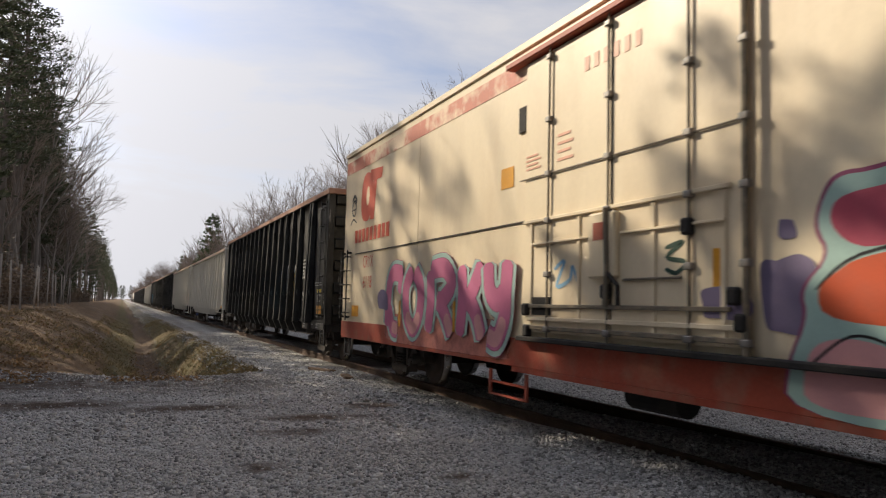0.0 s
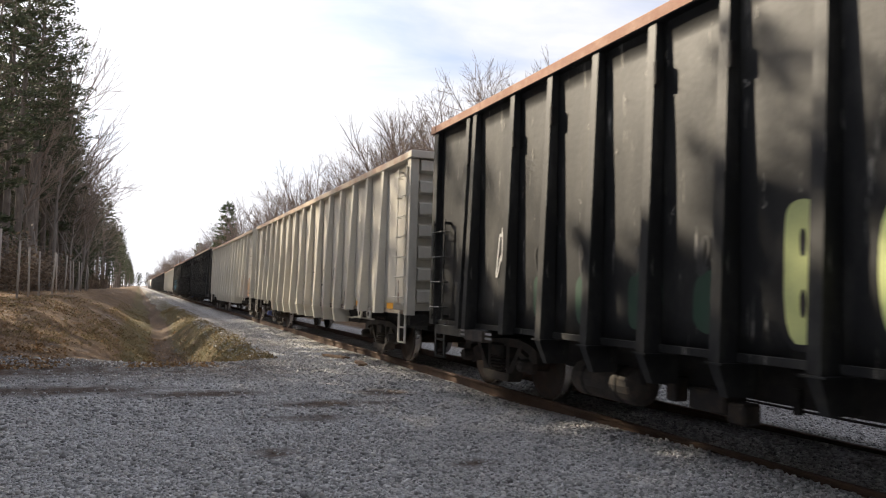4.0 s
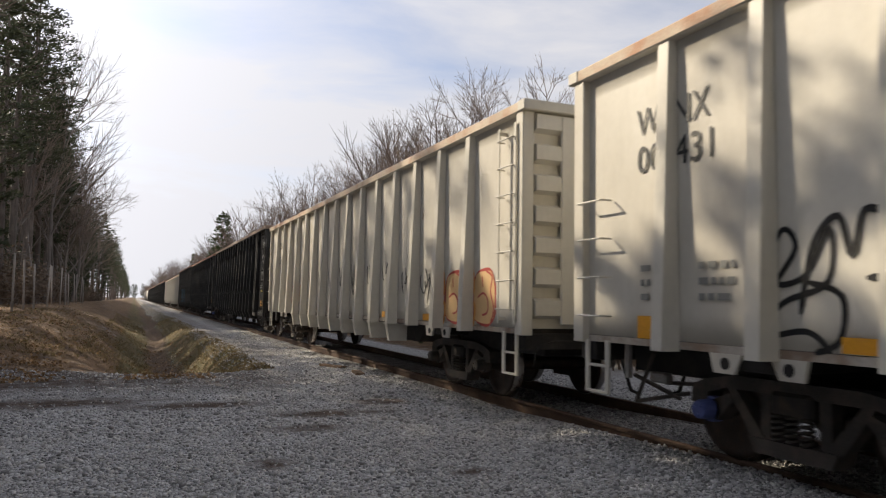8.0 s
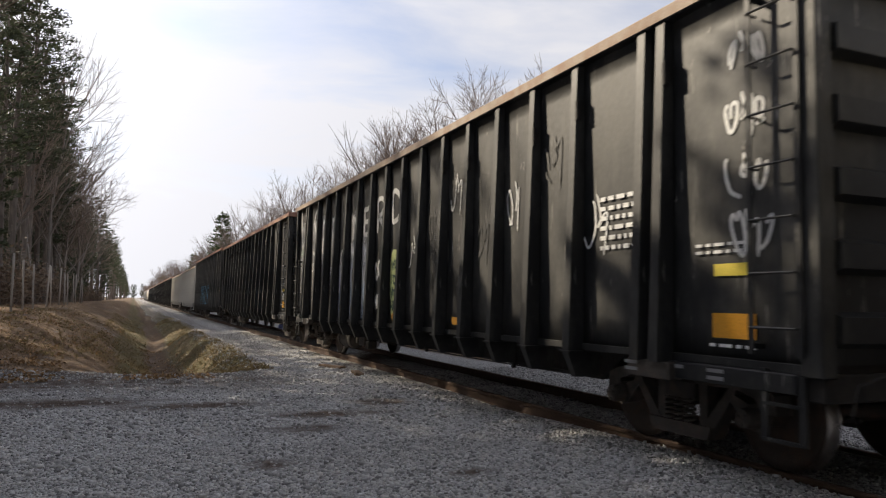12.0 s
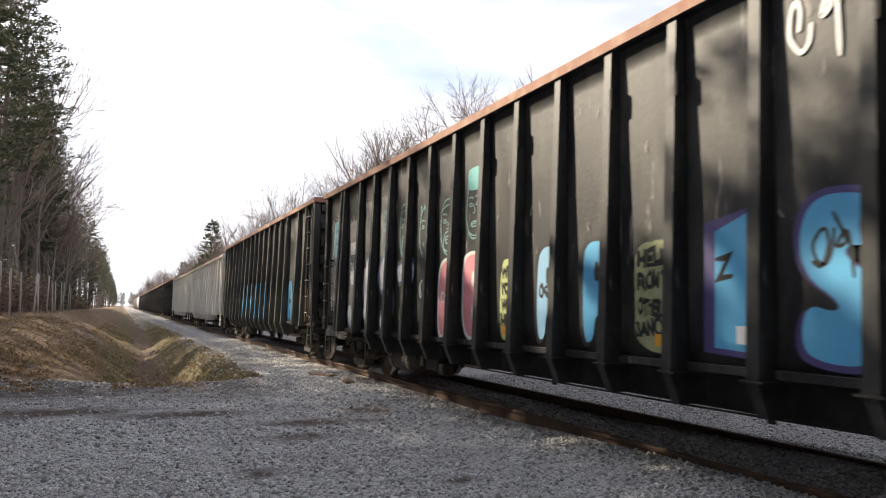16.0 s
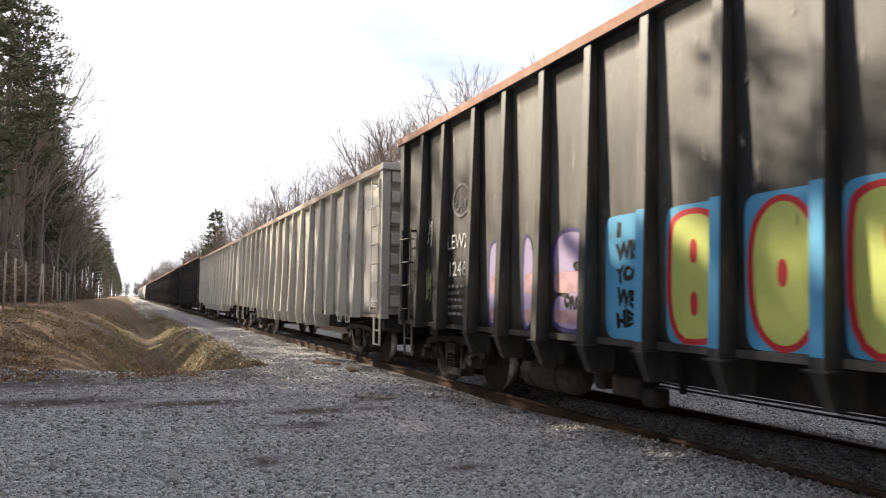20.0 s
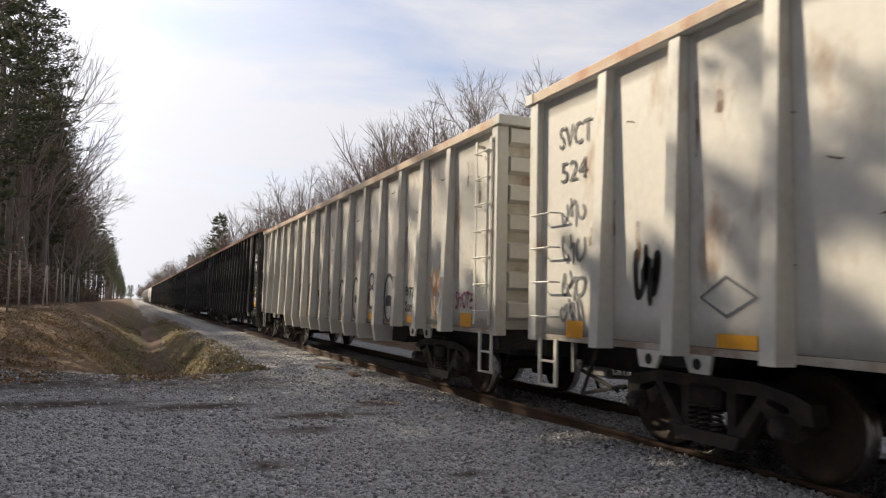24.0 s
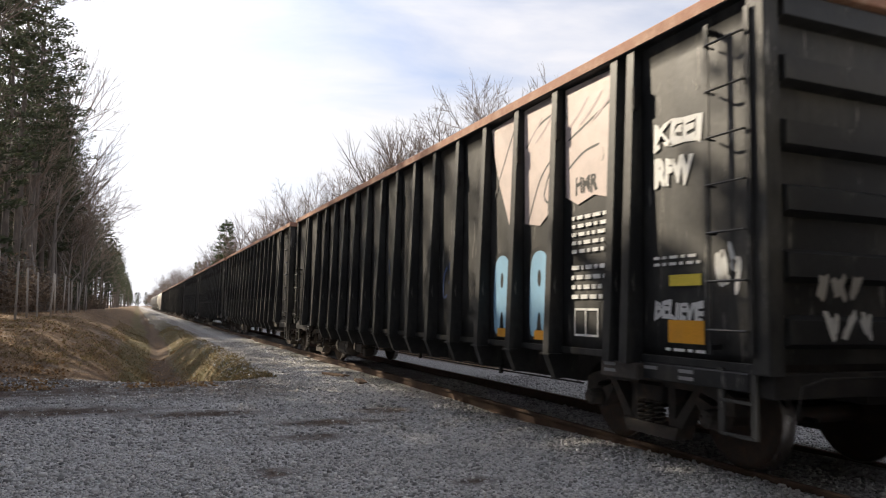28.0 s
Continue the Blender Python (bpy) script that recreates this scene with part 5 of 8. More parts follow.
    # ladders: full height at the front, half height at the back, the same on the far side
    for s, face in ((-1, 0), (1, 180)):
        yf, yb = (-h + 0.33, h - 0.33) if s < 0 else (h - 0.33, -h + 0.33)
        add_ladder(car, pose(s * (w + 0.02), yf, 0, 0, 0, face), sill + 0.05, top - 0.25, 0.44, 7, steel)
        add_ladder(car, pose(s * (w + 0.02), yb, 0, 0, 0, face), sill, sill + 1.55, 0.44, 4, steel, rails=kind == "black", name="half_ladder")
        for y in (yf, yb):
            part("stirrup", once(("stirrup", sill, kind), lambda: mesh_of(stirrup_mesh(0.34, sill - 0.58, sill - 0.05), steel)), parent=car, at=pose(s * (w + 0.03), y, 0))
    for s in (-1, 1):
        add_ladder(car, pose(s * -1.1, s * h, 0, 0, 0, 90 if s < 0 else -90), sill + 0.05, top - 0.25, 0.40, 7, steel, stand=0.14, name="end_ladder")
    # brake rigging hanging under the belly
    for x, z in ((-1.05, 0.60), (-1.0, 0.555)) if kind == "black" else ():
        part("brake_rod", tube(bmesh.new(), [(x, -h + 3.2, z), (x, -2.5, z - 0.03), (x + 0.05, 1.8, z - 0.04), (x, h - 3.2, z)], 0.011, 5), M["under"], car)
    for y in (-3.6, -0.4, 2.2, 4.1) if kind == "black" else ():
        part("rod_hanger", box(bmesh.new(), -1.07, -1.03, y - 0.03, y + 0.03, 0.50, 0.70), M["under"], car)
    if kind == "black":
        bm = bmesh.new()
        lathe(bm, [(-0.62, 0.02), (-0.60, 0.10), (-0.54, 0.19), (-0.50, 0.205), (0.50, 0.205), (0.54, 0.19), (0.60, 0.10), (0.62, 0.02)], 18)
        tank = part("air_reservoir", bm, M["cast_dusty"], car, "dusty grey air tank", at=pose(-0.98, h - 4.1, 0.46, 0, 0, 90))
        for dy in (-0.3, 0.3):
            part("tank_strap", lathe(bmesh.new(), [(dy - 0.025, 0.212), (dy + 0.025, 0.212)], 18), M["under"], tank)
        bm = box(bmesh.new(), -1.22, -0.95, h - 6.0, h - 5.55, 0.40, 0.60, 0.02)
        box(bm, -1.2, -1.0, h - 6.2, h - 6.0, 0.34, 0.52, 0.02)
        box(bm, -1.18, -1.02, h - 5.35, h - 5.2, 0.42, 0.66, 0.02)
        part("control_valve", bm, M["cast"], car)
        for x, z in ((-0.7, 0.60), ):
            part("air_pipe", tube(bmesh.new(), [(x, h - 5.0, z), (x - 0.04, h - 6.6, z - 0.02), (x, 0.5, z + 0.04), (x, -2.0, 0.56)], 0.015, 5), M["under"], car)
    else:
        # hand-brake linkage hanging between the rear end and its truck
        for pts in ([(-1.12, h - 0.75, 0.90), (-1.14, h - 0.50, 0.40)], [(-1.14, h - 0.50, 0.40), (-1.08, h - 1.2, 0.56)], [(-1.05, h - 0.85, 0.62), (-1.0, h - 1.5, 0.66)],
                    [(-1.12, h - 0.45, 0.66), (-1.1, h - 1.1, 0.50)]):
            part("brake_lever", tube(bmesh.new(), pts, 0.022, 5), M["cast_dusty"], car)
        part("slack_adjuster", box(bmesh.new(), -1.16, -1.04, h - 0.95, h - 0.72, 0.62, 0.72, 0.02), M["galv"], car)
        part("hanger_bar", box(bmesh.new(), -1.40, -1.36, h - 0.72, h - 0.66, 0.66, sill - 0.06), M["galv"], car)
        for s in (-1, 1):
            yt = s * (h - inset[s > 0])
            for q in (-1, 1):
                y0, y1 = yt + q * 0.14, yt + q * 0.48
                bm = prism(bmesh.new(), [(y0 + q * 0.08, sill - 0.23), (y1 - q * 0.04, sill - 0.23), (y1, sill - 0.07), (y0, sill - 0.07)], -w - 0.004, -w + 0.03, "x")
                bmesh.ops.recalc_face_normals(bm, faces=bm.faces)
                pad = part("jacking_pad", bm, mat, car)
                part("pad_hole", lathe(bmesh.new(), [(-w - 0.007, 0.001), (-w - 0.007, 0.05), (-w + 0.0, 0.05)], 12, (0, (y0 + y1) / 2, sill - 0.15)), M["under"], pad)
    if valve:
        bm = lathe(bmesh.new(), [(-0.10, 0.02), (-0.07, 0.09), (0.0, 0.115), (0.07, 0.09), (0.10, 0.02)], 14)
        part("release_valve", bm, mat, car, at=pose(-1.26, -h + 5.0, 0.80, 0, 0, 90))
        part("air_pipe", tube(bmesh.new(), [(-1.28, -h + 4.9, 0.80), (-1.30, -h + 4.3, 0.77), (-1.30, -h + 4.0, 0.80), (-1.30, -h + 2.6, 0.80)], 0.02, 6), mat, car)
    if step_box:
        for s in (-1, 1):
            for x in (-w, w):
                y0, y1 = sorted((s * (h - 0.2), s * (h - 2.0)))
                pad = part("sill_plate", box(bmesh.new(), min(x * 0.98, x * 1.035), max(x * 0.98, x * 1.035), y0, y1, sill - 0.22, sill - 0.075, 0.008), mat, car)
                y0, y1 = sorted((s * (h - 1.45), s * (h - 2.02)))
                part("jacking_pad", box(bmesh.new(), min(x * 0.98, x * 1.09), max(x * 0.98, x * 1.09), y0, y1, sill - 0.24, sill - 0.085, 0.01), M["cast_dusty"], pad)
    return car


def black_ribs():
    return [1.60, 1.87] + [3.0 + 0.92 * k for k in range(14)] + [16.10, 16.33]


def white_ribs():
    return [1.58 + 1.07 * k for k in range(15)]


BLACK_LENGTH, WHITE_LENGTH = 17.6, 17.97
SPEED = 5.84
CARS = []     # (car, place of its middle along the track at the start)


MARKS = {}    # how far a car's painted marks sit back from their noted places
SPREAD = 1.021


def along(car, y):
    """The place of a painted mark along its car."""
    return y * SPREAD + MARKS.get(car.name, 0.0)


def enter(car, front, length, marks=0.0):
    MARKS[car.name] = marks
    CARS.append((car, front + length / 2))
    car.matrix_basis = pose(TRACK, front + length / 2, 0)


B, W, OW = M["black"], M["white"], M["old_white"]
black_1 = gondola("black ribbed gondola with blue and gold bubble graffiti", BLACK_LENGTH, black_ribs(), 4.08, 0.97, "black", B, M["rust"], step_box=True)
enter(black_1, 16.58, BLACK_LENGTH, -0.21)
white_1 = gondola("off-white ribbed gondola with thin black scrawls", WHITE_LENGTH, white_ribs(), 3.88, 1.06, "white", W, M["pale_rust"], end_ribs=7, blue_end=1, valve=True)
enter(white_1, 35.32, WHITE_LENGTH, -0.43)
white_2 = gondola("off-white ribbed gondola with orange and black tags", WHITE_LENGTH, white_ribs(), 3.88, 1.06, "white", W, M["pale_rust"], end_ribs=7)
enter(white_2, 54.5, WHITE_LENGTH, -0.00)
black_2 = gondola("black ribbed gondola with large silver and white letters", BLACK_LENGTH, black_ribs(), 4.08, 0.97, "black", B, M["tan_rust"], step_box=True)
enter(black_2, 73.68, BLACK_LENGTH, -0.06)
black_3 = gondola("black ribbed gondola with teal, pink and blue graffiti", BLACK_LENGTH, black_ribs(), 4.08, 0.97, "black", B, M["rust"], step_box=True, blue_end=-1)
enter(black_3, 92.58, BLACK_LENGTH, -0.09)
black_4 = gondola("dark grey gondola with yellow, blue and green bubble letters", 17.25, [0.94, 1.85, 3.34, 4.27, 5.19, 6.12, 7.05, 7.97, 8.90, 9.83, 10.75, 11.66, 12.58, 13.50, 14.40, 15.45, 16.30], 4.16, 1.0, "black", M["dusty_black"], M["rust"], end_ribs=7, inset=(2.1, 1.25))
enter(black_4, 111.37, 17.25, -0.03)
white_3 = gondola("worn white gondola with black outlined graffiti letters", WHITE_LENGTH, white_ribs(), 3.90, 1.06, "white", OW, M["pale_rust"], end_ribs=7)
enter(white_3, 129.65, WHITE_LENGTH, -0.01)
white_4 = gondola("worn white gondola with black line drawings and rust scars", WHITE_LENGTH, white_ribs(), 3.86, 1.06, "white", OW, M["pale_rust"], end_ribs=7)
enter(white_4, 148.53, WHITE_LENGTH, 0.00)
black_5 = gondola("black ribbed gondola with pale pink and blue graffiti", BLACK_LENGTH, black_ribs(), 4.05, 1.0, "black", B, M["rust"], step_box=True)
enter(black_5, 167.6, BLACK_LENGTH, -0.15)
front = 186.35
for k in range(7):
    car = gondola("black ribbed gondola further down the train", BLACK_LENGTH, black_ribs(), 4.06, 0.98, "black", B, M["rust"], detail=k < 3, step_box=k < 3)
    if k == 0:
        patch(car, -1.25, -0.5, 1.2, 2.25, spray("ash_spray", (0.42, 0.40, 0.42)), "panel_plate")
    enter(car, front, BLACK_LENGTH)
    front += BLACK_LENGTH + 1.15


# ------------------------------------------------------------- the insulated boxcar
def boxcar():
    L, w, top = 18.9, 1.53, 4.60
    h = L / 2
    car = tagged(new("insulated_boxcar"), "cream insulated boxcar with faded red trim and pink graffiti", "freight car")
    cream, red = M["cream"], M["red"]
    # body shell: sides, ends and a low curved roof, hollow inside
    for s in (-1, 1):
        bm = bmesh.new()
        box(bm, min(s * w, s * (w - 0.1)), max(s * w, s * (w - 0.1)), -h, h, 1.02, top - 0.05)
        part("side_wall", bm, cream, car)
        part("side_sill", box(bmesh.new(), min(s * (w - 0.1), s * (w + 0.012)), max(s * (w - 0.1), s * (w + 0.012)), -h, h, 0.68, 1.02, 0.006), red, car, "scuffed red side sill")
        part("top_band", box(bmesh.new(), min(s * w, s * (w + 0.006)), max(s * w, s * (w + 0.006)), -h + 0.05, h - 0.05, top - 0.47, top - 0.21), M["faded_band"], car, "faded red band under the roof")
        part("eave", box(bmesh.new(), min(s * (w - 0.05), s * (w + 0.03)), max(s * (w - 0.05), s * (w + 0.03)), -h, h, top - 0.10, top, 0.01), cream, car)
        part("end_wall", box(bmesh.new(), -w, w, min(s * h, s * (h - 0.1)), max(s * h, s * (h - 0.1)), 1.0, top - 0.02), cream, car)
        part("end_sill", box(bmesh.new(), -w, w, min(s * h, s * (h - 0.3)), max(s * h, s * (h - 0.3)), 0.68, 1.0, 0.01), red, car)
        for k in range(5):
            z = 1.5 + 0.62 * k
            part("end_rib", end_rib_mesh(1.4, cream), parent=car, at=pose(0, s * h, z, 0, 0, 0 if s < 0 else 180))
        end_gear(car, s * (h + 0.15), s)
        add_truck(car, s * (h - 2.45))
    bm = prism(bmesh.new(), [(-w, top - 0.03), (w, top - 0.03), (w, top), (w * 0.5, top + 0.09), (0, top + 0.12), (-w * 0.5, top + 0.09), (-w, top)], -h, h, "y")
    part("roof", bm, cream, car)
    part("floor", box(bmesh.new(), -w, w, -h, h, 0.9, 1.0), M["under"], car)
    part("center_sill", box(bmesh.new(), -0.4, 0.4, -h, h, 0.62, 0.9), M["under"], car)
    part("deep_sill", box(bmesh.new(), -w - 0.01, -w + 0.08, -4.6, 2.0, 0.62, 0.68), red, car, "red sill under the door")
    # a raised rail along the side and vertical sheet seams
    part("rub_rail", box(bmesh.new(), -w - 0.02, -w, 1.75, 8.6, 2.39, 2.405), M["cast_dusty"], car)
    for y in (5.2, -5.0, -8.0):
        part("seam", box(bmesh.new(), -w - 0.004, -w, y - 0.012, y + 0.012, 1.03, top - 0.12), cream, car)
    # the plug door with its locking rods
    d0, d1 = -1.62, 1.68
    door = part("plug_door", box(bmesh.new(), -w - 0.055, -w, d0, d1, 1.10, 4.28, 0.012), cream, car, "cream plug door with locking rods")
    for y in (0.02, ):
        part("door_seam", box(bmesh.new(), -w - 0.062, -w - 0.055, y - 0.01, y + 0.01, 1.12, 4.26), M["cast_dusty"], door)
    for y, r in ((1.12, 0.013), (0.04, 0.013), (-1.06, 0.014), (-1.66, 0.028)):
        part("locking_rod", tube(bmesh.new(), [(-w - 0.082, y, 1.05), (-w - 0.082, y, 4.36)], r, 8), M["door_grime"], door)
        for z in (1.15, 1.75, 2.35, 2.87, 3.48, 4.2):
            part("rod_bracket", once("rod_bracket", lambda: mesh_of(box(bmesh.new(), -0.03, 0.03, -0.045, 0.045, -0.03, 0.03, 0.008), M["galv"])), parent=door, at=pose(-w - 0.082, y, z))
    part("cross_rod", tube(bmesh.new(), [(-w - 0.072, 1.76, 2.875), (-w - 0.072, -1.70, 2.86)], 0.009, 6), M["door_grime"], door)
    for z, a, b, hh, mat in ((2.365, -1.5, 1.64, 0.020, cream), (2.10, 0.30, 1.45, 0.013, cream), (2.10, -1.45, -0.15, 0.013, cream), (1.66, -0.95, -0.2, 0.010, M["door_grime"]),
                             (1.40, -1.5, 1.5, 0.020, M["door_grime"]), (1.26, -1.6, 1.6, 0.022, cream), (1.16, -1.62, 1.62, 0.022, M["door_grime"])):
        part("cross_bar", box(bmesh.new(), -w - 0.092, -w - 0.05, a, b, z - hh, z + hh, 0.006), mat, door)
    for y in (1.50, 0.55, -0.6, -1.42):      # upright stiffeners of the lower half
        part("stiffener", box(bmesh.new(), -w - 0.075, -w - 0.05, y - 0.03, y + 0.03, 1.12, 2.34, 0.006), cream, door)
    for y, z in ((1.55, 1.36), (1.52, 1.12), (0.05, 1.55), (-1.55, 1.50), (-1.62, 1.30), (-1.05, 2.08)):
        part("catch", box(bmesh.new(), -w - 0.13, -w - 0.05, y - 0.06, y + 0.06, z - 0.07, z + 0.07, 0.02), M["under"], door)
    part("door_track", box(bmesh.new(), -w - 0.13, -w, d0 - 0.25, d1 + 0.4, 4.30, 4.37, 0.01), red, car)
    part("lower_track", box(bmesh.new(), -w - 0.13, -w, -4.6, d1 + 0.05, 1.00, 1.055, 0.01), M["under"], car)
    part("lock_box", box(bmesh.new(), -w - 0.13, -w - 0.05, -0.12, 0.30, 1.68, 2.32, 0.02), cream, door, "lock housing")
    part("lock_plate", box(bmesh.new(), -w - 0.14, -w - 0.13, 0.04, 0.20, 2.05, 2.22), red, door)
    part("door_handle", tube(bmesh.new(), [(-w - 0.15, -0.02, 1.40), (-w - 0.15, -0.04, 1.75), (-w - 0.14, 0.0, 2.35)], 0.026, 7), M["door_grime"], door)
    part("lever", tube(bmesh.new(), [(-w - 0.15, -0.06, 1.72), (-w - 0.16, -0.22, 1.60), (-w - 0.14, -0.20, 1.42)], 0.02, 6), M["under"], door)
    part("door_placard", box(bmesh.new(), -w - 0.062, -w - 0.055, 1.08, 1.48, 1.30, 1.50), M["under"], door)
    # ladder and grab irons at the back corner
    add_ladder(car, pose(-w, h - 0.32, 0), 1.05, 2.5, 0.42, 5, M["under"])
    part("stirrup", stirrup_mesh(0.34, 0.32, 0.80), M["under"], car, at=pose(-w + 0.04, h - 0.35, 0))
    part("stirrup", stirrup_mesh(0.9, 0.28, 0.60), M["red"], car, at=pose(-w + 0.05, 2.2, 0))
    part("vent", box(bmesh.new(), -w - 0.03, -w, 1.72, 1.90, 3.48, 3.80, 0.01), M["under"], car)
    x = -w - 0.003
    patch(car, 2.0, 2.32, 2.86, 3.12, M["orange"], "placard", x)
    patch(car, 8.12, 8.56, 1.13, 1.35, M["orange"], "placard", x)
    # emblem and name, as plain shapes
    r = spray("emblem_red", (0.62, 0.10, 0.05))
    paint(car, flat_shape(blob_outline(0.72, 0.98, square=2.4), [[(0.06 + 0.10 * math.cos(a), 0.02 + 0.2 * math.sin(a)) for a in (k * 0.628 for k in range(10))]]), 7.8, 3.50, r, 0, "emblem", x, -6)
    paint(car, flat_shape([(-0.1, -0.48), (0.14, -0.48), (0.22, 0.28), (0.50, 0.30), (0.54, 0.50), (-0.2, 0.50), (-0.2, 0.30), (-0.02, 0.28)]), 7.45, 3.50, r, 1, "emblem", x, -4)
    for k in range(9):
        patch(car, 8.50 - 0.235 * k, 8.33 - 0.235 * k, 2.62, 2.88, r, "name_bar", x)
    lettering(car, "CRYX", 7.92, 2.10, 0.24, r, x, width=0.62)
    lettering(car, "6118", 7.88, 1.70, 0.24, r, x, width=0.52)
    pale = spray("faded_red_stencil", (0.72, 0.38, 0.26), 0.5)
    for k in range(6):
        patch(car, 0.47 - 0.16 * k, 0.39 - 0.16 * k, 3.84, 3.99, pale, "door_lettering", -w - 0.057)
    for k in range(4):
        patch(car, 0.96, 0.66 + 0.05 * (k % 2), 2.98 + 0.09 * k, 3.01 + 0.09 * k, pale, "door_lettering", -w - 0.057)
        patch(car, 1.62, 1.30 + 0.06 * (k % 2), 2.98 + 0.05 * k, 3.0 + 0.05 * k, pale, "door_lettering", -w - 0.057)
    black = spray("black_spray", (0.012, 0.012, 0.013))
    paint(car, ring(blob_outline(0.30, 0.34, square=2.2, wob=0.04), 0.04), 8.62, 3.36, black, 1, x=x)
    paint(car, stroke([(-0.14, 0.16), (0.02, 0.26), (0.16, 0.14), (0.05, 0.1)], 0.06), 8.62, 3.36, black, 1, x=x)
    paint(car, stroke([(-0.08, 0.0), (0.0, -0.02), (0.08, 0.0)], 0.03), 8.62, 3.34, black, 1, x=x)
    paint(car, stroke([(-0.22, -0.08), (-0.04, 0.03), (0.20, -0.06)], 0.035), 8.62, 3.10, black, 1, x=x)
    # the long pink piece: bubble letters with a pale teal edge
    plum = spray("plum_spray", (0.30, 0.06, 0.14))
    pink, rosy, teal = spray("pink_spray", (0.60, 0.17, 0.31)), spray("pale_pink_spray", (0.72, 0.36, 0.36)), spray("pale_teal_spray", (0.38, 0.55, 0.50))
    haze, violet = wash("washed_rose_spray", (0.64, 0.24, 0.19), 0.2, 0.05), spray("dull_violet_spray", (0.20, 0.16, 0.26))
    paint(car, flat_shape(blob_outline(4.7, 0.50, 40, 0.02, 5, 6)), 4.2, 0.98, haze, 0, x=x - 0.011)
    for k, (y, wd, shape) in enumerate(((6.02, 0.95, "C"), (5.15, 0.95, "O"), (4.10, 1.15, "R"), (3.05, 0.95, "K"), (2.28, 0.72, "Y"))):
        fat_letter(car, y, 1.46, LETTERS[shape], 0.27, ((0.185, plum), (0.165, teal), (0.03, plum), (0.012, pink)), x - 0.011, (wd, 1.08))
        for pts in LETTERS[shape]:      # the lower half paler
            low = [(u * wd, v * 1.08) for u, v in pts if v < -0.1]
            if len(low) > 1:
                paint(car, stroke(low, 0.20), y, 1.46, rosy, 3, x=x - 0.011)
    for y in (5.70, 3.55):
        patch(car, y - 0.04, y + 0.04, 1.02, 1.45, M["orange"], "reflector", x - 0.04)
    paint(car, flat_shape(blob_outline(0.55, 0.36, wob=0.1, seed=11)), 6.62, 1.46, violet, 3, x=x - 0.011)
    # the red and teal piece ahead of the door
    red_1, red_2 = spray("orange_red_spray", (0.60, 0.10, 0.035)), spray("crimson_spray", (0.50, 0.08, 0.13))
    for outline, mat in (([(-0.30, 0.62), (-0.18, 0.74), (0.1, 0.72), (0.95, 0.88), (0.95, -0.92), (-0.64, -0.92), (-0.60, -0.55), (-0.44, -0.25), (-0.5, -0.05), (-0.25, 0.18), (-0.38, 0.36)], plum),
                         ([(-0.27, 0.60), (-0.16, 0.71), (0.1, 0.69), (0.95, 0.85), (0.95, -0.92), (-0.61, -0.92), (-0.57, -0.55), (-0.41, -0.25), (-0.47, -0.05), (-0.22, 0.18), (-0.35, 0.38)], teal),
                         ([(-0.22, 0.52), (-0.24, 0.38), (-0.1, 0.24), (0.1, 0.20), (0.85, 0.34), (0.85, 0.70), (0.2, 0.60), (-0.1, 0.58)], red_2),
                         ([(-0.36, -0.06), (-0.2, 0.06), (-0.02, 0.16), (0.85, 0.26), (0.85, 0.04), (0.3, -0.1), (0.85, -0.16), (0.85, -0.30), (-0.28, -0.28)], red_1),
                         ([(-0.46, -0.62), (-0.38, -0.42), (-0.1, -0.36), (0.25, -0.44), (0.5, -0.64), (0.42, -0.86), (-0.46, -0.86)], rosy)):
        paint(car, flat_shape(smoothed(outline, 2)), -2.50, 1.60, mat, 0, x=x - 0.011)
    for pts in ([(-0.36, -0.06), (-0.02, 0.17), (0.8, 0.28)], [(-0.46, -0.62), (-0.1, -0.36), (0.25, -0.44), (0.5, -0.64)]):
        paint(car, stroke(pts, 0.02), -2.50, 1.60, black, 2, x=x - 0.011)
    part("air_reservoir", lathe(bmesh.new(), [(-0.42, 0.02), (-0.38, 0.16), (0.38, 0.16), (0.42, 0.02)], 16), M["under"], car, at=pose(-0.9, 0.1, 0.52, 0, 0, 90))
    paint(car, flat_shape(blob_outline(2.2, 1.3, wob=0.06, seed=15)), -4.9, 1.6, spray("dull_violet_spray", (0.20, 0.16, 0.26)), 0, x=x)
    paint(car, flat_shape(blob_outline(0.42, 0.62, wob=0.12, seed=8)), -1.92, 1.52, violet, 2, x=x)
    paint(car, flat_shape(blob_outline(0.5, 0.26, wob=0.12, seed=9)), -1.40, 1.44, violet, 2, x=-w - 0.059)
    paint(car, flat_shape(blob_outline(0.16, 0.14, wob=0.1, seed=10)), -1.92, 1.98, violet, 2, x=x)
    patch(car, -1.36, -1.28, 1.56, 1.88, M["orange"], "placard", -w - 0.06)
    paint(car, stroke([(-0.12, 0.08), (0.1, 0.12), (-0.1, 0.0), (0.12, -0.05), (0.02, -0.14), (-0.12, -0.1)], 0.04), -0.85, 1.84, spray("dark_green_spray", (0.02, 0.06, 0.04)), 1, x=-w - 0.058)
    paint(car, stroke([(-0.25, 0.1), (-0.05, 0.18), (-0.2, -0.08), (0.05, -0.02), (0.1, 0.12), (0.22, -0.1)], 0.045), 0.75, 1.70, spray("pale_blue_spray", (0.25, 0.45, 0.62)), 1, x=-w - 0.058)
    return car


box_1 = boxcar()
enter(box_1, -3.75, 18.9)


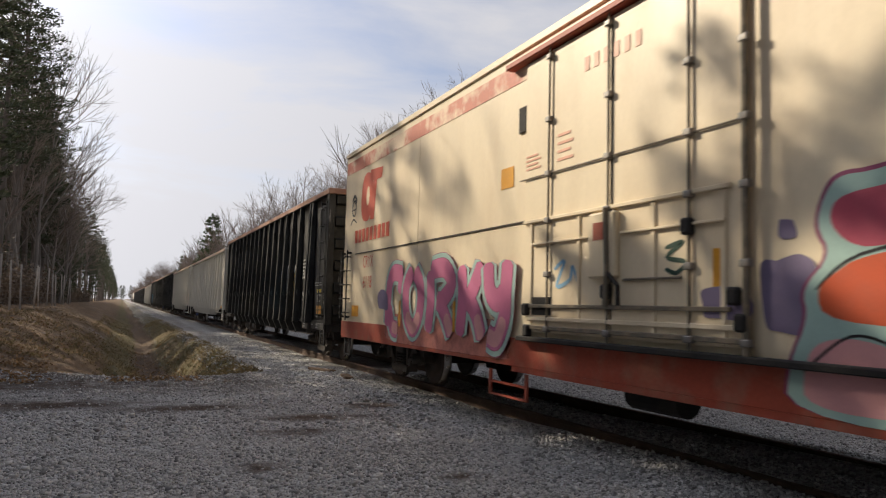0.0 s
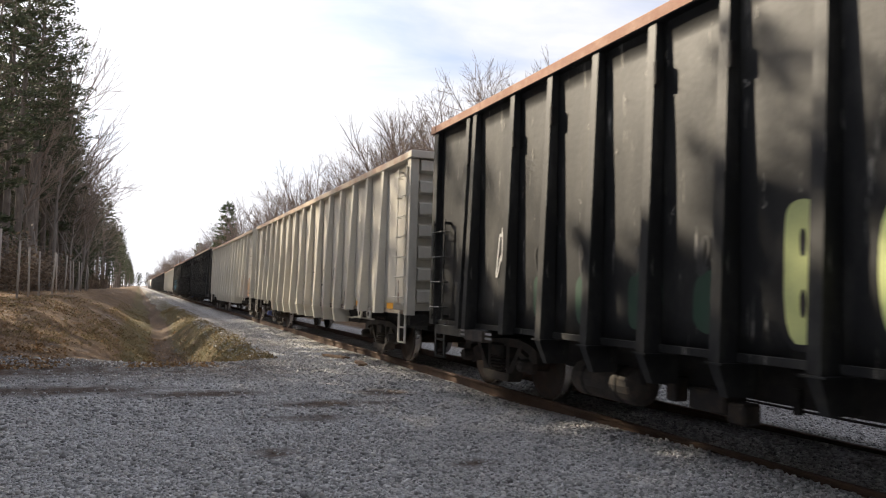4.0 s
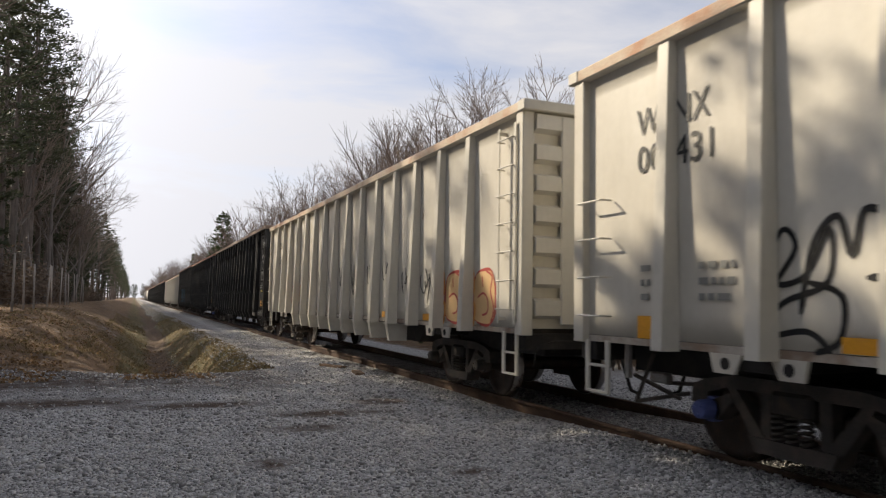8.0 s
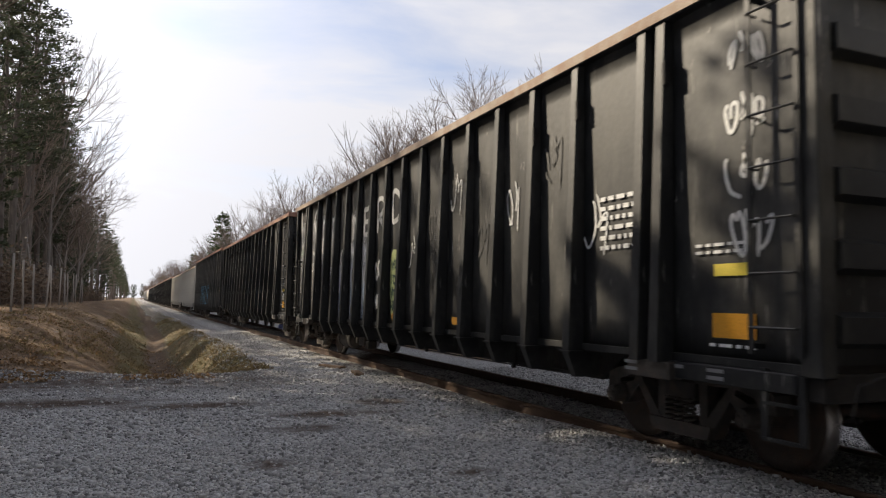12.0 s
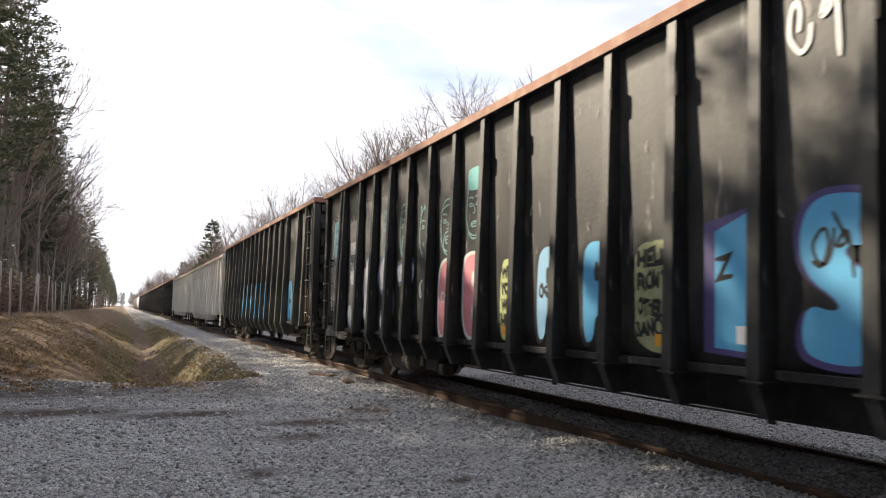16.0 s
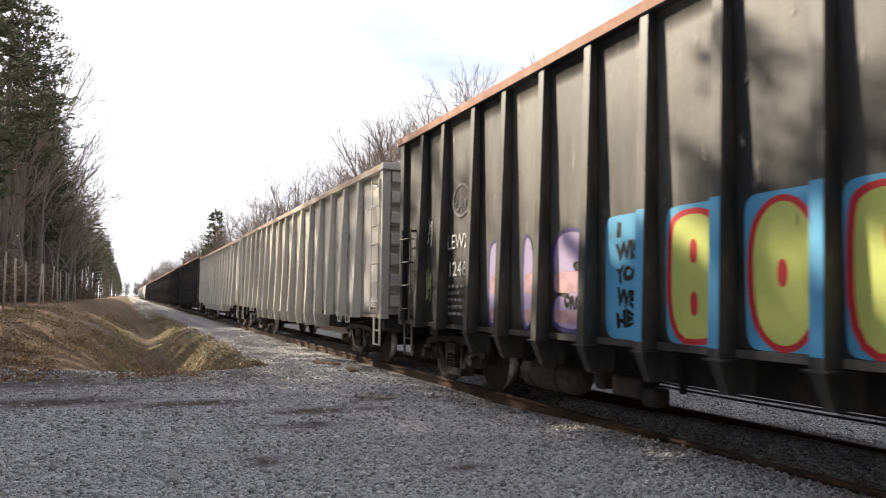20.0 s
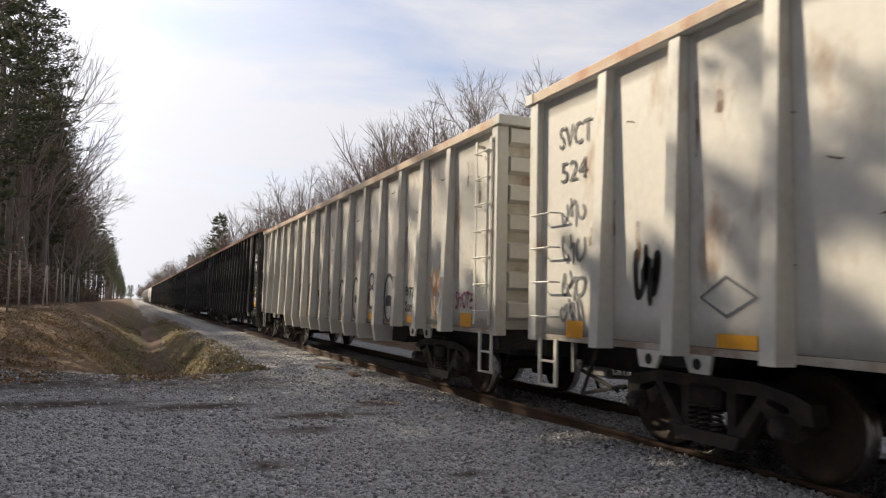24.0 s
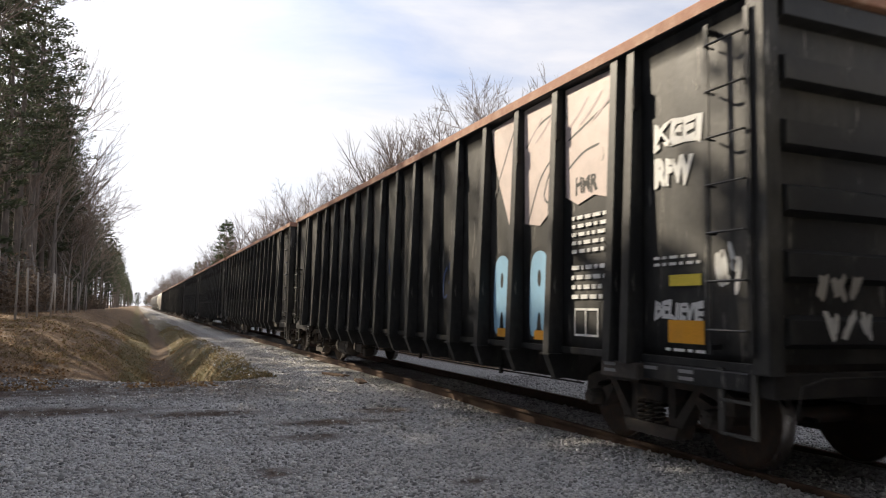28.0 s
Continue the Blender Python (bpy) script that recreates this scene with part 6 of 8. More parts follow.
# ------------------------------------------------------------- the last cars, far down the line
def covered_hopper(label, mat):
    """A rounded covered hopper: curved sides, sloping hopper bays, roof walk."""
    L = 16.5
    h = L / 2
    car = tagged(new("covered_hopper"), label, "freight car", "covered hoppers")
    prof = [(-1.1, 1.2), (-1.5, 1.9), (-1.58, 2.8), (-1.45, 3.7), (-1.0, 4.25), (0, 4.45), (1.0, 4.25), (1.45, 3.7), (1.58, 2.8), (1.5, 1.9), (1.1, 1.2)]
    part("body", prism(bmesh.new(), prof, -h + 0.9, h - 0.9, "y"), mat, car)
    for k in range(3):
        y = -h / 2 + k * h / 2
        bm = prism(bmesh.new(), [(y - 1.9, 1.3), (y - 0.5, 0.55), (y + 0.5, 0.55), (y + 1.9, 1.3)], -1.1, 1.1, "x")
        bmesh.ops.recalc_face_normals(bm, faces=bm.faces)
        part("hopper_bay", bm, mat, car)
    for s in (-1, 1):
        part("end_platform", box(bmesh.new(), -1.4, 1.4, min(s * h, s * (h - 1)), max(s * h, s * (h - 1)), 0.95, 1.1, 0.01), mat, car)
        end_gear(car, s * (h + 0.1), s)
        add_truck(car, s * (h - 1.9))
    part("roof_walk", box(bmesh.new(), -0.35, 0.35, -h + 0.9, h - 0.9, 4.46, 4.52), M["galv"], car)
    return car


for k in range(2):
    enter(covered_hopper("white rounded covered hopper near the train's tail", W), front, 16.5)
    front += 17.6
for k in range(5):
    enter(covered_hopper("dark grey covered hopper at the train's tail", M["dusty_black"]), front, 16.5)
    front += 17.6


# ------------------------------------------------------------- paint on the cars
# y and z are the middle of each piece in its car's space.
SKY, GOLD, LIME = spray("sky_blue_spray", (0.10, 0.38, 0.62)), spray("gold_spray", (0.66, 0.44, 0.10)), spray("pale_lime_spray", (0.55, 0.60, 0.26))
INK, CHALK, PINK = spray("black_spray", (0.012, 0.012, 0.013)), spray("white_spray", (0.68, 0.68, 0.66), 0.4), spray("rose_spray", (0.62, 0.24, 0.27))
SILVER, LILAC, GREEN = spray("silver_spray", (0.52, 0.54, 0.60), 0.4), spray("lilac_spray", (0.44, 0.36, 0.55)), spray("leaf_green_spray", (0.10, 0.42, 0.13))
PALE_TEAL = spray("thin_teal_spray", (0.22, 0.42, 0.40))
TEAL, ORANGE, LEMON = spray("teal_spray", (0.16, 0.48, 0.46)), spray("orange_spray", (0.72, 0.34, 0.08)), spray("lemon_spray", (0.54, 0.60, 0.16))
SCARLET, PLUM, INDIGO = spray("scarlet_spray", (0.55, 0.03, 0.035)), spray("plum_spray", (0.30, 0.06, 0.14)), spray("indigo_spray", (0.07, 0.06, 0.17))
GRAPHITE, BEIGE, STENCIL = spray("graphite_spray", (0.05, 0.05, 0.05)), spray("beige_spray", (0.62, 0.52, 0.48), 0.4), spray("stencil_white", (0.72, 0.72, 0.70))
MARK = spray("stencil_black", (0.03, 0.03, 0.03))


def bubble(car, y, z, w, h, fill, edge=None, slits=2, seed=0, halo=None, flat_foot=True, slit=None, letter=None):
    """A fat rounded letter: halo, edge, fill and small dark openings."""
    edge = edge or INK
    if letter:
        if halo:
            paint(car, flat_shape(glyph(letter, w + 0.24, h + 0.20)), y, z + 0.04, halo, 0)
        paint(car, flat_shape(glyph(letter, w + 0.12, h + 0.10)), y, z, edge, 1)
        paint(car, flat_shape(glyph(letter, w, h)), y, z, fill, 2)
        for dz in {"R": (0.2,), "A": (0.18,), "B": (0.2, -0.22), "O": (0.0,)}.get(letter, ()):
            paint(car, flat_shape(blob_outline(w * 0.17, h * 0.20, 14, square=2.2)), y, z + dz * h, slit or edge, 3)
        return
    if halo:
        paint(car, flat_shape(blob_outline(w + 0.20, h + 0.20, seed=seed, wob=0.02)), y, z + 0.05, halo, 0)
    paint(car, flat_shape(blob_outline(w + 0.09, h + 0.09, seed=seed, wob=0.02, top_only=flat_foot)), y, z, edge, 1)
    paint(car, flat_shape(blob_outline(w - 0.02, h - 0.02, seed=seed, wob=0.02, top_only=flat_foot)), y, z, fill, 2)
    for k in range(slits):
        dz = (k - (slits - 1) / 2) * h * 0.42
        paint(car, flat_shape(blob_outline(w * 0.17, h * 0.20, 14, square=2.2)), y, z + dz, slit or edge, 3)


def cloud(car, y, z, w, h, fill, edge=None, seed=0):
    """A patch with an uneven, cloud-like edge."""
    if edge:
        paint(car, flat_shape(blob_outline(w + 0.07, h + 0.07, 34, 0.035, seed, 3.6)), y, z, edge, 1)
    paint(car, flat_shape(blob_outline(w, h, 34, 0.035, seed, 3.6)), y, z, fill, 2)


def words(car, lines, y, z, w, h, mat, layer=4, lean=0.0, offset=0.012):
    """Hand-sprayed lines of words that fill a box."""
    step = h / len(lines)
    for k, text in enumerate(lines):
        ob = lettering(car, text, y + w / 2, z + h / 2 - step * (k + 0.82), step * 0.66, mat, -1.462 - coat(car, y, z, w, h), offset, w * (0.12 if text == "I" else min(1.0, 0.35 + 0.16 * len(text))), "graffiti_word", lean + 5 * math.sin(7.1 * y + 2.3 * k))
        for v in ob.data.vertices:      # an unsteady line
            p = (v.co.x * 2.2 / step + k * 9.1 + y, v.co.y * 2.2 / step, z)
            v.co.x += 0.10 * step * noise.noise(p)
            v.co.y += 0.20 * step * noise.noise((p[1], p[0], 4.0))


def tag(car, y, z, w, h, mat, seed, width=0.035, count=3, layer=2):
    """A quick unreadable scrawl inside a box."""
    rnd = random.Random(seed)
    for c in range(count):
        x0 = -w / 2 + w * c / count
        rx, rz, n = w / count * rnd.uniform(0.28, 0.5), h * rnd.uniform(0.3, 0.48), rnd.choice((6, 8, 10))
        a0, lean, gap = rnd.uniform(0, 6.28), rnd.uniform(-0.25, 0.25), rnd.uniform(0.7, 1.15)
        pts = []
        if c % 2:                 # a quick broken line down and across
            pts = [(x0 + w / count * q, h * v) for q, v in ((rnd.uniform(0.0, 0.3), 0.46), (rnd.uniform(0.3, 0.6), rnd.uniform(-0.1, 0.2)), (rnd.uniform(0.0, 0.3), rnd.uniform(-0.1, 0.1)),
                                                            (rnd.uniform(0.6, 1.0), rnd.uniform(0.1, 0.4)), (rnd.uniform(0.4, 0.9), -0.46))]
            n = 0
        for k in range(n):        # a running loop
            a = a0 + k * gap
            q = rnd.uniform(0.65, 1.0)
            pts.append((x0 + w / count * (0.25 + 0.5 * k / n) + q * rx * math.cos(a) + lean * rz * math.sin(a), q * rz * math.sin(a)))
        paint(car, stroke(pts, width * 0.8), y, z, mat, layer)


def loop(car, y, z, w, h, mat, width=0.05, layer=2, square=2.0):
    paint(car, ring(blob_outline(w, h, square=square), width), y, z, mat, layer)


def line(car, y, z, pts, mat, width=0.05, layer=2):
    paint(car, stroke(pts, width), y, z, mat, layer)


def data_bars(car, y, z, w, h, rows, mat, seed):
    """Small stencilled data, too fine to read."""
    rnd = random.Random(seed)
    for k in range(rows):
        zz = z + h / 2 - h * (k + 0.5) / rows
        x = -w / 2
        while x < w / 2 - 0.04:
            n = rnd.uniform(0.04, 0.14)
            patch(car, y - x, y - min(x + n, w / 2), zz - h / rows * 0.22, zz + h / rows * 0.22, mat, "stencil_bar")
            x += n + 0.04


def reflectors(car, spots, z=1.10, w=0.40, h=0.11):
    for y in spots:
        patch(car, y - w / 2, y + w / 2, z - h / 2, z + h / 2, M["orange"], "reflector", -1.512 if z < 1.05 else -1.466)


def consolidated(car, y):
    """Yellow and amber stickers with white data by the front ladder of a black car."""
    patch(car, y - 0.2, y + 0.2, 1.62, 1.72, M["yellow"], "sticker")
    patch(car, y - 0.23, y + 0.22, 1.12, 1.32, M["orange"], "reflector")
    data_bars(car, y + 0.1, 1.85, 0.6, 0.12, 2, STENCIL, 7)
    data_bars(car, y, 1.06, 0.5, 0.06, 1, STENCIL, 8)


def outline_box(car, y, z, w, h, mat):
    paint(car, ring([(w / 2, -h / 2), (w / 2, h / 2), (-w / 2, h / 2), (-w / 2, -h / 2)], 0.03), y, z, mat, 1, "stencil_box")
    patch(car, y - 0.01, y + 0.01, z - h / 2, z + h / 2, mat, "stencil_bar")


def oval_drawing(car, y, z, w, h, mat, seed=0):
    """A face drawn in thin lines: a long head, hair, brows, eyes, nose and an open mouth."""
    rnd = random.Random(seed)
    paint(car, ring(blob_outline(w * 0.86, h, 26, 0.03, seed, 2.3), 0.022), y, z, mat)
    bald = seed % 2
    if bald:
        line(car, y, z + h * 0.34, [(-w * 0.3, -0.02), (-w * 0.1, 0.03), (w * 0.12, 0.03), (w * 0.32, -0.03)], mat, 0.022)
        paint(car, ring(blob_outline(w * 0.46, h * 0.36, 18, 0.05, seed + 1, 2.6), 0.02), y + w * 0.03, z - h * 0.27, mat)
    for q in range(0 if bald else 4):
        a = -0.36 + 0.24 * q
        line(car, y, z + h * 0.36, [(a * w, -0.02), ((a + 0.05) * w, h * 0.16), ((a + 0.14) * w, rnd.uniform(0.0, 0.06))], mat, 0.022)
    for sgn in (-1, 1):
        line(car, y + sgn * w * 0.17, z + h * 0.20, [(-0.07, rnd.uniform(-0.03, 0.03)), (0.0, 0.03), (0.07, 0.0)], mat, 0.02)
        loop(car, y + sgn * w * 0.17, z + h * 0.10, w * 0.2, h * 0.08, mat, 0.018)
    line(car, y, z, [(-0.02, h * 0.1), (0.03, -0.02), (-0.04, -0.04)], mat, 0.018)
    loop(car, y, z - h * 0.24, w * rnd.uniform(0.26, 0.40), h * rnd.uniform(0.10, 0.22), mat, 0.022)
    line(car, y, z - h * 0.24, [(-w * 0.12, 0.0), (w * 0.12, 0.01)], mat, 0.018)
    line(car, y, z - h * 0.42, [(-w * 0.3, 0.06), (0.0, -0.02), (w * 0.3, 0.06)], mat, 0.018)


# first black car
c = black_1
bubble(c, -0.65, 1.70, 0.50, 1.25, SKY, seed=1, halo=CHALK, letter="B")
bubble(c, -1.56, 1.66, 0.58, 1.25, SKY, slits=1, seed=2, halo=CHALK, letter="O")
bubble(c, -2.45, 1.70, 0.60, 1.22, SKY, seed=3, halo=CHALK, letter="B")
bubble(c, -3.33, 1.68, 0.66, 1.22, SKY, seed=4, halo=CHALK, letter="B")
bubble(c, -4.20, 1.70, 0.68, 1.34, SKY, halo=CHALK, letter="Y")
line(c, -4.20, 2.26, [(0, 0.1), (0, -0.14)], INK, 0.06, 4)
words(c, ["OGB"], -4.20, 1.84, 0.42, 0.26, INK)
cloud(c, -5.04, 1.70, 0.68, 1.22, GOLD, INK, 3)
line(c, -5.02, 2.34, [(-0.36, -0.1), (-0.1, 0.06), (0.2, 0.05), (0.36, -0.16)], CHALK, 0.13, 3)
words(c, ["US", "AND", "THEM"], -5.04, 1.70, 0.56, 0.92, INK)
bubble(c, 1.96, 1.60, 0.34, 1.05, LIME, slits=1, seed=7, letter="B")
bubble(c, 1.17, 1.60, 0.46, 1.05, LIME, slits=1, seed=8, letter="O")
cloud(c, 0.27, 1.70, 0.52, 1.30, GOLD, INK, 6)
words(c, ["THIS", "IS", "THE", "WAY"], 0.27, 1.70, 0.44, 1.0, INK)
for y, s in ((2.8, 21), (3.7, 22), (4.6, 23), (5.5, 24)):
    cloud(c, y, 1.36, 0.5, 0.55, spray("dark_moss_spray", (0.03, 0.07, 0.045)), seed=s)
    tag(c, y, 1.75, 0.4, 0.5, GRAPHITE, s)
tag(c, 6.55, 1.9, 0.3, 0.8, STENCIL, 25, 0.03)
data_bars(c, -6.08, 2.28, 0.62, 0.55, 6, STENCIL, 1)
tag(c, -6.1, 2.05, 0.4, 0.6, CHALK, 31, 0.04)
tag(c, -6.0, 1.55, 0.5, 0.4, CHALK, 32, 0.035)
outline_box(c, -6.05, 1.28, 0.40, 0.30, STENCIL)
consolidated(c, -7.55)
lettering(c, "IC", -7.35, 1.42, 0.18, STENCIL, width=0.3)
tag(c, -8.1, 1.6, 0.24, 0.6, CHALK, 33, 0.04)
reflectors(c, (-5.05, -2.4, 0.3), 1.08, 0.36)

# first white car
c = white_1
line(c, -4.13, 1.80, [(-0.05, 0.26), (0.0, 0.0), (0.06, -0.15), (0.0, -0.26)], GRAPHITE, 0.035)
loop(c, -4.24, 1.25, 0.46, 0.42, GRAPHITE, 0.03)
line(c, -3.14, 1.50, [(-0.3, 0.1), (-0.1, 0.42), (0.25, 0.3), (0.0, 0.05), (0.35, 0.2), (-0.1, -0.1), (0.1, -0.42), (0.3, -0.4)], GRAPHITE, 0.035)
line(c, -1.96, 1.51, [(0.25, 0.36), (-0.05, 0.38), (-0.2, 0.0), (-0.05, -0.36), (0.25, -0.4)], GRAPHITE, 0.035)
line(c, -1.96, 1.51, [(-0.2, 0.0), (0.25, 0.05)], GRAPHITE, 0.03)
line(c, -0.96, 1.49, [(0, 0.4), (0.02, -0.4)], GRAPHITE, 0.035)
line(c, -0.96, 1.86, [(-0.22, 0), (0.22, 0.02)], GRAPHITE, 0.035)
line(c, 0.10, 1.56, [(0.2, 0.4), (-0.1, 0.3), (-0.18, 0.0), (-0.1, -0.3), (0.2, -0.4)], GRAPHITE, 0.035)
line(c, 1.03, 1.56, [(-0.28, 0.4), (-0.2, -0.05), (-0.1, -0.4)], GRAPHITE, 0.035)
line(c, 1.03, 1.56, [(0.25, 0.4), (0.28, 0.1), (0.0, 0.0), (-0.3, -0.05)], GRAPHITE, 0.035)
line(c, 2.10, 1.57, [(0.28, 0.2), (0.1, 0.36), (-0.2, 0.3), (-0.2, 0.1), (0.24, 0.0), (0.26, -0.25), (0.0, -0.38), (-0.28, -0.3)], GRAPHITE, 0.035)
line(c, 2.10, 1.57, [(0.0, 0.47), (0.02, -0.47)], GRAPHITE, 0.03)
for k, y in enumerate((6.56, 5.56, 4.41)):
    line(c, y, 1.50, [(-0.3, 0.1), (-0.1, 0.44), (0.02, 0.3), (-0.15, 0.05), (0.1, 0.1), (0.3, 0.42), (0.28, 0.05), (-0.1, -0.1), (-0.3, -0.35), (0.1, -0.3), (0.3, -0.44)], INK, 0.045)
line(c, 6.1, 1.62, [(-0.42, -0.3), (-0.3, 0.2), (-0.1, 0.38), (0.0, 0.1), (0.1, 0.4), (0.3, 0.3), (0.4, 0.0), (0.1, -0.05)], INK, 0.05)
line(c, 6.3, 1.35, [(-0.15, 0.2), (0.12, 0.1), (0.1, -0.2), (-0.1, -0.3)], INK, 0.045)
lettering(c, "WRNX", 8.30, 2.98, 0.27, MARK, width=0.96)
lettering(c, "002431", 8.30, 2.62, 0.27, MARK, width=0.98)
data_bars(c, 8.1, 1.58, 0.30, 0.40, 3, spray("faded_stencil", (0.25, 0.25, 0.23)), 2)
data_bars(c, 7.30, 1.58, 0.40, 0.40, 3, M["faded_stencil"], 3)
reflectors(c, (-5.21, -3.15, -0.96, 2.04, 4.3, -7.3, 6.0), 1.12, 0.38)
patch(c, 8.0, 8.3, 1.06, 1.27, M["orange"], "reflector")

# second white car
c = white_2
tag(c, -4.65, 1.68, 0.58, 0.63, INK, 41, 0.035)
tag(c, -5.64, 1.64, 0.64, 0.62, INK, 42, 0.035)
tag(c, -2.48, 1.89, 0.40, 0.50, INK, 43, 0.045, 2)
tag(c, -3.48, 1.93, 0.42, 0.43, INK, 44, 0.04, 2)
tag(c, -1.39, 1.74, 0.32, 0.65, INK, 45, 0.045, 2)
for y in (-6.70, -7.68):
    paint(c, flat_shape(blob_outline(0.74, 0.84, 34, 0.05, 3, 2.4)), y, 1.44, spray("brick_red_spray", (0.42, 0.05, 0.04)))
    cloud(c, y, 1.44, 0.62, 0.74, spray("tangerine_spray", (0.70, 0.46, 0.22)), None, 3)
    line(c, y, 1.44, [(-0.06, 0.3), (-0.04, 0.14)], M["brick_red_spray"], 0.025)
    line(c, y, 1.44, [(-0.2, 0.0), (-0.02, 0.06), (0.12, -0.04), (0.1, -0.2), (-0.06, -0.24)], M["brick_red_spray"], 0.03)
    line(c, y, 1.44, [(0.06, 0.36), (0.24, 0.28), (0.2, 0.08), (0.3, -0.16), (0.2, -0.34)], M["brick_red_spray"], 0.03)
tag(c, -6.08, 1.14, 0.30, 0.15, M["brick_red_spray"], 46, 0.025)
for k, (y, w_, h_) in enumerate(((2.75, 0.42, 0.38), (1.69, 0.42, 0.41), (0.53, 0.72, 0.46), (-0.47, 0.64, 0.42), (-1.44, 0.55, 0.50))):
    line(c, y, 1.92, [(-w_ / 2, h_ / 2), (-w_ / 4, -h_ / 2), (-w_ / 8, h_ / 2), (0, -h_ / 3), (w_ / 6, h_ / 2), (w_ / 5, -h_ / 2), (w_ / 2, h_ / 3)], INK, 0.03)
    tag(c, y, 1.80, w_ * 0.8, 0.25, INK, 50 + k, 0.025, 2)
for y in (0.22, -0.75):
    line(c, y, 1.32, [(0.05, 0.42), (-0.1, 0.25), (0.1, 0.2), (-0.08, 0.05), (0.1, -0.05), (-0.06, -0.18), (0.08, -0.3), (0.0, -0.4)], INK, 0.04)
line(c, -1.5, 1.45, [(-0.2, 0.1), (0.1, 0.2), (0.2, 0.0), (-0.1, -0.1), (0.25, -0.3)], INK, 0.045)
lettering(c, "OFOX", 8.02, 3.0, 0.25, MARK, width=1.12)
lettering(c, "1806", 8.02, 2.53, 0.25, MARK, width=1.10)
outline_box(c, 5.84, 2.88, 0.26, 0.26, MARK)
data_bars(c, 5.78, 1.78, 0.34, 0.22, 5, STENCIL, 4)
data_bars(c, 7.6, 1.45, 0.3, 0.2, 2, M["faded_stencil"], 5)
for y in (4.86, 3.80):
    paint(c, flat_shape(blob_outline(0.74, 0.86, 34, 0.05, 7, 2.3)), y, 1.42, spray("red_line_spray", (0.50, 0.03, 0.04)))
    paint(c, flat_shape(blob_outline(0.68, 0.80, 34, 0.05, 7, 2.3)), y, 1.42, spray("butter_spray", (0.70, 0.60, 0.36)))
    line(c, y, 1.42, [(-0.02, 0.34), (0.0, 0.16)], M["red_line_spray"], 0.025)
    line(c, y, 1.42, [(-0.2, -0.02), (-0.02, 0.06), (0.14, -0.02), (0.12, -0.2), (-0.04, -0.26), (-0.1, -0.16)], M["red_line_spray"], 0.03)
    line(c, y, 1.42, [(0.2, 0.36), (0.3, 0.2), (0.22, 0.02), (0.3, -0.2)], M["red_line_spray"], 0.03)
for y in (-6.56, -7.6):
    line(c, y + 0.35, 1.46, [(-0.15, -0.35), (-0.12, 0.3), (0.05, 0.42), (0.12, 0.1), (0.02, -0.05), (0.16, -0.15), (0.1, -0.42)], ORANGE, 0.06)
reflectors(c, (-5.66, -3.56, -1.59, 1.65, 5.72, 3.7), 1.12, 0.40)
patch(c, 7.69, 7.89, 1.04, 1.26, M["orange"], "reflector")

# second black car: tall silver-white letters and chalky washes
c = black_2
for k, (y, z, h_) in enumerate(((8.0, 2.5, 2.4), (6.57, 2.6, 2.2), (5.55, 2.9, 1.5), (4.62, 2.7, 1.6), (3.77, 1.7, 1.3), (2.87, 2.3, 2.4), (2.0, 2.0, 1.9))):
    paint(c, flat_shape(blob_outline(0.78, h_ * 1.1, 30, 0.02, 300 + k, 9)), y, z, wash("chalk_haze", (0.26, 0.265, 0.27), 0.62))
SWEEPS = {      # quick broad capitals in a box one wide and one high
    "U": [[(-0.42, 0.5), (-0.40, -0.1), (-0.2, -0.5), (0.1, -0.42), (0.34, 0.0), (0.42, 0.5)]],
    "S": [[(0.42, 0.42), (0.0, 0.5), (-0.3, 0.3), (-0.05, 0.08), (0.32, -0.12), (0.36, -0.36), (0.0, -0.5), (-0.45, -0.4)]],
    "E": [[(-0.4, 0.46), (-0.36, 0.0), (-0.42, -0.48)], [(-0.4, 0.42), (0.0, 0.38), (0.45, 0.5)], [(-0.38, -0.02), (0.05, -0.06), (0.42, 0.04)], [(-0.42, -0.46), (0.0, -0.5), (0.46, -0.36)]],
    "N": [[(-0.42, -0.5), (-0.36, 0.1), (-0.40, 0.45), (0.0, 0.1), (0.32, -0.1), (0.36, 0.5)]],
    "R": [[(-0.4, -0.5), (-0.34, 0.0), (-0.38, 0.45), (0.1, 0.5), (0.36, 0.28), (0.05, 0.04), (-0.3, 0.0), (0.1, -0.2), (0.44, -0.5)]],
    "D": [[(-0.36, -0.46), (-0.34, 0.46), (0.15, 0.4), (0.42, 0.05), (0.2, -0.36), (-0.36, -0.46)]],
}
for text, y, z, w_, h_ in (("U", 8.05, 3.45, 0.62, 1.15), ("S", 6.56, 3.14, 0.62, 1.16), ("E", 5.54, 3.02, 0.60, 0.90), ("E", 4.62, 2.98, 0.56, 0.88),
                           ("N", 2.82, 2.98, 0.56, 0.55), ("E", 2.03, 3.05, 0.5, 0.6), ("R", 1.14, 3.05, 0.52, 0.66), ("D", 0.25, 3.12, 0.56, 0.6)):
    for pts in SWEEPS[text]:
        paint(c, stroke([(u * w_, v * h_) for u, v in pts], 0.10), y, z, wash("chalk_sweep", (0.66, 0.66, 0.64), -0.15, 0))
